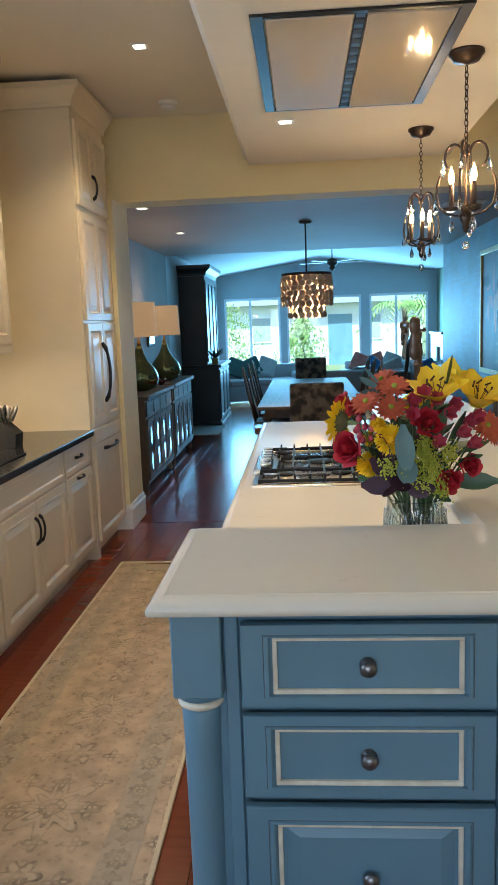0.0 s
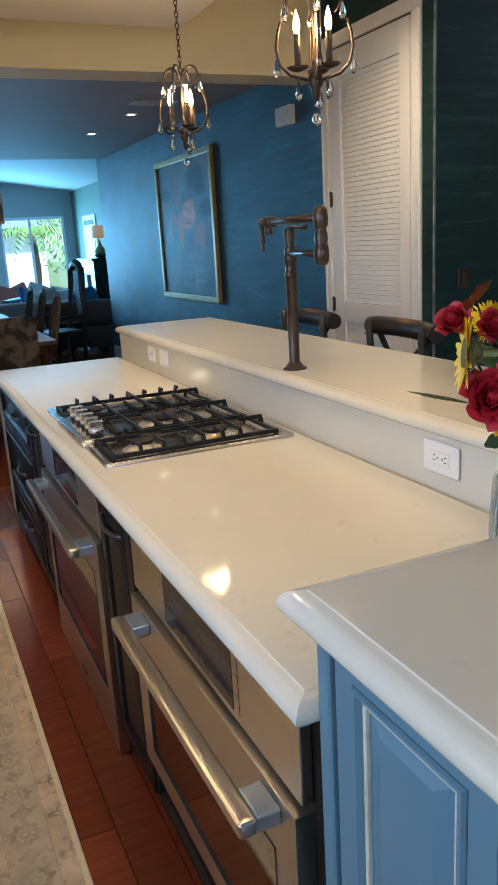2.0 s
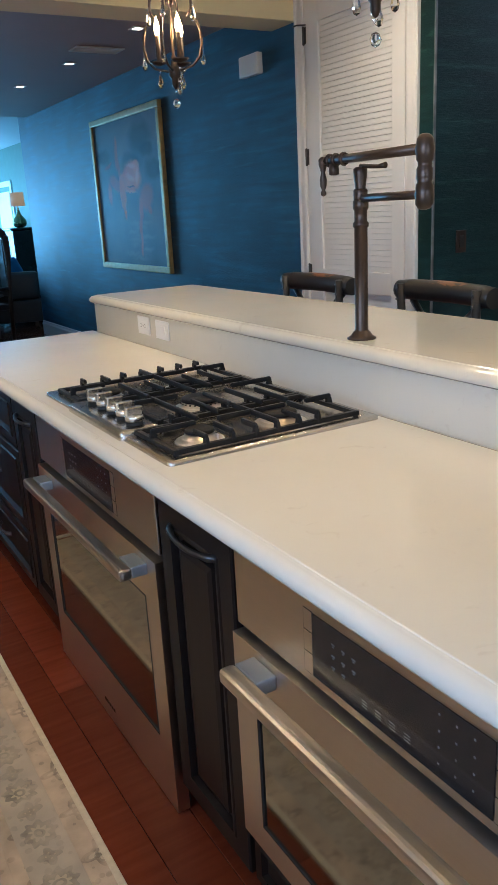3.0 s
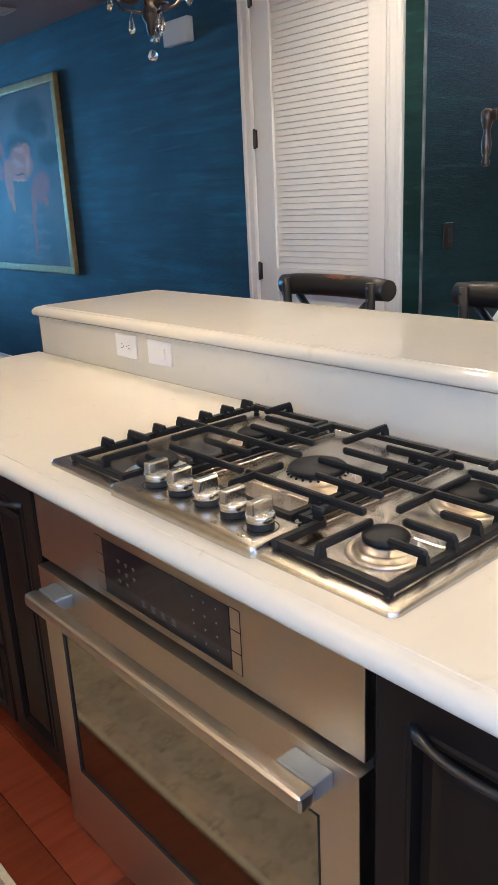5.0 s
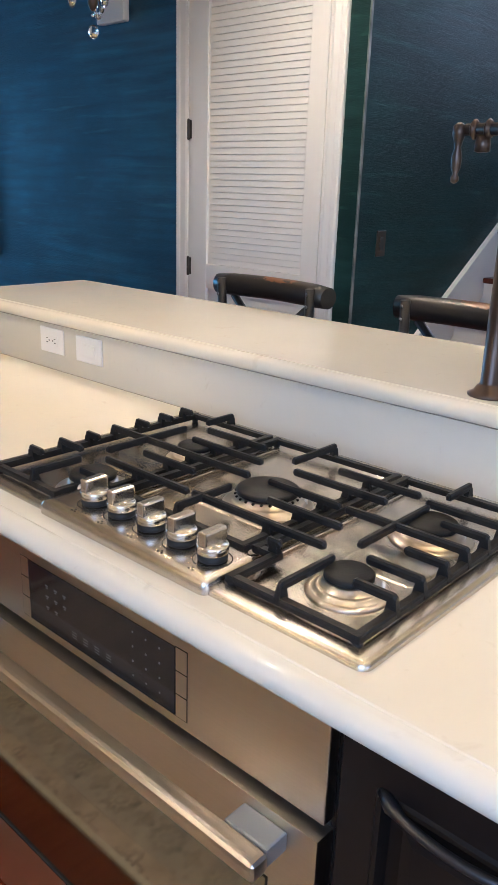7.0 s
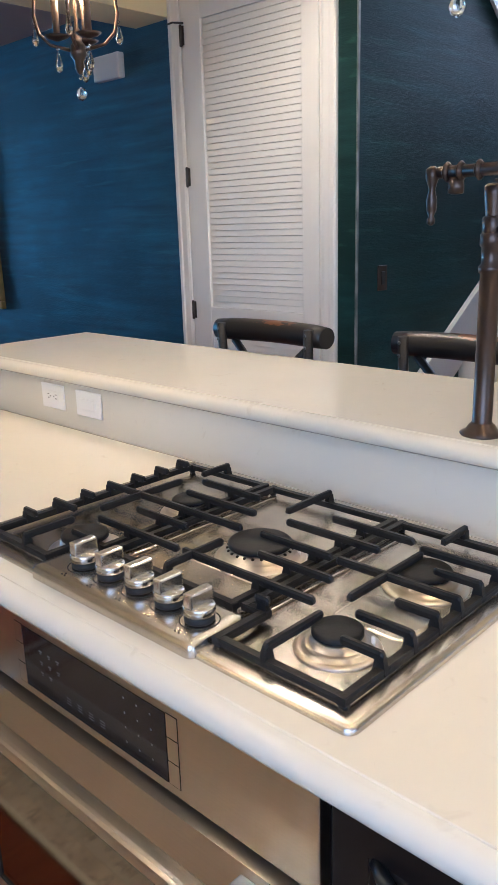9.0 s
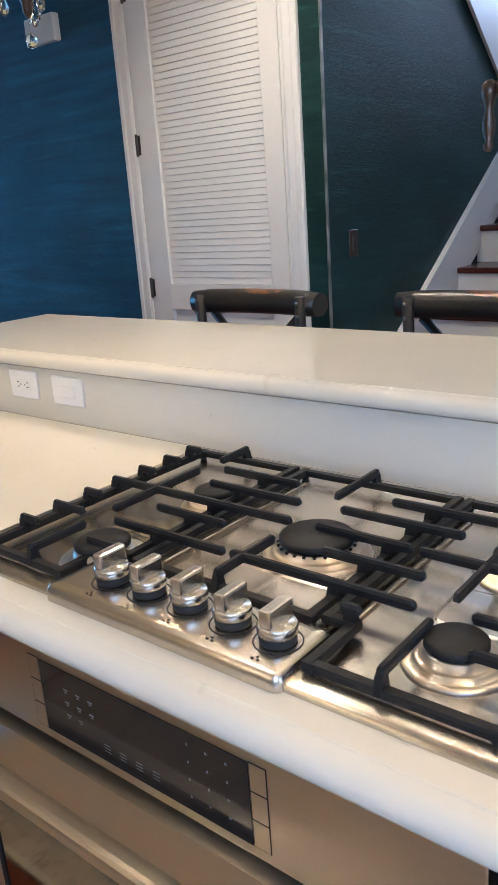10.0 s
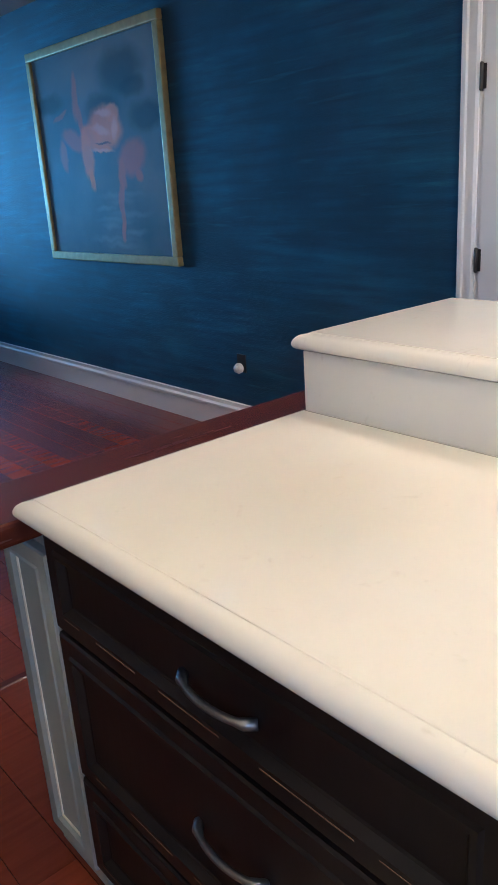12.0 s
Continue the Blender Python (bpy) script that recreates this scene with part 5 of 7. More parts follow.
def rug_material(name, ground, ground2, ink, pale, cells):
    m = mat(name, ground, 0.95, second=ground2, scale=11, amount=0.62, bump=0.35, bscale=500, detail=9)
    nt = m.node_tree
    b = nt.nodes["Principled BSDF"]
    src = b.inputs["Base Color"].links[0].from_socket
    tc = nt.nodes.new("ShaderNodeTexCoord")
    sep = nt.nodes.new("ShaderNodeSeparateXYZ")
    warp = nt.nodes.new("ShaderNodeTexNoise")
    warp.inputs["Scale"].default_value = 14
    nt.links.new(tc.outputs["Object"], warp.inputs[0])
    nt.links.new(tc.outputs["Object"], sep.inputs[0])
    wx = math_node(nt, "MULTIPLY", math_node(nt, "SUBTRACT", warp.outputs[0], 0.5), 0.03)
    x, y = math_node(nt, "ADD", sep.outputs[0], wx), math_node(nt, "ADD", sep.outputs[1], wx)
    ins, lin = None, None
    for c in cells:
        i, l = rosette(nt, x, y, *c)
        ins = i if ins is None else math_node(nt, "MAXIMUM", ins, i)
        lin = l if lin is None else math_node(nt, "MAXIMUM", lin, l)
    fade = nt.nodes.new("ShaderNodeTexNoise")
    fade.inputs["Scale"].default_value, fade.inputs["Detail"].default_value = 22, 8
    nt.links.new(tc.outputs["Object"], fade.inputs[0])
    keep = math_node(nt, "MULTIPLY", math_node(nt, "SUBTRACT", fade.outputs[0], 0.36), 2.6)
    keep = math_node(nt, "MINIMUM", math_node(nt, "MAXIMUM", keep, 0.22), 0.95)
    for mask, colour, k in ((ins, pale, 0.75), (lin, ink, 0.72)):
        mx = nt.nodes.new("ShaderNodeMix")
        mx.data_type = "RGBA"
        nt.links.new(math_node(nt, "MULTIPLY", math_node(nt, "MULTIPLY", mask, keep), k), mx.inputs[0])
        nt.links.new(src, mx.inputs[6])
        mx.inputs[7].default_value = (*colour, 1)
        src = mx.outputs[2]
    # small broken flecks
    vor = nt.nodes.new("ShaderNodeTexVoronoi")
    vor.inputs["Scale"].default_value = 34
    nt.links.new(tc.outputs["Object"], vor.inputs[0])
    fl = math_node(nt, "MULTIPLY", math_node(nt, "LESS_THAN", vor.outputs["Distance"], 0.30), keep)
    mx = nt.nodes.new("ShaderNodeMix")
    mx.data_type = "RGBA"
    nt.links.new(math_node(nt, "MULTIPLY", fl, 0.45), mx.inputs[0])
    nt.links.new(src, mx.inputs[6])
    mx.inputs[7].default_value = (*ink, 1)
    nt.links.new(mx.outputs[2], b.inputs["Base Color"])
    return m


FIELD = rug_material("rug_field", (0.56, 0.42, 0.285), (0.34, 0.265, 0.185), (0.10, 0.082, 0.062), (0.55, 0.45, 0.32), [(0.60, 0.66, 8, 0.125, 0.040, 0.3), (0.60, 0.66, 8, 0.065, 0.034, 0.3), (0.60, 0.66, 6, 0.055, 0.02, 0.3, 0.33), (0.13, 0.165, 4, 0.024, 0.012, 0.065, 0.1)])
BORDER = rug_material("rug_border", (0.34, 0.285, 0.215), (0.46, 0.37, 0.265), (0.125, 0.115, 0.095), (0.42, 0.34, 0.22), [(0.4, 0.17, 9, 0.034, 0.005, 0.2), (0.4, 0.17, 4, 0.016, 0.007, 0.2, 0.085)])
BIND = mat("rug_binding", (0.62, 0.52, 0.36), 0.9, second=(0.52, 0.43, 0.30), scale=60, bump=0.4, bscale=300)
rug = thing("runner_rug", "faded beige and grey floral wool runner lying on the floor", "rug", ((RUG_X0 + RUG_X1) / 2, (RUG_Y0 + RUG_Y1) / 2, 0.0))
w, l = (RUG_X1 - RUG_X0) / 2, (RUG_Y1 - RUG_Y0) / 2
part("field", boxed(-w + 0.215, -l + 0.215, 0.001, w - 0.215, l - 0.215, 0.0110), FIELD, rug)
bm = bmesh.new()
box(bm, -0.058, -l + 0.05, 0.001, 0.058, l - 0.05, 0.0112)
for s2 in (-1, 1):
    ob = part("border", bm.copy(), BORDER, rug, "grey border of round flowers")
    ob.location.x = s2 * (w - 0.125)
bm.free()
for s2 in (-1, 1):
    part("end_border", boxed(-w + 0.1835, s2 * (l - 0.125) - 0.058, 0.001, w - 0.1835, s2 * (l - 0.125) + 0.058, 0.0111), BORDER, rug)
    part("guard_stripe", boxed(s2 * (w - 0.199) - 0.0155, -l + 0.185, 0.001, s2 * (w - 0.199) + 0.0155, l - 0.185, 0.0116), FIELD, rug)
    part("outer_stripe", boxed(s2 * (w - 0.042) - 0.024, -l + 0.02, 0.001, s2 * (w - 0.042) + 0.024, l - 0.02, 0.0108), FIELD, rug)
    part("edge_binding", boxed(s2 * (w - 0.009) - 0.009, -l, 0.0005, s2 * (w - 0.009) + 0.009, l, 0.0125, bevel=0.003), BIND, rug, "pale cream edge binding")
    part("end_binding", boxed(-w + 0.0185, s2 * (l - 0.009) - 0.009, 0.0005, w - 0.0185, s2 * (l - 0.009) + 0.009, 0.0124, bevel=0.003), BIND, rug, "pale cream edge binding")

# ---- ceiling hood, lights, smoke alarm ----
hood = thing("ceiling_hood", "flush ceiling extractor hood with two glass panels", "extractor hood", (0, 0, 0))
X0, X1, Y0, Y1, Z = -0.03, 0.79, 3.18, 4.46, Z_SOFFIT
DARKMETAL = mat("hood_metal", (0.035, 0.036, 0.038), 0.34, 0.9, second=(0.05, 0.052, 0.055), scale=8)
bm = bmesh.new()
for a in ((X0, Y0, X0 + 0.05, Y1), (X1 - 0.05, Y0, X1, Y1), (X0 + 0.05, Y0, X1 - 0.05, Y0 + 0.03), (X0 + 0.05, Y1 - 0.03, X1 - 0.05, Y1), ((X0 + X1) / 2 - 0.02, Y0 + 0.03, (X0 + X1) / 2 + 0.02, Y1 - 0.03)):
    box(bm, a[0], a[1], Z - 0.012, a[2], a[3], Z - 0.0005, bevel=0.002)
part("frame", bm, DARKMETAL, hood)
for a, b in ((X0 + 0.058, (X0 + X1) / 2 - 0.026), ((X0 + X1) / 2 + 0.026, X1 - 0.058)):
    part("glass_panel", boxed(a, Y0 + 0.036, Z - 0.016, b, Y1 - 0.036, Z - 0.006, bevel=0.002), mat("cream_glass", (0.62, 0.55, 0.45), 0.05, second=(0.6, 0.53, 0.43)), hood, "glossy cream glass panel")
for k in range(12):
    y = Y0 + 0.08 + k * 0.1
    part("slot", boxed((X0 + X1) / 2 - 0.018, y, Z - 0.0135, (X0 + X1) / 2 + 0.018, y + 0.05, Z - 0.0122), RUBBER, hood)
CAN_GLOW = glow("lamp_lens", (1.0, 0.90, 0.72), 5)


def can(x, y, z):
    th = thing("recessed_light", "small square recessed ceiling light, lit", "light", (x, y, z), group="recessed ceiling lights")
    bm = bmesh.new()
    for a in ((-0.05, -0.05, 0.05, -0.032), (-0.05, 0.032, 0.05, 0.05), (-0.05, -0.032, -0.032, 0.032), (0.032, -0.032, 0.05, 0.032)):
        box(bm, a[0], a[1], -0.006, a[2], a[3], -0.0005)
    part("trim_ring", bm, PAINT_WHITE, th)
    part("lens", boxed(-0.0315, -0.0315, -0.003, 0.0315, 0.0315, -0.001), CAN_GLOW, th)


for x, y in CANS_SOFFIT:
    can(x, y, Z_SOFFIT)
# The added can near the louvred door gets a lit fitting as well.
for x, y in CANS_KITCHEN:
    can(x, y, Z_KITCHEN)
for x, y in CANS_DINING:
    can(x, y, Z_DINING)
th = thing("smoke_alarm", "round white smoke alarm on the ceiling", "smoke alarm", (-0.785, 5.95, Z_KITCHEN))
part("base", lathe(bmesh.new(), [(0.07, -0.001), (0.07, -0.02), (0.055, -0.03)], 24), PAINT_WHITE, th)
part("cover", lathe(bmesh.new(), [(0.05, -0.0301), (0.055, -0.045), (0.04, -0.055), (0, -0.056)], 24), PAINT_WHITE, th)
th = thing("ceiling_vent", "slatted air vent in the dining ceiling", "vent", (1.77, 8.2, Z_DINING))
bm = bmesh.new()
for a in ((-0.2, -0.1, 0.2, -0.08), (-0.2, 0.08, 0.2, 0.1), (-0.2, -0.08, -0.18, 0.08), (0.18, -0.08, 0.2, 0.08)):
    box(bm, a[0], a[1], -0.01, a[2], a[3], -0.0005)
part("frame", bm, PAINT_CEIL, th)
for k in range(7):
    part("slat", boxed(-0.179, -0.07 + k * 0.022, -0.009, 0.179, -0.06 + k * 0.022, -0.002), PAINT_CEIL, th)

# ---- crystal pendants ----
CRYSTAL = glassy("cut_crystal", (0.97, 0.98, 1.0), 0.0, 1.55)
FLAME = glow("lamp_flame", (1.0, 0.62, 0.24), 45)
CANDLE = mat("candle_sleeve", (0.10, 0.06, 0.04), 0.5, second=(0.07, 0.045, 0.03), scale=20)


def crystal_drop(bm, x, y, z, s=1.0):
    lathe(bm, [(0.0, 0), (0.007 * s, -0.007 * s), (0.0, -0.014 * s)], 6, (x, y, z))
    lathe(bm, [(0.0, -0.015 * s), (0.005 * s, -0.022 * s), (0.013 * s, -0.055 * s), (0.009 * s, -0.07 * s), (0.0, -0.076 * s)], 6, (x, y, z))
    for f in bm.faces:
        f.smooth = False


def pendant():
    th = thing("crystal_pendant", "small bronze candle pendant hung with clear crystals, lit", "pendant light", group="pendants over the bar")
    bm = bmesh.new()
    lathe(bm, [(0.075, 0), (0.076, -0.012), (0.068, -0.018), (0.055, -0.040), (0.02, -0.048), (0.008, -0.055)], 28, (0, 0, -0.0005))
    part("canopy", bm, BRONZE, th, "turned bronze ceiling canopy")
    bm = bmesh.new()
    n = 14
    for k in range(n):
        z = -0.06 - 0.0245 * k
        pts = []
        for q in range(9):
            a = 2 * math.pi * q / 8
            u, v = 0.008 * math.cos(a), 0.0165 * math.sin(a)
            pts.append((u, 0, z - 0.012 + v) if k % 2 else (0, u, z - 0.012 + v))
        tube(bm, pts, 0.0024, 5)
    part("chain", bm, BRONZE, th)
    bm = bmesh.new()
    lathe(bm, [(0.004, -0.40), (0.011, -0.405), (0.013, -0.42), (0.006, -0.44), (0.006, -0.62), (0.012, -0.63), (0.014, -0.66), (0.024, -0.672), (0.026, -0.70), (0.015, -0.715), (0.015, -0.735), (0.008, -0.75), (0.0, -0.755)], 16)
    part("stem", bm, BRONZE, th)
    drops = []
    for k in range(4):
        a = math.pi / 4 + k * math.pi / 2
        c, s2 = math.cos(a), math.sin(a)
        pts = []
        for q in range(12):
            f = q / 11
            ang = math.pi * (0.0 + 1.35 * f)
            r = 0.012 + 0.042 * (1 - math.cos(ang)) * 0.95
            z = -0.43 + 0.055 * math.sin(ang)
            pts.append((c * r, s2 * r, z))
        part("scroll_arm", tube(bmesh.new(), pts, [0.006] * 9 + [0.005, 0.004, 0.003], 6), BRONZE, th)
        drops.append((c * 0.098, s2 * 0.098, -0.432, 0.95))
        pts = [(c * r, s2 * r, z) for r, z in ((0.112, -0.50), (0.125, -0.54), (0.130, -0.585), (0.118, -0.635), (0.085, -0.668), (0.02, -0.685))]
        part("hoop_arm", tube(bmesh.new(), pts, 0.0055, 6), BRONZE, th)
        drops.append((c * 0.131, s2 * 0.131, -0.60, 0.95))
    for k in range(3):
        a = 0.5 + k * 2 * math.pi / 3
        c, s2 = math.cos(a) * 0.062, math.sin(a) * 0.062
        bm = bmesh.new()
        lathe(bm, [(0.006, -0.66), (0.030, -0.652), (0.040, -0.645), (0.034, -0.646), (0.012, -0.648)], 18, (c, s2, 0))
        dish = part("candle_dish", bm, BRONZE, th)
        part("candle", lathe(bmesh.new(), [(0.011, -0.646), (0.011, -0.545), (0.006, -0.543)], 12, (c, s2, 0)), CANDLE, dish)
        part("bulb", lathe(bmesh.new(), [(0.006, -0.543), (0.0125, -0.525), (0.010, -0.50), (0.0, -0.468)], 10, (c, s2, 0)), FLAME, dish, "lit flame-shaped bulb")
        drops.append((c * 1.0, s2 * 1.0, -0.675, 1.0))
    drops.append((0.02, 0.0, -0.70, 1.0))
    for x, y, z, s2 in drops:
        bm = bmesh.new()
        crystal_drop(bm, x, y, z, s2)
        part("crystal_drop", bm, CRYSTAL, th)
    bm = bmesh.new()
    lathe(bm, [(0.0, -0.757), (0.006, -0.765), (0.0, -0.772)], 6)
    lathe(bm, [(0.0, -0.79), (0.012, -0.795), (0.018, -0.81), (0.012, -0.825), (0, -0.832)], 8)
    part("crystal_ball", bm, CRYSTAL, th)
    return th


pd = pendant()
pd.matrix_basis = pose(0.871, 5.047, Z_SOFFIT)
copy_thing(pd, pose(0.867, 3.727, Z_SOFFIT - 0.0, 0, 0, 22))
for x, y in ((0.871, 5.047), (0.867, 3.727)):
    lamp = new("pendant_bulb", bpy.data.lights.new("pendant_bulb", "POINT"))
    lamp.data.energy, lamp.data.color, lamp.data.shadow_soft_size = 0.9, WARM, 0.03
    lamp.location = (x, y, Z_SOFFIT - 0.50)

# ---- vase and flowers ----
VX, VY = 0.425, 2.20
GREENGLASS = glassy("pressed_glass", (0.86, 0.93, 0.92), 0.03, 1.48)
vase = thing("glass_vase", "ribbed clear pressed-glass vase holding flowers", "vase", (VX, VY, COUNTER_Z))
bm = bmesh.new()
outer = [(0.060, 0.001), (0.078, 0.004), (0.084, 0.03), (0.086, 0.07), (0.083, 0.11), (0.078, 0.15), (0.074, 0.175), (0.073, 0.195)]
n = 72
ringsv = []
for r, h in outer + [(0.068, 0.195), (0.069, 0.17), (0.076, 0.11), (0.079, 0.05), (0.070, 0.015), (0.0, 0.012)]:
    ribbed = 0.0016 if 0.02 < h < 0.172 and (r, h) in outer else 0.0
    ringsv.append([bm.verts.new(((r + ribbed * (k % 2)) * math.cos(2 * math.pi * k / n), (r + ribbed * (k % 2)) * math.sin(2 * math.pi * k / n), h)) for k in range(n)])
for a, b in zip(ringsv, ringsv[1:]):
    for k in range(n):
        bm.faces.new((a[k], a[(k + 1) % n], b[(k + 1) % n], b[k]))
bm.faces.new(ringsv[0][::-1])
part("body", bm, GREENGLASS, vase)
bm = bmesh.new()
for j in range(16):
    for k in range(40):
        a = 2 * math.pi * (k + 0.5 * (j % 2)) / 40
        z = 0.025 + j * 0.0092
        r = 0.0855 - 0.11 * max(0, z - 0.08) ** 1.2
        lathe(bm, [(0.0, -0.0036), (0.0036, 0.0), (0.0, 0.0036)], 5, (r * math.cos(a), r * math.sin(a), z))
tagged(part("bead_pattern", bm, GREENGLASS, vase, "raised beads pressed into the glass"), kind="stuff")

STEM = mat("stem_green", (0.03, 0.065, 0.02), 0.5, second=(0.045, 0.085, 0.03), scale=20)
LEAF = mat("leaf_green", (0.022, 0.058, 0.026), 0.42, second=(0.040, 0.092, 0.036), scale=14)
EUCA = mat("eucalyptus_blue", (0.060, 0.125, 0.130), 0.55, second=(0.095, 0.175, 0.175), scale=18)
PURPLE = mat("purple_leaf", (0.030, 0.007, 0.022), 0.6, second=(0.048, 0.012, 0.032), scale=12)
ORANGE = mat("orange_petal", (0.40, 0.062, 0.028), 0.6, second=(0.50, 0.10, 0.045), scale=30)
ROSE = mat("rose_petal", (0.34, 0.003, 0.014), 0.6, second=(0.44, 0.008, 0.026), scale=22)
YELLOW = mat("yellow_petal", (0.88, 0.54, 0.006), 0.55, second=(0.90, 0.62, 0.02), scale=20)
LILYM = mat("lily_petal", (0.82, 0.52, 0.01), 0.42, second=(0.85, 0.58, 0.03), scale=9)
MAGENTA = mat("magenta_petal", (0.34, 0.02, 0.05), 0.5, second=(0.45, 0.06, 0.09), scale=24)
GOLDEN = mat("goldenrod", (0.50, 0.50, 0.06), 0.7, second=(0.30, 0.36, 0.04), scale=40)
SEEDHEAD = mat("seed_head", (0.10, 0.12, 0.05), 0.8, second=(0.18, 0.14, 0.05), scale=60)
LIME = mat("daisy_eye", (0.30, 0.34, 0.03), 0.7, second=(0.20, 0.28, 0.03), scale=80)
STAMEN = mat("stamen_brown", (0.06, 0.02, 0.01), 0.7)


def aim(d):
    return Vector(d).normalized().to_track_quat("Z", "Y").to_matrix().to_4x4()


def petal(bm, m, length, width, lift, cup=0.0, tip=0.15, seg=5, base=0.0):
    """One petal along local x, curved up by lift, placed by m."""
    rows = []
    for k in range(seg + 1):
        f = k / seg
        w = width * (math.sin(math.pi * (0.12 + 0.80 * f)) ** 0.8) * (1.0 if f < 0.85 else 0.75) * 0.5
        x, z = base + length * f, lift * length * (f ** 1.6)
        rows.append([bm.verts.new(m @ Vector((x, -w, z + cup * w))), bm.verts.new(m @ Vector((x, 0, z))), bm.verts.new(m @ Vector((x, w, z + cup * w)))])
    for a, b in zip(rows, rows[1:]):
        for k in range(2):
            f = bm.faces.new((a[k], a[k + 1], b[k + 1], b[k]))
            f.smooth = True


bq = thing("flower_bouquet", "mixed bouquet of lilies, roses, daisies and leaves in the vase", "flowers", (VX, VY, COUNTER_Z))
rnd = random.Random(5)


def head(at, way, build, material, name, label):
    bm = bmesh.new()
    m = Matrix.Translation(at) @ aim(way) @ Matrix.Rotation(rnd.uniform(0, 6.28), 4, "Z")
    build(bm, m)
    me = bpy.data.meshes.new(name)
    bm.to_mesh(me)
    bm.free()
    me.materials.append(material)
    ob = new(name, me)
    ob.parent = bq
    tagged(ob, label)
    return ob, m


def stem(at):
    a = Vector(at)
    foot_ = Vector((a.x * 0.12 + rnd.uniform(-0.03, 0.03), a.y * 0.12 + rnd.uniform(-0.03, 0.03), 0.02))
    neck = Vector((a.x * 0.28, a.y * 0.28, 0.19))
    bm = tube(bmesh.new(), [tuple(foot_), tuple(neck), tuple(neck.lerp(a, 0.6) + Vector((0, 0, 0.015))), tuple(a)], [0.0028, 0.0028, 0.0025, 0.002], 6)
    part("stem", bm, STEM, bq)


def daisy(at, way, r=0.046, material=None, label="orange daisy with a lime eye"):
    def build(bm, m):
        for layer, (n, ln, lift) in enumerate(((18, 1.0, 0.10), (14, 0.86, 0.28), (10, 0.6, 0.5)) if material is None else ((22, 1.0, 0.05), (20, 0.9, 0.3), (18, 0.72, 0.6), (14, 0.5, 1.0))):
            for k in range(n):
                petal(bm, m @ Matrix.Rotation(2 * math.pi * (k + 0.5 * layer) / n + rnd.uniform(-0.08, 0.08), 4, "Z") @ Matrix.Translation((0, 0, 0.002 * layer)), r * ln * rnd.uniform(0.9, 1.05), r * 0.29, lift * 0.6 + rnd.uniform(-0.06, 0.06), 0.15, base=0.004)
    ob, m = head(at, way, build, material or ORANGE, "daisy_head", label)
    bm = bmesh.new()
    lathe(bm, [(r * 0.17, 0.004), (r * 0.18, 0.008), (r * 0.12, 0.011), (0, 0.0115)], 14)
    bm.transform(m)
    part("eye", bm, LIME if material is None else SEEDHEAD if r > 0.05 else YELLOW, ob, "round flower eye")
    stem(at)


def rose(at, way, r=0.042, name="rose_head", label="deep red rose"):
    def build(bm, m):
        total = 19
        for k in range(total):
            g = k / (total - 1)
            a, rr = 2.4 * k + rnd.uniform(-0.15, 0.15), r * (0.10 + 0.74 * g ** 0.85)
            wide, tall = 1.25 - 0.62 * g, r * (1.18 - 0.42 * g)
            rows = []
            for i in range(6):
                f = i / 5
                row = []
                for j in range(7):
                    h = (j / 6 - 0.5) * 2
                    ang = a + h * wide * (0.55 + 0.45 * math.sin(math.pi * min(1, f * 0.8 + 0.1)))
                    out = rr * (0.45 + 0.75 * f ** 0.7) + r * 0.30 * g * max(0, f - 0.62) ** 1.3 * 3 - rr * 0.35 * (1 - g) * f * f
                    out += 0.0016 * math.sin(3 * h + k) * f
                    z = -0.55 * r + (tall + 0.55 * r) * f * (1 - 0.16 * h * h * f) - r * 0.30 * g * max(0, f - 0.75) * 3
                    row.append(bm.verts.new(m @ Vector((out * math.cos(ang), out * math.sin(ang), z))))
                rows.append(row)
            for p, q in zip(rows, rows[1:]):
                for j in range(6):
                    f_ = bm.faces.new((p[j], p[j + 1], q[j + 1], q[j]))
                    f_.smooth = True
    ob, m = head(at, way, build, ROSE, name, label)
    bm = lathe(bmesh.new(), [(r * 0.30, -r * 0.4), (r * 0.36, r * 0.1), (r * 0.28, r * 0.62), (r * 0.12, r * 0.95), (0.0, r * 1.02)], 14)
    bm.transform(m)
    part("heart", bm, ROSE, ob)
    stem(at)


def pompon(at, way, r=0.04):
    def build(bm, m):
        for layer, (n, ln, lift) in enumerate(((30, 1.0, 0.0), (30, 0.97, 0.18), (28, 0.90, 0.42), (26, 0.80, 0.75), (22, 0.66, 1.2), (16, 0.50, 1.9), (10, 0.38, 3.0))):
            for k in range(n):
                petal(bm, m @ Matrix.Rotation(2 * math.pi * (k + 0.5 * layer) / n + rnd.uniform(-0.07, 0.07), 4, "Z") @ Matrix.Translation((0, 0, 0.001 * layer)), r * ln * rnd.uniform(0.9, 1.04), r * 0.19, lift + rnd.uniform(-0.06, 0.06), 0.5, seg=4, base=0.002)
    ob, m = head(at, way, build, YELLOW, "chrysanthemum_head", "dense yellow button chrysanthemum")
    bm = lathe(bmesh.new(), [(r * 0.5, 0.0), (r * 0.52, r * 0.18), (r * 0.38, r * 0.42), (0.0, r * 0.52)], 16)
    bm.transform(m)
    part("heart", bm, YELLOW, ob)
    stem(at)


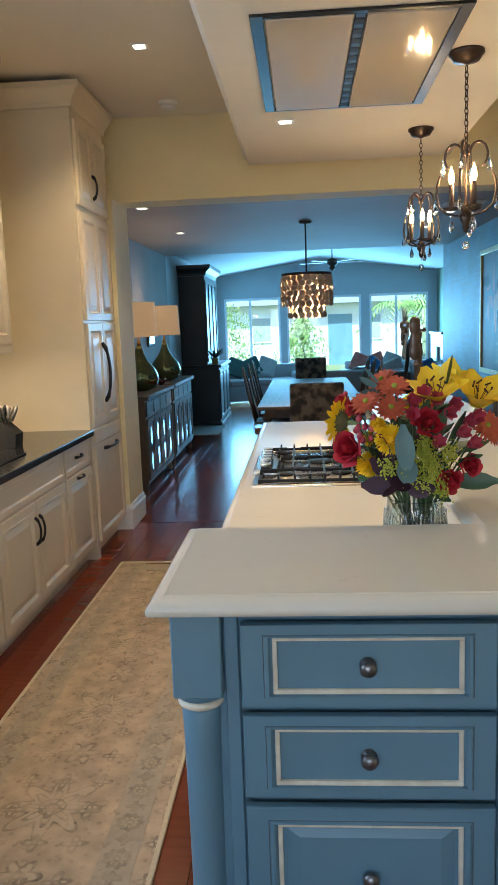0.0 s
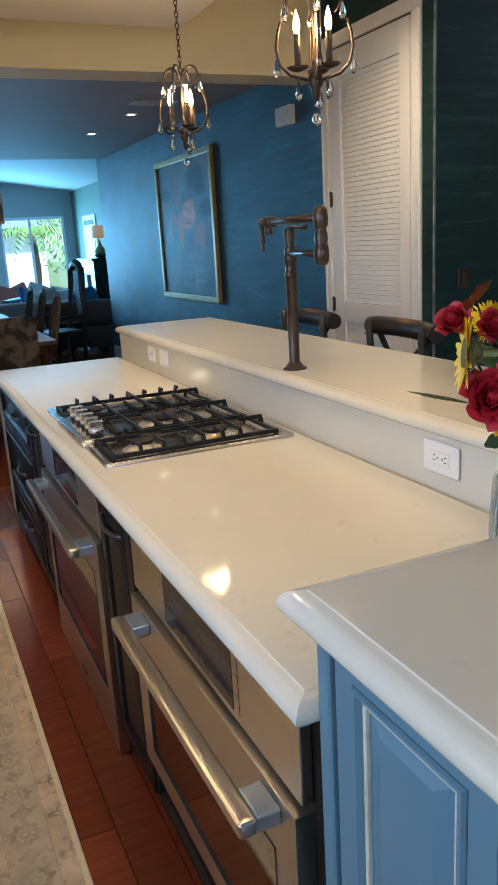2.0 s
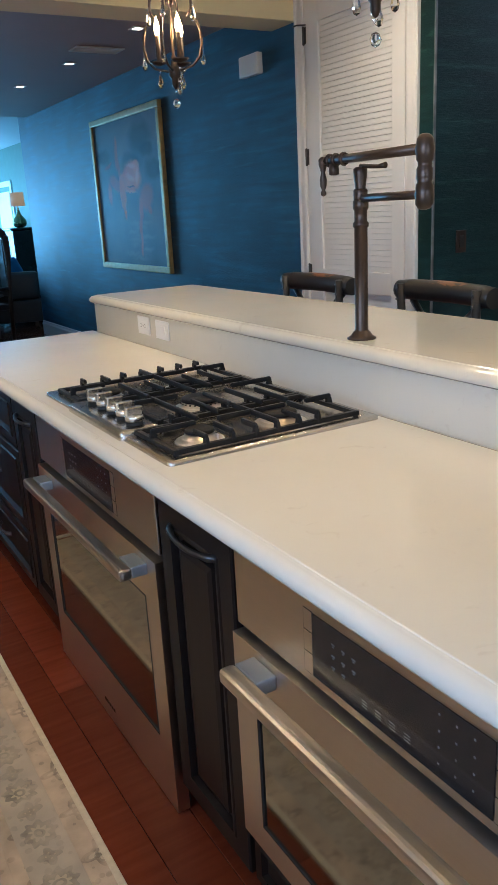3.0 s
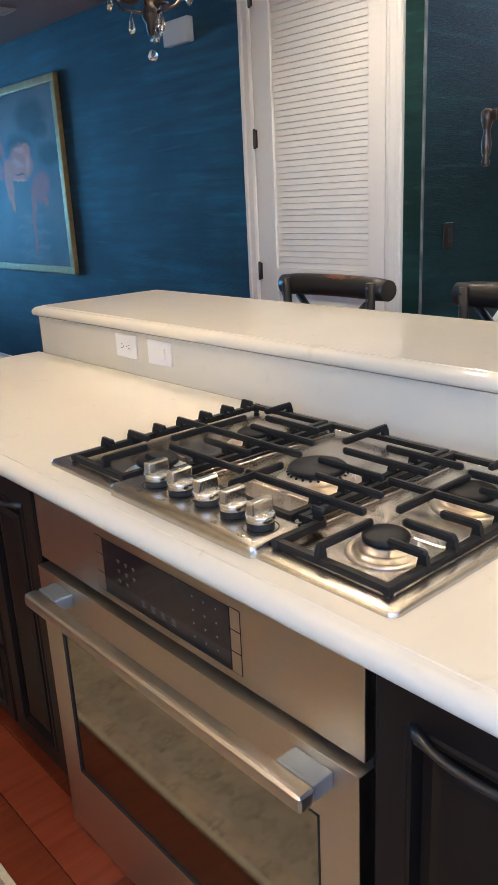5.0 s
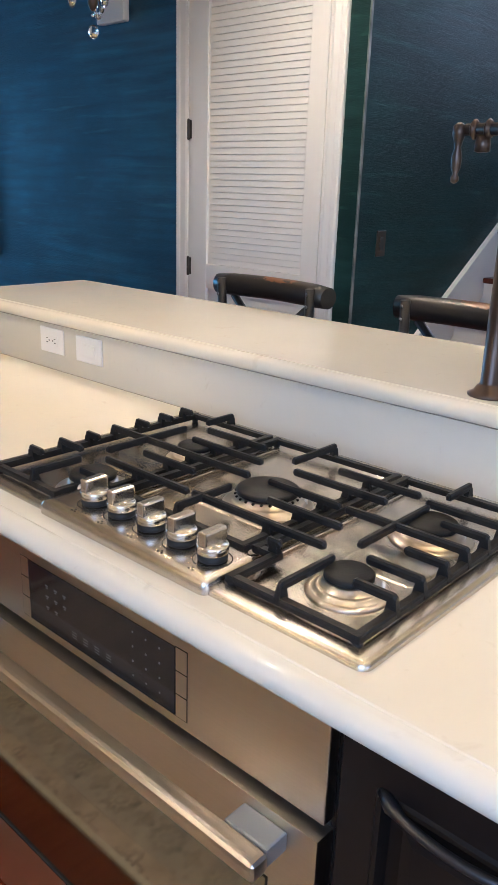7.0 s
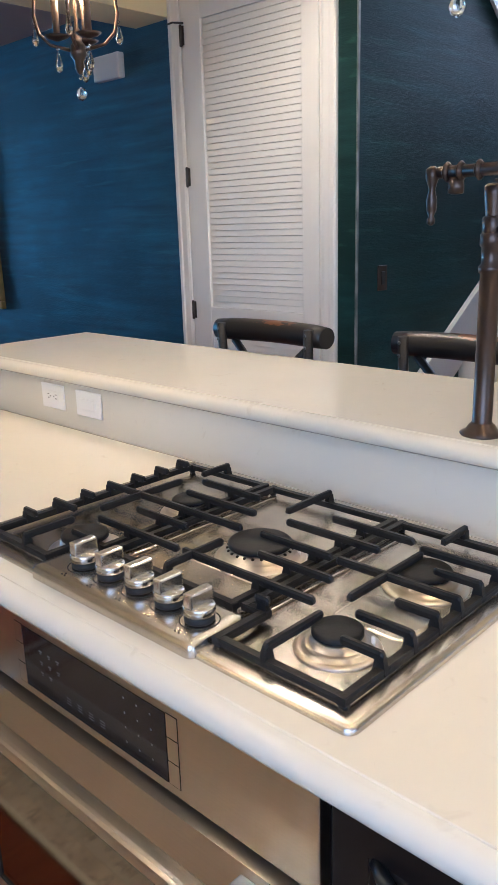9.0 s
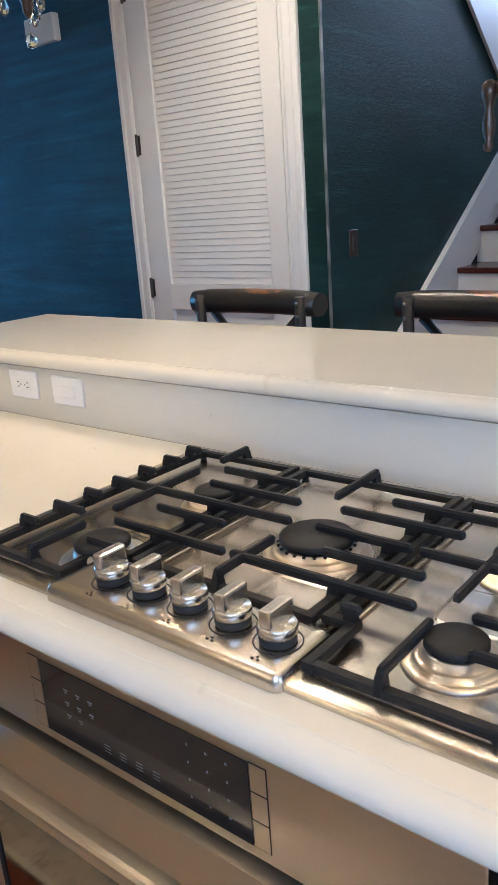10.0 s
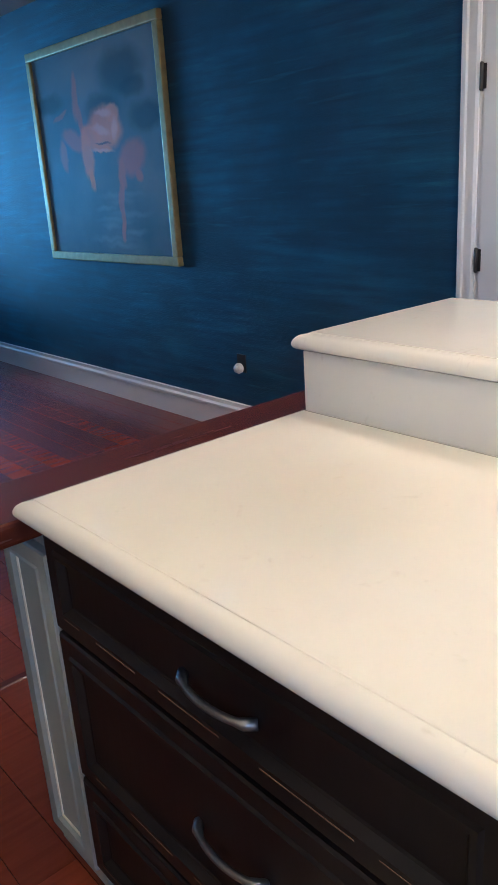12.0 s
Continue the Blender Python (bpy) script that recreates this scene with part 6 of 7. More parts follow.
def sunflower(at, way, r=0.052):
    def build(bm, m):
        for layer, (n, ln, lift) in enumerate(((20, 1.0, 0.05), (18, 0.92, 0.22))):
            for k in range(n):
                petal(bm, m @ Matrix.Rotation(2 * math.pi * (k + 0.5 * layer) / n + rnd.uniform(-0.1, 0.1), 4, "Z"), r * ln * rnd.uniform(0.85, 1.08), r * 0.30, lift + rnd.uniform(-0.12, 0.1), 0.3, base=0.012)
    ob, m = head(at, way, build, YELLOW, "sunflower_head", "yellow sunflower turned aside, green back")
    bm = bmesh.new()
    lathe(bm, [(0.005, -0.024), (0.012, -0.018), (0.024, -0.010), (0.027, -0.002), (0.022, 0.006), (0.0, 0.009)], 18)
    for k in range(26):
        petal(bm, Matrix.Rotation(2.4 * k, 4, "Z") @ Matrix.Translation((0, 0, -0.012 + 0.0004 * k)), 0.024, 0.009, 0.15 + rnd.uniform(-0.3, 0.2), 0.2, seg=3, base=0.012)
    bm.transform(m)
    part("calyx", bm, SEEDHEAD, ob, "hairy green back of the flower")
    a, d = Vector(at), Vector(way).normalized()
    q = a - d * 0.022
    part("stem", tube(bmesh.new(), [tuple(q), tuple(q - d * 0.03 + Vector((0, 0, 0.003))), tuple(q - d * 0.055 - Vector((0, 0, 0.02))), (a.x * 0.45, a.y * 0.45, 0.24), (0.01, 0.0, 0.03)], [0.0065, 0.005, 0.004, 0.003, 0.003], 8), mat("pale_stem", (0.20, 0.26, 0.10), 0.5), bq, "pale green thick stem")


def lily(at, way, r=0.10):
    def build(bm, m):
        for k in range(6):
            petal(bm, m @ Matrix.Rotation(k * math.pi / 3, 4, "Z") @ Matrix.Rotation(-0.80, 4, "Y"), r * (1.0 if k % 2 else 0.95), r * (0.66 if k % 2 else 0.52), -0.10, 0.30, seg=8)
    ob, m = head(at, way, build, LILYM, "lily_head", "large open yellow lily")
    bm = bmesh.new()
    for k in range(6):
        a = k * math.pi / 3
        q = Vector((0.022 * math.cos(a), 0.022 * math.sin(a), 0.062))
        tube(bm, [(0, 0, 0.005), tuple(q * 0.6), tuple(q)], 0.0009, 4)
        tube(bm, [tuple(q + Vector((-0.006 * math.sin(a), 0.006 * math.cos(a), -0.006))), tuple(q + Vector((0.006 * math.sin(a), -0.006 * math.cos(a), 0.006)))], 0.0024, 5)
    bm.transform(m)
    part("stamen", bm, STAMEN, ob, "dark brown stamens")
    stem(at)


def leaf(at, way, length, width, material, name, label, lift=0.1):
    def build(bm, m):
        petal(bm, m @ Matrix.Rotation(-math.pi / 2, 4, "Y"), length, width, lift, 0.25, seg=7)
    bm = bmesh.new()
    # the blade turns its broad side outwards, with a little play
    outward = Vector((at[0], at[1], 0)).normalized() if abs(at[0]) + abs(at[1]) > 0.01 else Vector((0, -1, 0))
    broad = outward.cross(Vector(way)).normalized() if outward.cross(Vector(way)).length > 1e-4 else Vector((1, 0, 0))
    turns = [aim(way) @ Matrix.Rotation(2 * math.pi * k / 24, 4, "Z") for k in range(24)]
    best = max(turns, key=lambda t_: (t_.to_3x3() @ Vector((0, 1, 0))).dot(broad))
    m = Matrix.Translation(at) @ best @ Matrix.Rotation(rnd.uniform(-0.35, 0.35), 4, "Z")
    build(bm, m)
    part(name, bm, material, bq, label)


def cluster(at, n, spread, r, material, name, label):
    bm = bmesh.new()
    for _ in range(n):
        p = Vector(at) + Vector((rnd.gauss(0, spread), rnd.gauss(0, spread), rnd.gauss(0, spread * 1.3)))
        s_ = r * rnd.uniform(0.6, 1.3)
        lathe(bm, [(0, -s_), (s_ * 0.9, -s_ * 0.2), (s_ * 0.7, s_ * 0.6), (0, s_)], 5, tuple(p))
    part(name, bm, material, bq, label)


def berry_spray(at):
    for k in range(6):
        p = Vector(at) + Vector((rnd.uniform(-0.03, 0.03), rnd.uniform(-0.025, 0.025), rnd.uniform(-0.025, 0.03)))
        part("berry", lathe(bmesh.new(), [(0, -0.009), (0.007, -0.005), (0.0085, 0.002), (0.004, 0.010), (0, 0.012)], 10, tuple(p)), MAGENTA, bq)
        part("berry_stem", tube(bmesh.new(), [tuple(p - Vector((0, 0, 0.008))), (at[0] * 0.8, at[1] * 0.8, at[2] - 0.08)], 0.0012, 4), STEM, bq)


def pointed(base, tip, width, material, name, label, lift=0.12):
    a, b = Vector(base), Vector(tip)
    leaf(tuple(a), tuple(b - a), (b - a).length, width, material, name, label, lift)


for at, way in (((-0.065, -0.114, 0.50), (-0.15, -0.62, 0.85)), ((-0.133, -0.093, 0.463), (-0.3, -0.62, 0.75)), ((-0.072, -0.105, 0.448), (-0.1, -0.72, 0.65)), ((-0.09, -0.055, 0.514), (-0.5, -0.4, 0.8)), ((0.166, -0.085, 0.396), (0.35, -0.85, 0.25)), ((0.19, -0.04, 0.375), (0.6, -0.6, 0.2)), ((-0.06, 0.11, 0.47), (-0.4, 0.6, 0.6))):
    daisy(at, way, 0.038)
rose((-0.170, -0.062, 0.340), (-0.62, -0.70, 0.28), 0.042)
rose((0.017, -0.103, 0.405), (0.1, -0.85, 0.40), 0.036)
rose((0.068, -0.091, 0.262), (0.3, -0.9, -0.1), 0.032)
for at, way in (((-0.182, 0.01, 0.449), (-0.7, -0.2, 0.6)), ((-0.150, -0.04, 0.440), (-0.4, -0.5, 0.7)), ((0.118, -0.096, 0.298), (0.4, -0.85, 0.1)), ((0.07, 0.14, 0.40), (0.2, 0.9, 0.4))):
    rose(at, way, 0.028, "carnation_head", "small red carnation")
sunflower((-0.195, -0.030, 0.408), (-0.82, 0.52, 0.10))
for at, way, r in (((-0.075, -0.108, 0.368), (-0.25, -0.9, 0.20), 0.040), ((-0.118, -0.045, 0.298), (-0.75, -0.6, -0.15), 0.036), ((-0.12, -0.06, 0.365), (-0.7, -0.6, 0.3), 0.020), ((-0.104, -0.096, 0.405), (-0.4, -0.8, 0.4), 0.020), ((0.02, 0.15, 0.42), (0, 0.9, 0.4), 0.04)):
    pompon(at, way, r)
lily((0.045, -0.070, 0.452), (-0.10, -0.42, 0.90), 0.104)
lily((0.142, -0.075, 0.440), (0.15, -0.42, 0.88), 0.108)
lily((0.10, 0.10, 0.47), (0.4, 0.6, 0.7), 0.09)
pointed((0.07, -0.065, 0.50), (0.075, -0.072, 0.575), 0.018, LEAF, "lily_bud", "closed green lily bud")
for at in ((-0.025, -0.088, 0.462), (0.038, -0.090, 0.455), (0.054, -0.105, 0.432), (0.105, -0.098, 0.406), (0.038, -0.108, 0.348), (0.114, -0.112, 0.349), (0.09, -0.10, 0.375), (0.01, -0.095, 0.47), (0.075, -0.09, 0.45), (-0.02, -0.10, 0.43), (0.125, -0.095, 0.42)):
    def build(bm, m):
        for k in range(6):
            petal(bm, m @ Matrix.Rotation(k * math.pi / 3 + 0.2, 4, "Z") @ Matrix.Rotation(-0.95, 4, "Y"), 0.040, 0.024, 0.1, 0.45)
    head(at, (at[0] * 3 + rnd.uniform(-0.3, 0.3), -0.8, rnd.uniform(0.1, 0.6)), build, MAGENTA, "alstroemeria_head", "magenta alstroemeria bloom")
    stem(at)
berry_spray((-0.140, -0.081, 0.405))
berry_spray((-0.125, -0.090, 0.385))
for at in ((0.011, -0.110, 0.352), (0.004, -0.112, 0.332), (-0.028, -0.115, 0.302), (0.031, -0.112, 0.290), (0.011, -0.115, 0.262), (0.048, -0.108, 0.240), (-0.083, -0.105, 0.303), (-0.047, -0.110, 0.310), (0.07, -0.10, 0.325), (0.02, -0.11, 0.31)):
    cluster(at, 200, 0.0115, 0.0028, GOLDEN, "goldenrod_spray", "small yellow-green goldenrod")
for base, tip, w_ in (((-0.070, -0.100, 0.285), (-0.092, -0.125, 0.392), 0.042), ((-0.065, -0.085, 0.246), (-0.146, -0.068, 0.246), 0.048), ((-0.02, -0.085, 0.255), (-0.085, -0.125, 0.262), 0.050), ((-0.06, -0.09, 0.265), (-0.125, -0.098, 0.325), 0.046), ((-0.03, -0.09, 0.235), (0.035, -0.125, 0.250), 0.048), ((-0.07, -0.07, 0.275), (-0.115, -0.05, 0.345), 0.042), ((-0.05, -0.06, 0.23), (-0.09, -0.115, 0.225), 0.045), ((-0.05, -0.09, 0.30), (-0.10, -0.11, 0.345), 0.04)):
    pointed(base, tip, w_, PURPLE, "purple_leaf", "dark purple pointed leaf")
for base, tip, w_ in (((-0.040, -0.150, 0.300), (-0.046, -0.150, 0.414), 0.050), ((-0.035, -0.132, 0.262), (-0.040, -0.140, 0.335), 0.052), ((-0.105, -0.075, 0.500), (-0.145, -0.07, 0.528), 0.022), ((-0.10, -0.075, 0.485), (-0.145, -0.08, 0.492), 0.026), ((-0.10, -0.07, 0.51), (-0.13, -0.06, 0.552), 0.018)):
    pointed(base, tip, w_, EUCA, "eucalyptus_leaf", "blue-grey eucalyptus leaf")
for base, tip, w_ in (((0.080, -0.090, 0.256), (0.195, -0.085, 0.252), 0.045), ((0.04, -0.06, 0.22), (0.080, -0.065, 0.195), 0.026), ((0.0, -0.09, 0.40), (0.015, -0.105, 0.47), 0.03), ((0.07, -0.10, 0.36), (0.10, -0.11, 0.44), 0.034), ((0.03, -0.10, 0.37), (0.06, -0.115, 0.445), 0.03), ((-0.11, -0.03, 0.265), (-0.150, -0.02, 0.25), 0.026), ((0.10, -0.08, 0.33), (0.17, -0.09, 0.365), 0.03), ((0.09, -0.09, 0.30), (0.15, -0.10, 0.33), 0.03), ((-0.1, 0.08, 0.3), (-0.17, 0.15, 0.33), 0.05), ((0.1, 0.1, 0.3), (0.18, 0.16, 0.33), 0.05), ((0.0, 0.1, 0.34), (0.0, 0.19, 0.40), 0.05)):
    pointed(base, tip, w_, LEAF, "green_leaf", "glossy dark green leaf")
for k in range(96):
    a, h_ = rnd.uniform(0, 6.28), rnd.uniform(0.23, 0.44)
    q = rnd.uniform(0.01, 0.075)
    leaf((q * math.cos(a), q * math.sin(a), h_), (math.cos(a), math.sin(a), rnd.uniform(0.2, 1.4)), rnd.uniform(0.05, 0.075), rnd.uniform(0.026, 0.04), (LEAF, LEAF, PURPLE)[k % 3], ("green_leaf", "green_leaf", "purple_leaf")[k % 3], "dark leaf deep in the bouquet")

# ---- painting ----
GILT = mat("gilt_frame", (0.56, 0.39, 0.15), 0.4, 0.5, second=(0.40, 0.27, 0.10), scale=20, bump=0.1, bscale=60)
pic = thing("framed_painting", "large gilt-framed dark painting with coral shapes on the teal wall", "painting")
py0, py1, pz0, pz1 = 8.41, 10.135, 0.905, 2.397
bm = bmesh.new()
for u0, u1, v0, v1 in ((py0, py1, pz0, pz0 + 0.06), (py0, py1, pz1 - 0.06, pz1), (py0, py0 + 0.06, pz0 + 0.06, pz1 - 0.06), (py1 - 0.06, py1, pz0 + 0.06, pz1 - 0.06)):
    box(bm, BLUE_X - 0.045, u0, v0, BLUE_X - 0.001, u1, v1, bevel=0.008, seg=2)
part("frame", bm, GILT, pic, "narrow gilt frame")
CANVAS = mat("painted_canvas", (0.066, 0.130, 0.180), 0.5, second=(0.20, 0.255, 0.285), scale=1.9, amount=0.55, bump=0.12, bscale=120, detail=8)
CANVAS.node_tree.nodes["Principled BSDF"].inputs["Specular IOR Level"].default_value = 0.25
part("canvas", boxed(BLUE_X - 0.024, py0 + 0.058, pz0 + 0.058, BLUE_X - 0.002, py1 - 0.058, pz1 - 0.058), CANVAS, pic)


def brushed(material, daubs, warp, wscale):
    """Lays soft-edged brush daubs (y, z, half width, half height, turn, softness, strength, colour) over a canvas."""
    nt = material.node_tree
    bsdf = nt.nodes["Principled BSDF"]
    colour = bsdf.inputs["Base Color"].links[0].from_socket
    place = nt.nodes.new("ShaderNodeNewGeometry").outputs["Position"]
    noise = nt.nodes.new("ShaderNodeTexNoise")
    noise.inputs["Scale"].default_value, noise.inputs["Detail"].default_value = wscale, 5
    nt.links.new(place, noise.inputs["Vector"])
    bend = nt.nodes.new("ShaderNodeVectorMath")
    bend.operation = "MULTIPLY_ADD"
    bend.inputs[1].default_value = (warp, warp, warp)
    nt.links.new(noise.outputs["Color"], bend.inputs[0])
    nt.links.new(place, bend.inputs[2])
    for y, z, ry, rz, turn, soft, strength, rgb in daubs:
        m = nt.nodes.new("ShaderNodeMapping")
        m.vector_type = "TEXTURE"
        m.inputs["Location"].default_value = (BLUE_X, y + warp / 2, z + warp / 2)
        m.inputs["Rotation"].default_value = (radians(turn), 0, 0)
        m.inputs["Scale"].default_value = (1, ry, rz)
        nt.links.new(bend.outputs[0], m.inputs["Vector"])
        d = nt.nodes.new("ShaderNodeVectorMath")
        d.operation = "LENGTH"
        nt.links.new(m.outputs[0], d.inputs[0])
        r = nt.nodes.new("ShaderNodeMapRange")
        r.interpolation_type = "SMOOTHSTEP"
        for name, value in (("From Min", 1 - soft), ("From Max", 1 + soft), ("To Min", strength), ("To Max", 0.0)):
            r.inputs[name].default_value = value
        nt.links.new(d.outputs["Value"], r.inputs["Value"])
        mix = nt.nodes.new("ShaderNodeMix")
        mix.data_type = "RGBA"
        mix.inputs[7].default_value = (*rgb, 1)
        nt.links.new(r.outputs[0], mix.inputs[0])
        nt.links.new(colour, mix.inputs[6])
        colour = mix.outputs[2]
    nt.links.new(colour, bsdf.inputs["Base Color"])


MURKY, MIST, CORAL, ROSE, PEACH, RIPPLE = (0.030, 0.062, 0.088), (0.24, 0.27, 0.29), (0.95, 0.37, 0.22), (0.62, 0.24, 0.21), (1.0, 0.56, 0.40), (0.30, 0.38, 0.41)
daubs = []
for y, z, ry, rz in ((9.35, 2.20, 0.55, 0.14), (8.62, 2.15, 0.16, 0.20), (9.30, 2.02, 0.22, 0.12)):
    daubs.append((y, z, ry, rz, 0, 0.6, 0.6, MIST))
for y, z, ry, rz in ((8.90, 2.14, 0.25, 0.13), (8.78, 2.02, 0.15, 0.06), (9.18, 1.93, 0.20, 0.09), (8.64, 1.84, 0.18, 0.09), (9.90, 2.02, 0.20, 0.07)):
    daubs.append((y, z, ry, rz, 0, 0.4, 0.75, MURKY))
for k in range(9):
    daubs.append((9.10 + 0.16 * math.sin(2.3 * k), 1.03 + 0.042 * k, 0.15 + 0.06 * math.sin(1.7 * k), 0.018, 0, 0.9, 0.38, RIPPLE))
for a in ((9.51, 2.03, 0.040, 0.15, 6), (9.47, 1.88, 0.036, 0.11, -10), (9.58, 1.75, 0.17, 0.062, 18), (9.76, 1.66, 0.055, 0.10, -12), (9.75, 1.93, 0.10, 0.018, -20), (8.85, 1.60, 0.165, 0.105, -14), (8.99, 1.50, 0.045, 0.10, 8), (9.03, 1.32, 0.030, 0.20, 4), (9.05, 1.13, 0.024, 0.07, 4), (8.79, 1.48, 0.05, 0.035, 20)):
    daubs.append((*a, 0.3, 0.85, ROSE))
for a in ((9.42, 1.64, 0.080, 0.17, -5), (9.39, 1.48, 0.034, 0.08, -4), (9.34, 1.77, 0.14, 0.08, 5), (9.14, 1.81, 0.20, 0.125, 12), (9.05, 1.89, 0.09, 0.05, 0), (9.22, 1.68, 0.13, 0.030, 4)):
    daubs.append((*a, 0.25, 0.9, CORAL))
for a in ((9.16, 1.90, 0.09, 0.020, 8), (9.20, 1.80, 0.10, 0.022, 14), (9.21, 1.665, 0.12, 0.012, 3), (9.03, 1.80, 0.03, 0.06, 10)):
    daubs.append((*a, 0.6, 0.75, PEACH))
daubs.append((9.19, 1.715, 0.09, 0.008, 2, 0.5, 0.8, MURKY))
brushed(CANVAS, daubs, 0.085, 7)

# ---- dining room ----
OAK = mat("weathered_oak", (0.16, 0.105, 0.065), 0.5, second=(0.10, 0.066, 0.042), scale=8, stretch=(4, 0.6, 4), bump=0.1)
tb = thing("dining_table", "long weathered wooden dining table", "table", (0.23, 11.65, LOW))
part("tabletop", boxed(-0.66, -2.35, 0.715, 0.66, 2.35, 0.76, bevel=0.006), OAK, tb)
part("apron", boxed(-0.58, -2.22, 0.61, 0.58, 2.22, 0.714), OAK, tb)
for x in (-0.55, 0.55):
    for y in (-2.17, 2.17):
        part("leg", lathe(bmesh.new(), [(0.05, 0), (0.045, 0.1), (0.06, 0.14), (0.04, 0.2), (0.055, 0.45), (0.045, 0.55), (0.06, 0.6), (0.06, 0.61)], 12, (x, y, 0)), OAK, tb)
DAMASK = mat("brown_damask", (0.030, 0.024, 0.020), 0.7, second=(0.20, 0.155, 0.115), scale=8, amount=0.9, bump=0.1, bscale=200)


def damask_chair():
    th = thing("upholstered_chair", "dark damask upholstered dining chair with square back", "chair", group="upholstered dining chairs")
    part("seat", boxed(-0.28, -0.26, 0.40, 0.28, 0.30, 0.52, bevel=0.03, seg=3), DAMASK, th)
    part("backrest", boxed(-0.29, -0.36, 0.40, 0.29, -0.262, 1.10, bevel=0.035, seg=3), DAMASK, th)
    for x in (-0.24, 0.24):
        for y in (-0.3, 0.24):
            part("leg", boxed(x - 0.022, y - 0.022, 0, x + 0.022, y + 0.022, 0.40, bevel=0.004), OAK, th)
    return th


c1 = damask_chair()
c1.matrix_basis = pose(0.27, 8.72, LOW)
copy_thing(c1, pose(0.27, 14.35, LOW, 0, 0, 180))


def spindle_chair():
    th = thing("windsor_chair", "brown wooden dining chair with curved slatted back", "chair", group="wooden dining chairs")
    part("seat", boxed(-0.23, -0.22, 0.43, 0.23, 0.23, 0.47, bevel=0.015, seg=2), OAK, th)
    pts = [(-0.21, -0.20, 0.47), (-0.23, -0.27, 0.78), (-0.16, -0.34, 1.10), (0, -0.36, 1.18), (0.16, -0.34, 1.10), (0.23, -0.27, 0.78), (0.21, -0.20, 0.47)]
    part("back_bow", tube(bmesh.new(), pts, 0.016, 8), OAK, th)
    for k in range(5):
        x = -0.12 + 0.06 * k
        part("spindle", tube(bmesh.new(), [(x, -0.20, 0.47), (x * 1.05, -0.28, 0.78), (x, -0.35, 1.16 - abs(x) * 0.40)], 0.008, 6), OAK, th)
    for x in (-0.19, 0.19):
        for y in (-0.18, 0.19):
            part("leg", tube(bmesh.new(), [(x * 0.85, y * 0.85, 0.43), (x * 1.1, y * 1.15, 0)], [0.018, 0.013], 8), OAK, th)
    return th


c2 = spindle_chair()
c2.matrix_basis = pose(-0.31, 10.4, LOW, 0, 0, -90)
for y in (11.35, 12.3):
    copy_thing(c2, pose(-0.31, y, LOW, 0, 0, -90))
for y in (10.4, 11.35, 12.3):
    copy_thing(c2, pose(0.80, y, LOW, 0, 0, 90))
th = thing("table_centrepiece", "stacked metal rings centrepiece on the dining table", "centrepiece", (0.28, 11.0, LOW + 0.76))
for k in range(4):
    part("ring", lathe(bmesh.new(), [(0.13, 0.03 * k), (0.16, 0.03 * k + 0.005), (0.16, 0.03 * k + 0.015), (0.13, 0.03 * k + 0.02)], 24), PEWTER, th)
# sideboards with mirrored doors
WASH = mat("grey_washed_wood", (0.15, 0.115, 0.085), 0.55, second=(0.08, 0.07, 0.062), scale=7, stretch=(4, 0.6, 4), bump=0.12)
MIRROR = mat("aged_mirror", (0.75, 0.8, 0.82), 0.08, 1.0, second=(0.65, 0.7, 0.72), scale=6)


def sideboard():
    th = thing("sideboard", "grey-washed wooden sideboard with mirrored fretwork doors", "sideboard", group="sideboards")
    part("top", boxed(-0.02, 0.0, 1.0, 0.52, 1.62, 1.045, bevel=0.008), WASH, th)
    part("body", boxed(0.0, 0.03, 0.12, 0.47, 1.59, 0.999), WASH, th)
    for y in (0.05, 1.50):
        for x in (0.03, 0.40):
            part("foot", lathe(bmesh.new(), [(0.02, 0), (0.035, 0.03), (0.025, 0.08), (0.04, 0.12)], 10, (x + 0.03, y + 0.03, 0)), WASH, th)
    for k in range(4):
        y0 = 0.06 + k * 0.375
        d = part("door", rings(bmesh.new(), "east", 0.4705, y0, 0.16, y0 + 0.36, 0.80, [(0, 0), (0, 0.018), (0.05, 0.018), (0.055, 0.006), (0.06, 0.006)]), WASH, th)
        for v0, v1 in ((0.23, 0.45), (0.50, 0.72)):
            bm = bmesh.new()
            rim = []
            for q in range(16):
                a = 2 * math.pi * q / 16
                rim.append((y0 + 0.18 + 0.045 * math.cos(a), (v0 + v1) / 2 + 0.095 * math.sin(a)))
            a_ = [bm.verts.new((0.483, u, v)) for u, v in rim]
            b_ = [bm.verts.new((0.4772, u, v)) for u, v in rim]
            bm.faces.new(a_), bm.faces.new(b_[::-1])
            for q in range(16):
                bm.faces.new((a_[q], b_[q], b_[(q + 1) % 16], a_[(q + 1) % 16]))
            part("mirror", bm, MIRROR, d, "oval mirror inset")
        part("drawer", rings(bmesh.new(), "east", 0.4705, y0, 0.83, y0 + 0.36, 0.98, FLAT_FRONT), WASH, th)
    return th


sb = sideboard()
sb.matrix_basis = pose(-1.98, 7.95, LOW)
copy_thing(sb, pose(-1.98, 9.65, LOW))
LAMPGLASS = mat("sea_green_glass", (0.20, 0.27, 0.15), 0.12, 0.75, second=(0.34, 0.38, 0.20), scale=5)
LINEN = mat("linen_shade", (0.62, 0.50, 0.36), 0.8, second=(0.56, 0.45, 0.32), scale=80)
LINEN.node_tree.nodes["Principled BSDF"].inputs["Emission Color"].default_value = (1.0, 0.62, 0.30, 1)
LINEN.node_tree.nodes["Principled BSDF"].inputs["Emission Strength"].default_value = 0.10


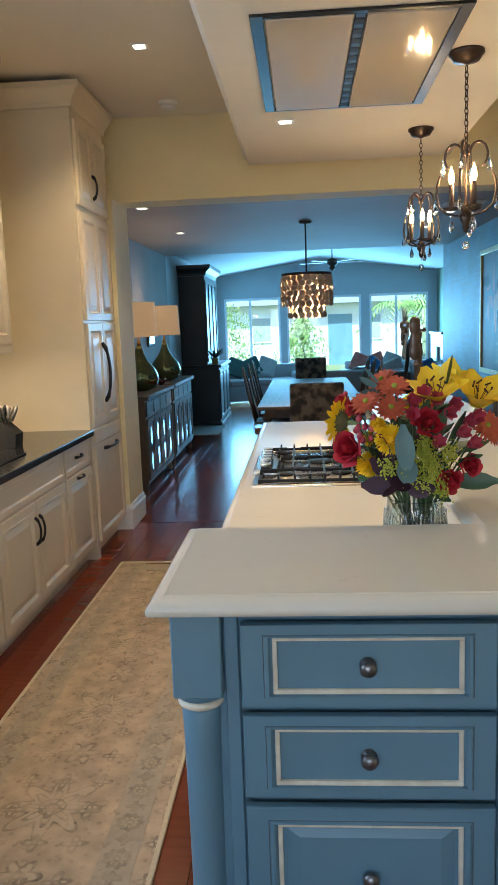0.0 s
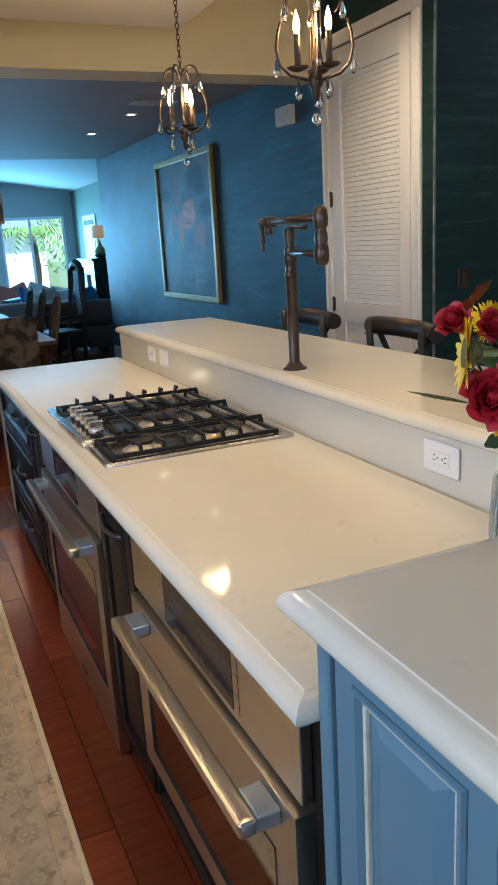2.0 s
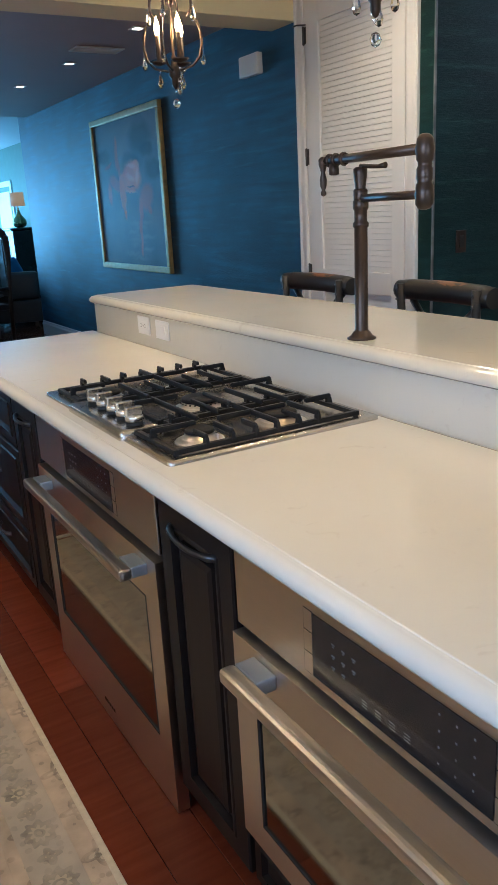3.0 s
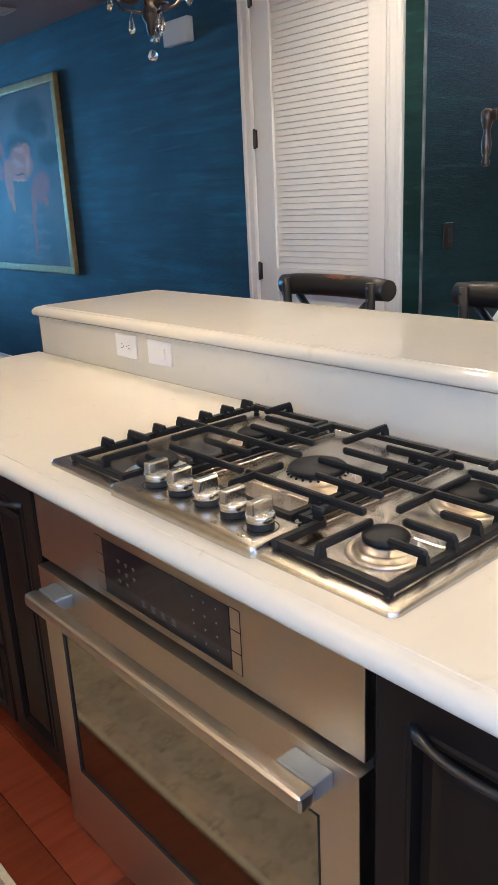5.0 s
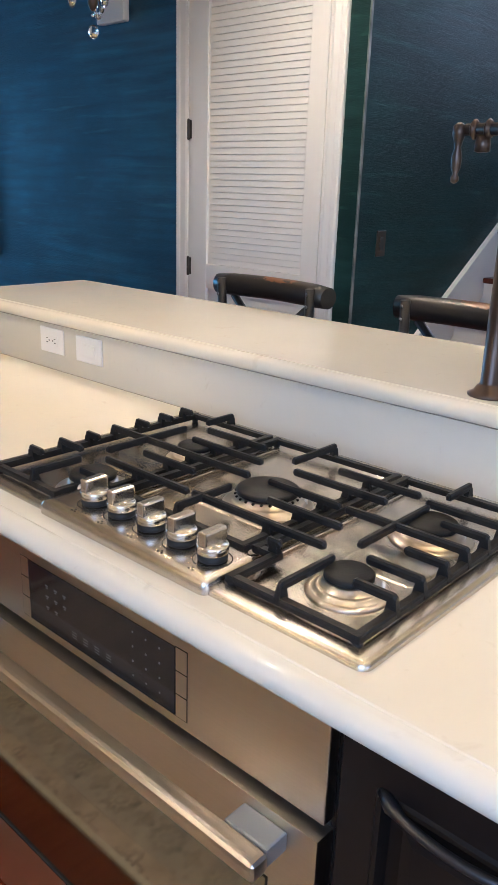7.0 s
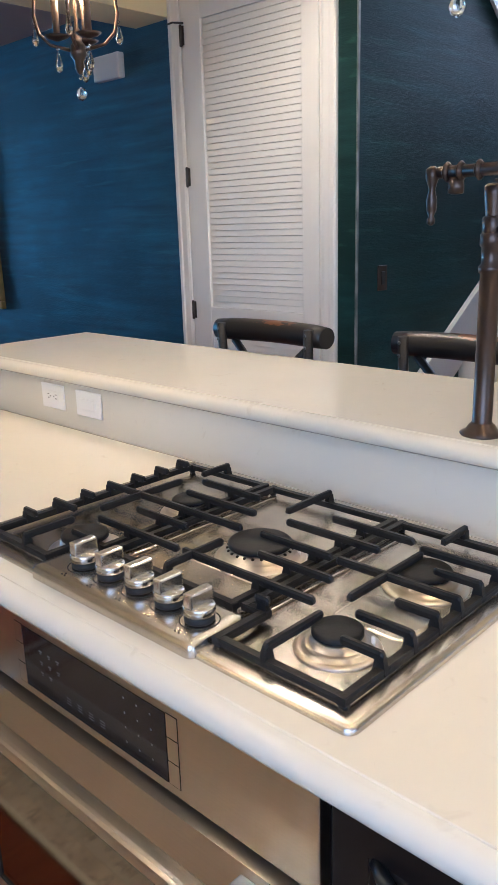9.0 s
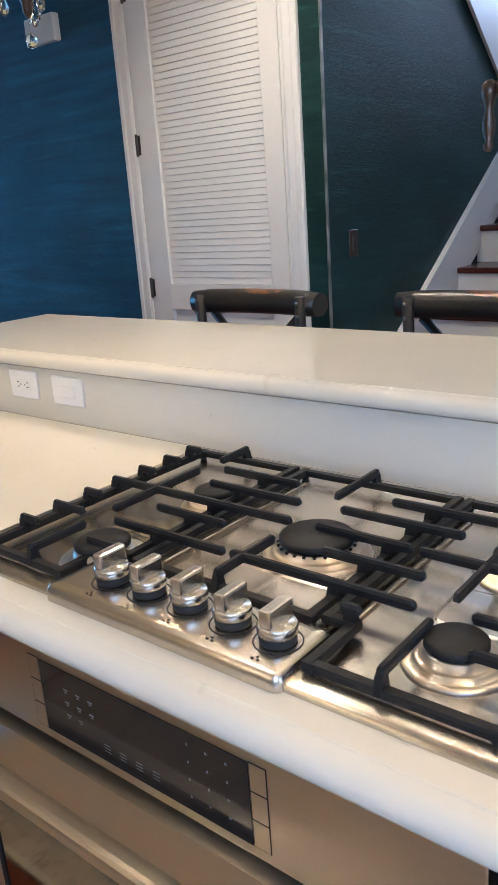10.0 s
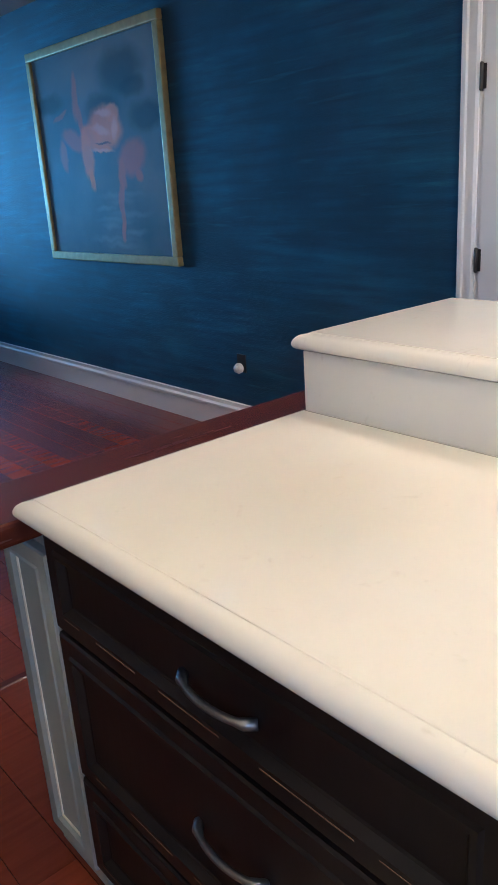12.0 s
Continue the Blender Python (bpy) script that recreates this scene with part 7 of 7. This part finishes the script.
def table_lamp():
    th = thing("table_lamp", "green glass teardrop table lamp with linen drum shade", "lamp", group="table lamps on the sideboards")
    part("base", lathe(bmesh.new(), [(0.0, 0.001), (0.09, 0.0), (0.165, 0.035), (0.203, 0.11), (0.20, 0.18), (0.155, 0.265), (0.09, 0.34), (0.055, 0.41), (0.04, 0.47), (0.03, 0.50)], 24), LAMPGLASS, th, "sea-green glass teardrop base")
    part("neck", lathe(bmesh.new(), [(0.025, 0.501), (0.025, 0.54), (0.012, 0.56), (0.01, 0.80)], 12), GILT, th)
    part("shade", lathe(bmesh.new(), [(0.215, 0.60), (0.20, 0.98), (0.195, 0.98), (0.21, 0.601), (0.215, 0.60)], 28), LINEN, th, "linen drum shade, glowing")
    return th


tl = table_lamp()
tl.matrix_basis = pose(-1.70, 8.75, LOW + 1.046)
copy_thing(tl, pose(-1.70, 10.35, LOW + 1.046))
for y in (8.75, 10.35):
    lamp = new("lamp_bulb", bpy.data.lights.new("lamp_bulb", "POINT"))
    lamp.data.energy, lamp.data.color, lamp.data.shadow_soft_size = 1.2, WARM, 0.05
    lamp.location = (-1.70, y, LOW + 1.046 + 1.05)
th = thing("driftwood_ornament", "reddish coral ornament on the sideboard", "ornament", (-1.62, 9.55, LOW + 1.046))
for k in range(7):
    a = k * 0.9
    part("branch", tube(bmesh.new(), [(0, 0, 0), (0.05 * math.cos(a), 0.05 * math.sin(a), 0.05), (0.11 * math.cos(a + 0.3), 0.11 * math.sin(a + 0.3), 0.06 + 0.015 * (k % 3))], [0.014, 0.011, 0.004], 6), MAHOGANY, th)
# wall mirrors between the lamps
for y, w_ in ((8.2, 0.30), (10.9, 0.40)):
    th = thing("wall_sconce", "small framed glass panel on the grey wall", "wall decor", (-2.0, y, 1.55))
    part("frame", boxed(0.0005, -w_ / 2, -0.2, 0.03, w_ / 2, 0.4, bevel=0.006), WASH, th)
    part("glass", boxed(0.0305, -w_ / 2 + 0.04, -0.16, 0.034, w_ / 2 - 0.04, 0.36), MIRROR, th)
# dark hutch
HUTCH = mat("blue_black_paint", (0.010, 0.018, 0.026), 0.4, second=(0.018, 0.028, 0.036), scale=6)
hu = thing("china_hutch", "tall blue-black painted china hutch with carved crown", "hutch", (-2.018, 13.7, LOW))
part("lower_body", boxed(0.0, 0.0, 0.06, 0.66, 1.75, 1.02, bevel=0.005), HUTCH, hu)
part("lower_top", boxed(-0.0, -0.03, 1.021, 0.71, 1.78, 1.07, bevel=0.012, seg=2), HUTCH, hu)
part("plinth", boxed(0.0, -0.02, 0.0, 0.69, 1.77, 0.059, bevel=0.01), HUTCH, hu)
part("upper_body", boxed(0.0, 0.06, 1.071, 0.46, 1.69, 2.62, bevel=0.005), HUTCH, hu)
for k in range(3):
    part("glass_door", rings(bmesh.new(), "east", 0.4605, 0.08 + k * 0.53, 1.12, 0.60 + k * 0.53, 2.55, [(0, 0), (0, 0.02), (0.05, 0.02), (0.055, 0.005), (0.06, 0.005)]), HUTCH, hu)
    part("cupboard_door", rings(bmesh.new(), "east", 0.6605, 0.03 + k * 0.56, 0.10, 0.58 + k * 0.56, 0.98, RAISED), HUTCH, hu)
bm = bmesh.new()
sweep(bm, [(0, 0), (0.03, 0), (0.04, 0.05), (0.12, 0.12), (0.13, 0.18), (0.0, 0.18)], [(0.0, 0.06, 2.621), (0.46, 0.06, 2.621), (0.46, 1.69, 2.621)])
part("crown", bm, HUTCH, hu)
pl = thing("potted_plant", "small leafy plant standing on the hutch", "plant", (-1.44, 13.9, LOW + 1.071))
part("pot", lathe(bmesh.new(), [(0.05, 0), (0.07, 0.12), (0.06, 0.12), (0.05, 0.10)], 14), GILT, pl)
for k in range(14):
    a = k * 2.4
    bm = bmesh.new()
    petal(bm, Matrix.Translation((0, 0, 0.10)) @ Matrix.Rotation(a, 4, "Z") @ Matrix.Rotation(-0.7 - 0.05 * (k % 5), 4, "Y"), 0.22 + 0.02 * (k % 4), 0.05, -0.2, 0.2)
    part("leaf", bm, LEAF, pl)
solid("floor_mat", boxed(-1.86, 12.45, LOW + 0.0005, -1.26, 13.6, LOW + 0.010, bevel=0.003), mat("pale_mat", (0.42, 0.41, 0.38), 0.9, second=(0.34, 0.33, 0.31), scale=30, bump=0.3, bscale=300), "pale grey mat lying on the floor before the hutch", "mat")
# shell chandelier
SHELL = mat("capiz_shell", (0.46, 0.36, 0.27), 0.4, second=(0.62, 0.52, 0.42), scale=9, amount=0.4, vary=0.35)
ch = thing("shell_chandelier", "round chandelier of dangling capiz shells, lit", "chandelier", (0.195, 9.08, Z_DINING))
part("canopy", lathe(bmesh.new(), [(0.07, -0.0005), (0.07, -0.02), (0.02, -0.03)], 20), BRONZE, ch)
part("rod", tube(bmesh.new(), [(0, 0, -0.03), (0, 0, -0.57)], 0.009, 8), BRONZE, ch)
part("hoop", lathe(bmesh.new(), [(0.27, -0.57), (0.285, -0.57), (0.285, -0.60), (0.27, -0.60), (0.27, -0.57)], 32), BRONZE, ch)
bm = bmesh.new()
for k in range(4):
    a = k * math.pi / 2
    tube(bm, [(0, 0, -0.56), (0.27 * math.cos(a), 0.27 * math.sin(a), -0.585)], 0.006, 6)
part("spoke", bm, BRONZE, ch)
shell_me = None
for tier, (r, n, z0, rows) in enumerate(((0.28, 24, -0.60, 6), (0.20, 16, -0.62, 8))):
    for k in range(n):
        for j in range(rows):
            a = 2 * math.pi * k / n + 0.08 * (j % 2)
            if shell_me is None:
                bm = bmesh.new()
                rim = [(0.036 * math.cos(q * math.pi / 5) * (1 + 0.12 * (q % 2)), 0.036 * math.sin(q * math.pi / 5)) for q in range(10)]
                t_ = [bm.verts.new((0.0015 + 0.006 * (u * u + v * v) / 0.0013, u, v)) for u, v in rim]
                b_ = [bm.verts.new((-0.0015, u, v)) for u, v in rim]
                bm.faces.new(t_), bm.faces.new(b_[::-1])
                for q in range(10):
                    bm.faces.new((t_[q], b_[q], b_[(q + 1) % 10], t_[(q + 1) % 10]))
                sh = part("shell", bm, SHELL, ch)
                shell_me = sh.data
            else:
                sh = new("shell", shell_me)
                sh.parent = ch
            sh.matrix_basis = pose(r * math.cos(a), r * math.sin(a), z0 - 0.03 - 0.055 * j, rnd.uniform(-25, 25), rnd.uniform(-20, 20), math.degrees(a) + rnd.uniform(-25, 25))
lamp = new("chandelier_bulb", bpy.data.lights.new("chandelier_bulb", "POINT"))
lamp.data.energy, lamp.data.color, lamp.data.shadow_soft_size = 30, WARM, 0.05
lamp.location = (0.195, 9.08, 2.0)

# ---- living room ----
WINFRAME = mat("window_frame_white", (0.72, 0.74, 0.75), 0.4, second=(0.68, 0.7, 0.71))
PANE = glassy("window_pane", (0.62, 0.90, 0.98), 0.0, 1.45)
for i, (x0, x1, m) in enumerate(((-1.85, -0.42, (-1.19,)), (-0.26, 1.62, ()), (1.83, 3.29, (2.50,)))):
    th = tagged(thing("window_%d" % (i + 1), "wide white-framed garden window", "window"), kind="structure")
    bm = bmesh.new()
    for u0, u1, v0, v1 in ((x0, x1, 2.22, 2.28), (x0, x1, LOW, LOW + 0.08), (x0, x0 + 0.05, LOW + 0.08, 2.22), (x1 - 0.05, x1, LOW + 0.08, 2.22), *((q - 0.025, q + 0.025, LOW + 0.08, 2.22) for q in m)):
        box(bm, u0, FAR_Y + 0.02, v0, u1, FAR_Y + 0.10, v1)
    part("window_frame", bm, WINFRAME, th)
    stops = [x0 + 0.05, *m, x1 - 0.05]
    for a, b in zip(stops, stops[1:]):
        p = part("pane", boxed(a, FAR_Y + 0.05, LOW + 0.08, b, FAR_Y + 0.056, 2.22), PANE, th)
        p.visible_shadow = False
SOFA = mat("grey_sofa_fabric", (0.40, 0.41, 0.42), 0.85, second=(0.33, 0.34, 0.35), scale=30, bump=0.2, bscale=200)
SOFA_D = mat("brown_leather", (0.035, 0.026, 0.024), 0.45, second=(0.05, 0.036, 0.03), scale=6, bump=0.1)
CUSH = [mat("teal_cushion", (0.03, 0.09, 0.085), 0.8, second=(0.05, 0.12, 0.11)), mat("coral_cushion", (0.45, 0.10, 0.08), 0.8, second=(0.55, 0.2, 0.15), scale=12, amount=0.6), mat("blue_cushion", (0.02, 0.13, 0.30), 0.8, second=(0.03, 0.18, 0.38)), mat("pale_cushion", (0.5, 0.5, 0.48), 0.8, second=(0.4, 0.42, 0.42), scale=14, amount=0.6)]


def sofa(name, w, at, turn, material, label, cushions):
    th = thing(name, label, "sofa", at, turn, group="living room seats")
    part("base", boxed(-w / 2, -0.45, 0.08, w / 2, 0.45, 0.42, bevel=0.03, seg=2), material, th)
    pts = [(-w / 2 + 0.05, -0.35, 0.62), (-w / 2 + 0.15, 0.36, 0.80), (0, 0.46, 0.86), (w / 2 - 0.15, 0.36, 0.80), (w / 2 - 0.05, -0.35, 0.62)]
    part("backrest", boxed(-w / 2, 0.27, 0.421, w / 2, 0.47, 0.84, bevel=0.07, seg=3), material, th)
    for s2 in (-1, 1):
        part("arm", boxed(s2 * (w / 2 - 0.09) - 0.09, -0.45, 0.421, s2 * (w / 2 - 0.09) + 0.09, 0.269, 0.66, bevel=0.06, seg=3), material, th)
        for y in (-0.38, 0.38):
            part("foot", boxed(s2 * (w / 2 - 0.1) - 0.03, y - 0.03, 0.0, s2 * (w / 2 - 0.1) + 0.03, y + 0.03, 0.08), OAK, th)
    for k in range(max(1, round(w / 0.75))):
        n_ = max(1, round(w / 0.75))
        a = -w / 2 + 0.19 + k * (w - 0.38) / n_
        part("seat_cushion", boxed(a, -0.46, 0.421, a + (w - 0.38) / n_ - 0.01, 0.265, 0.54, bevel=0.03, seg=2), material, th)
    for k, ci in enumerate(cushions):
        bm = boxed(-0.21, -0.05, -0.21, 0.21, 0.05, 0.21, bevel=0.045, seg=3)
        bm.transform(pose(-w / 2 + 0.42 + k * 0.36, 0.12, 0.80, -18, (-1) ** k * 22, 0))
        solid("cushion", bm, CUSH[ci], ("plump teal", "coral patterned", "bright blue", "pale patterned")[ci] + " cushion leaning on the sofa", "cushion", "sofa cushions").matrix_basis = pose(*at, 0, 0, turn)


sofa("sofa", 1.9, (-0.85, 17.6, LOW), 15, SOFA, "grey fabric sofa with teal cushions", (0, 0, 3))
sofa("sofa", 2.2, (1.15, 15.1, LOW), 180, SOFA, "grey fabric sofa seen from behind", (3,))
sofa("sofa", 1.9, (1.9, 17.8, LOW), -18, SOFA, "grey curved sofa with coral cushions", (1, 1, 3))
sofa("armchair", 1.1, (2.22, 14.3, LOW), 165, SOFA_D, "dark brown upholstered armchair", (2,))
sofa("armchair", 1.0, (1.75, 15.9, LOW), 60, SOFA_D, "dark leather armchair with a blue cushion", (2,))
# carved chair at the table's side
CARVED = mat("carved_dark_wood", (0.045, 0.026, 0.018), 0.4, second=(0.07, 0.04, 0.026), scale=12, bump=0.2)
th = thing("carved_armchair", "tall dark carved wooden armchair", "chair", (1.55, 12.7, LOW), 100)
part("seat", boxed(-0.28, -0.25, 0.44, 0.28, 0.27, 0.52, bevel=0.02, seg=2), SOFA_D, th)
for s2 in (-1, 1):
    part("back_post", tube(bmesh.new(), [(s2 * 0.25, -0.26, 0), (s2 * 0.26, -0.28, 0.6), (s2 * 0.24, -0.33, 1.05), (s2 * 0.20, -0.35, 1.32), (s2 * 0.22, -0.36, 1.40)], [0.03, 0.03, 0.035, 0.05, 0.03], 8), CARVED, th)
    part("front_leg", tube(bmesh.new(), [(s2 * 0.25, 0.24, 0), (s2 * 0.25, 0.24, 0.44)], 0.028, 8), CARVED, th)
    part("arm_rest", tube(bmesh.new(), [(s2 * 0.26, -0.28, 0.72), (s2 * 0.29, 0.0, 0.72), (s2 * 0.27, 0.25, 0.70)], 0.025, 8), CARVED, th)
part("crest", tube(bmesh.new(), [(-0.24, -0.35, 1.32), (-0.1, -0.36, 1.43), (0, -0.36, 1.46), (0.1, -0.36, 1.43), (0.24, -0.35, 1.32)], [0.03, 0.05, 0.06, 0.05, 0.03], 8), CARVED, th)
part("splat", boxed(-0.10, -0.36, 0.60, 0.10, -0.335, 1.36, bevel=0.01), CARVED, th)
# piano with lamp
PIANO = mat("piano_black", (0.012, 0.012, 0.014), 0.2, second=(0.016, 0.016, 0.018))
th = thing("upright_piano", "black upright piano with sheet music", "piano", (2.87, 16.9, LOW), 0)
part("case", boxed(0.10, -0.75, 0.0, 0.62, 0.75, 1.42, bevel=0.012), PIANO, th)
part("lid", boxed(0.06, -0.77, 1.421, 0.625, 0.77, 1.46, bevel=0.008), PIANO, th)
part("key_bed", boxed(-0.18, -0.73, 0.62, 0.099, 0.73, 0.70, bevel=0.006), PIANO, th)
part("keys", boxed(-0.14, -0.68, 0.701, 0.05, 0.68, 0.722), PAINT_WHITE, th)
for y in (-0.66, 0.66):
    part("leg", boxed(-0.15, y - 0.04, 0, -0.08, y + 0.04, 0.62), PIANO, th)
solid("sheet_music", boxed(2.925, 16.65, LOW + 0.85, 2.968, 17.15, LOW + 1.15), PAINT_WHITE, "white sheet music standing on the piano", "sheet music")
copy_thing(tl, pose(3.2, 16.45, LOW + 1.461) @ Matrix.Scale(0.62, 4))
# living room side door
th = tagged(thing("door_2", "white panelled door in the sage wall", "door"), kind="structure")
part("leaf", boxed(3.46, 17.9, LOW, 3.4995, 18.8, 2.0), PAINT_WHITE, th)
part("casing", boxed(3.475, 17.78, LOW, 3.4999, 17.895, 2.1), PAINT_WHITE, th)
part("casing", boxed(3.475, 18.805, LOW, 3.4999, 18.92, 2.1), PAINT_WHITE, th)
part("casing", boxed(3.475, 17.78, 2.101, 3.4999, 18.92, 2.2), PAINT_WHITE, th)
# ceiling fan at rest
fan = thing("ceiling_fan", "dark ceiling fan hanging from the vaulted ceiling", "fan", (0.75, 15.8, 3.20))
part("rod", tube(bmesh.new(), [(0, 0, 0.0), (0, 0, -0.35)], 0.012, 8), BRONZE, fan)
part("motor", lathe(bmesh.new(), [(0.03, -0.35), (0.10, -0.38), (0.11, -0.46), (0.05, -0.50), (0.07, -0.54), (0.0, -0.60)], 18), BRONZE, fan)
for k in range(5):
    a = k * 2 * math.pi / 5 + 0.3
    bm = boxed(0.12, -0.06, -0.43, 0.66, 0.06, -0.422, bevel=0.003)
    bm.transform(Matrix.Rotation(a, 4, "Z"))
    part("blade", bm, CARVED, fan)
# side tables
for x, y in ((0.05, 17.9), (1.9, 13.9)):
    th = thing("side_table", "small round pale side table", "table", (x, y, LOW))
    part("tabletop", lathe(bmesh.new(), [(0.22, 0.50), (0.24, 0.51), (0.24, 0.53), (0.0, 0.53)], 20), WASH, th)
    part("pedestal", lathe(bmesh.new(), [(0.15, 0), (0.15, 0.03), (0.03, 0.08), (0.03, 0.50)], 14), WASH, th)

# ---- outside ----
def leafy(name, x, y, w, h, d, label, seed, colours, n=3200, size=0.085, base=0.0):
    r_ = random.Random(seed)
    th = thing(name, label, "shrub" if h < 2.5 else "tree", (x, y, -0.15))
    part("trunk", tube(bmesh.new(), [(0, 0, 0), (0.05, 0, h * 0.35), (0.0, 0.05, h * 0.7)], [0.07, 0.05, 0.02], 6), CARVED, th)
    for ci, c in enumerate(colours):
        bm = bmesh.new()
        for _ in range(n // len(colours)):
            a, q, z = r_.uniform(0, 6.28), math.sqrt(r_.random()), r_.random()
            bulge = math.sin(math.pi * (0.18 + 0.75 * z)) * (0.8 + 0.35 * math.sin(3 * a + seed + 5 * z))
            p = Vector((w * q * bulge * math.cos(a), d * q * bulge * math.sin(a), base + (h - base) * z))
            m_ = Matrix.Translation(p) @ Euler((r_.uniform(0, 6), r_.uniform(0, 6), r_.uniform(0, 6))).to_matrix().to_4x4()
            petal(bm, m_, size * r_.uniform(0.6, 1.3), size * 0.5, 0.2, 0.2, seg=2)
        tagged(part("crown", bm, c, th), kind="stuff")


HEDGE = [mat("hedge_green", (0.12, 0.24, 0.06), 0.6, second=(0.18, 0.32, 0.09)), mat("hedge_light", (0.24, 0.38, 0.12), 0.6, second=(0.30, 0.42, 0.14))]
leafy("garden_shrub", -2.4, 24.0, 1.5, 2.4, 1.0, "bright green garden shrub beyond the window", 3, HEDGE)
leafy("garden_shrub", 0.1, 25.0, 0.9, 1.9, 0.8, "low green garden shrub", 4, HEDGE)
leafy("garden_tree", 5.2, 27.0, 2.0, 4.6, 1.6, "leafy green garden tree", 6, HEDGE, 4000, 0.11, 1.0)
pm = thing("palm_tree", "slender palm tree with arching fronds", "tree", (3.3, 25.0, -0.15))
part("trunk", tube(bmesh.new(), [(0, 0, 0), (0.1, 0, 1.2), (0.05, 0.1, 2.3)], [0.12, 0.10, 0.08], 10), CARVED, pm)
for k in range(14):
    a = k * 2.4
    bm = bmesh.new()
    for j in range(12):
        f = j / 11
        p = Vector((0.15 + 1.3 * f, 0, 2.3 + 0.7 * f - 1.5 * f * f))
        for s2 in (-1, 1):
            petal(bm, Matrix.Translation(p) @ Matrix.Rotation(s2 * 0.9, 4, "Z") @ Matrix.Rotation(0.4, 4, "Y"), 0.45 * (1 - 0.5 * f), 0.05, -0.2, 0.1, seg=2)
    bm.transform(Matrix.Rotation(a, 4, "Z"))
    part("frond", bm, HEDGE[k % 2], pm)
STUCCO = mat("white_stucco", (0.72, 0.74, 0.76), 0.85, second=(0.66, 0.68, 0.7), scale=3)
ROOF = mat("grey_roof", (0.30, 0.34, 0.40), 0.8, second=(0.24, 0.28, 0.33), scale=10)
hs = thing("neighbour_house", "white stucco neighbouring house with grey roof", "house", (0.6, 33.0, -0.15))
part("wall", boxed(-4.5, 0, 0, 4.5, 5, 2.7), STUCCO, hs)
part("roof", prism(bmesh.new(), [(-5.2, 2.55), (5.2, 2.55), (2.6, 4.6), (-2.6, 4.6)], -0.6, 5.6), ROOF, hs)
for x in (-2.2, -0.6, 2.4):
    wn_ = part("window", boxed(x - 0.45, -0.05, 1.0, x + 0.45, -0.001, 2.1), WINFRAME, hs)
    part("pane", boxed(x - 0.38, -0.06, 1.07, x + 0.38, -0.0505, 2.03), mat("far_window_glass", (0.30, 0.36, 0.40), 0.15), wn_)
part("door", boxed(0.6, -0.05, 0.0, 1.6, -0.001, 2.1), BLUE_PAINT, hs)

# ---- floor boards ----
def board_mesh(w, l_, t):
    bm = boxed(-w / 2 + 0.0007, -l_ / 2 + 0.0007, -t, w / 2 - 0.0007, l_ / 2 - 0.0007, 0.0, bevel=0.0012)
    bmesh.ops.recalc_face_normals(bm, faces=bm.faces)
    me = bpy.data.meshes.new("board")
    bm.to_mesh(me)
    bm.free()
    me.materials.append(CHERRY)
    return me


kf = bpy.data.objects["floor_kitchen"]
BW, BL = 0.125, 1.6
me = board_mesh(BW, BL, 0.0115)
for i in range(14):
    x = -1.36 + (i + 0.5) * BW
    off = (i * 0.61) % 1.0 * BL
    y = -2.4 + off - BL
    while y < HEAD_Y - 0.02 - BL * 0.5:
        y += BL
        if y + BL / 2 > HEAD_Y - 0.02:
            break
        b = new("board", me)
        b.parent = kf
        b.location = (x, y, 0)
r_ = random.Random(3)


def one_board(x0, y0, x1, y1, z, parent):
    bm = boxed(-(x1 - x0) / 2 + 0.0007, -(y1 - y0) / 2 + 0.0007, -0.0115, (x1 - x0) / 2 - 0.0007, (y1 - y0) / 2 - 0.0007, 0.0, bevel=0.0012)
    part("board", bm, CHERRY, parent).location = ((x0 + x1) / 2, (y0 + y1) / 2, z)


for i in range(14):
    x = -1.36 + (i + 0.5) * BW
    off = (i * 0.61) % 1.0 * BL
    y = -2.4 + off - BL
    while y + BL * 1.5 <= HEAD_Y - 0.02:
        y += BL
    one_board(x - BW / 2, y + BL / 2, x + BW / 2, HEAD_Y - 0.019, 0, kf)
for x0, x1 in ((-1.95, -1.361), (0.391, 2.4)):
    k = round((x1 - x0) / BW)
    for i in range(k):
        a = x0 + i * (x1 - x0) / k
        y = SOUTH_Y
        while y < HEAD_Y - 0.03:
            e = min(y + r_.uniform(1.2, 2.2), HEAD_Y - 0.019)
            one_board(a, y, a + (x1 - x0) / k, e, 0, kf)
            y = e
df = bpy.data.objects["floor_dining"]
bm = bmesh.new()
for i in range(62):
    a = -2.5 + i * BW
    y = HEAD_Y + 0.016
    while y < FAR_Y:
        e = min(y + r_.uniform(1.2, 2.2), FAR_Y)
        if y < 10.5 and -2.0 < a < 2.4:
            one_board(a, y, a + BW, e, LOW, df)
        else:
            box(bm, a + 0.0007, y + 0.0007, LOW - 0.0115, a + BW - 0.0007, e - 0.0007, LOW)
        y = e
tagged(part("board_rest", bm, CHERRY, df), kind="stuff")
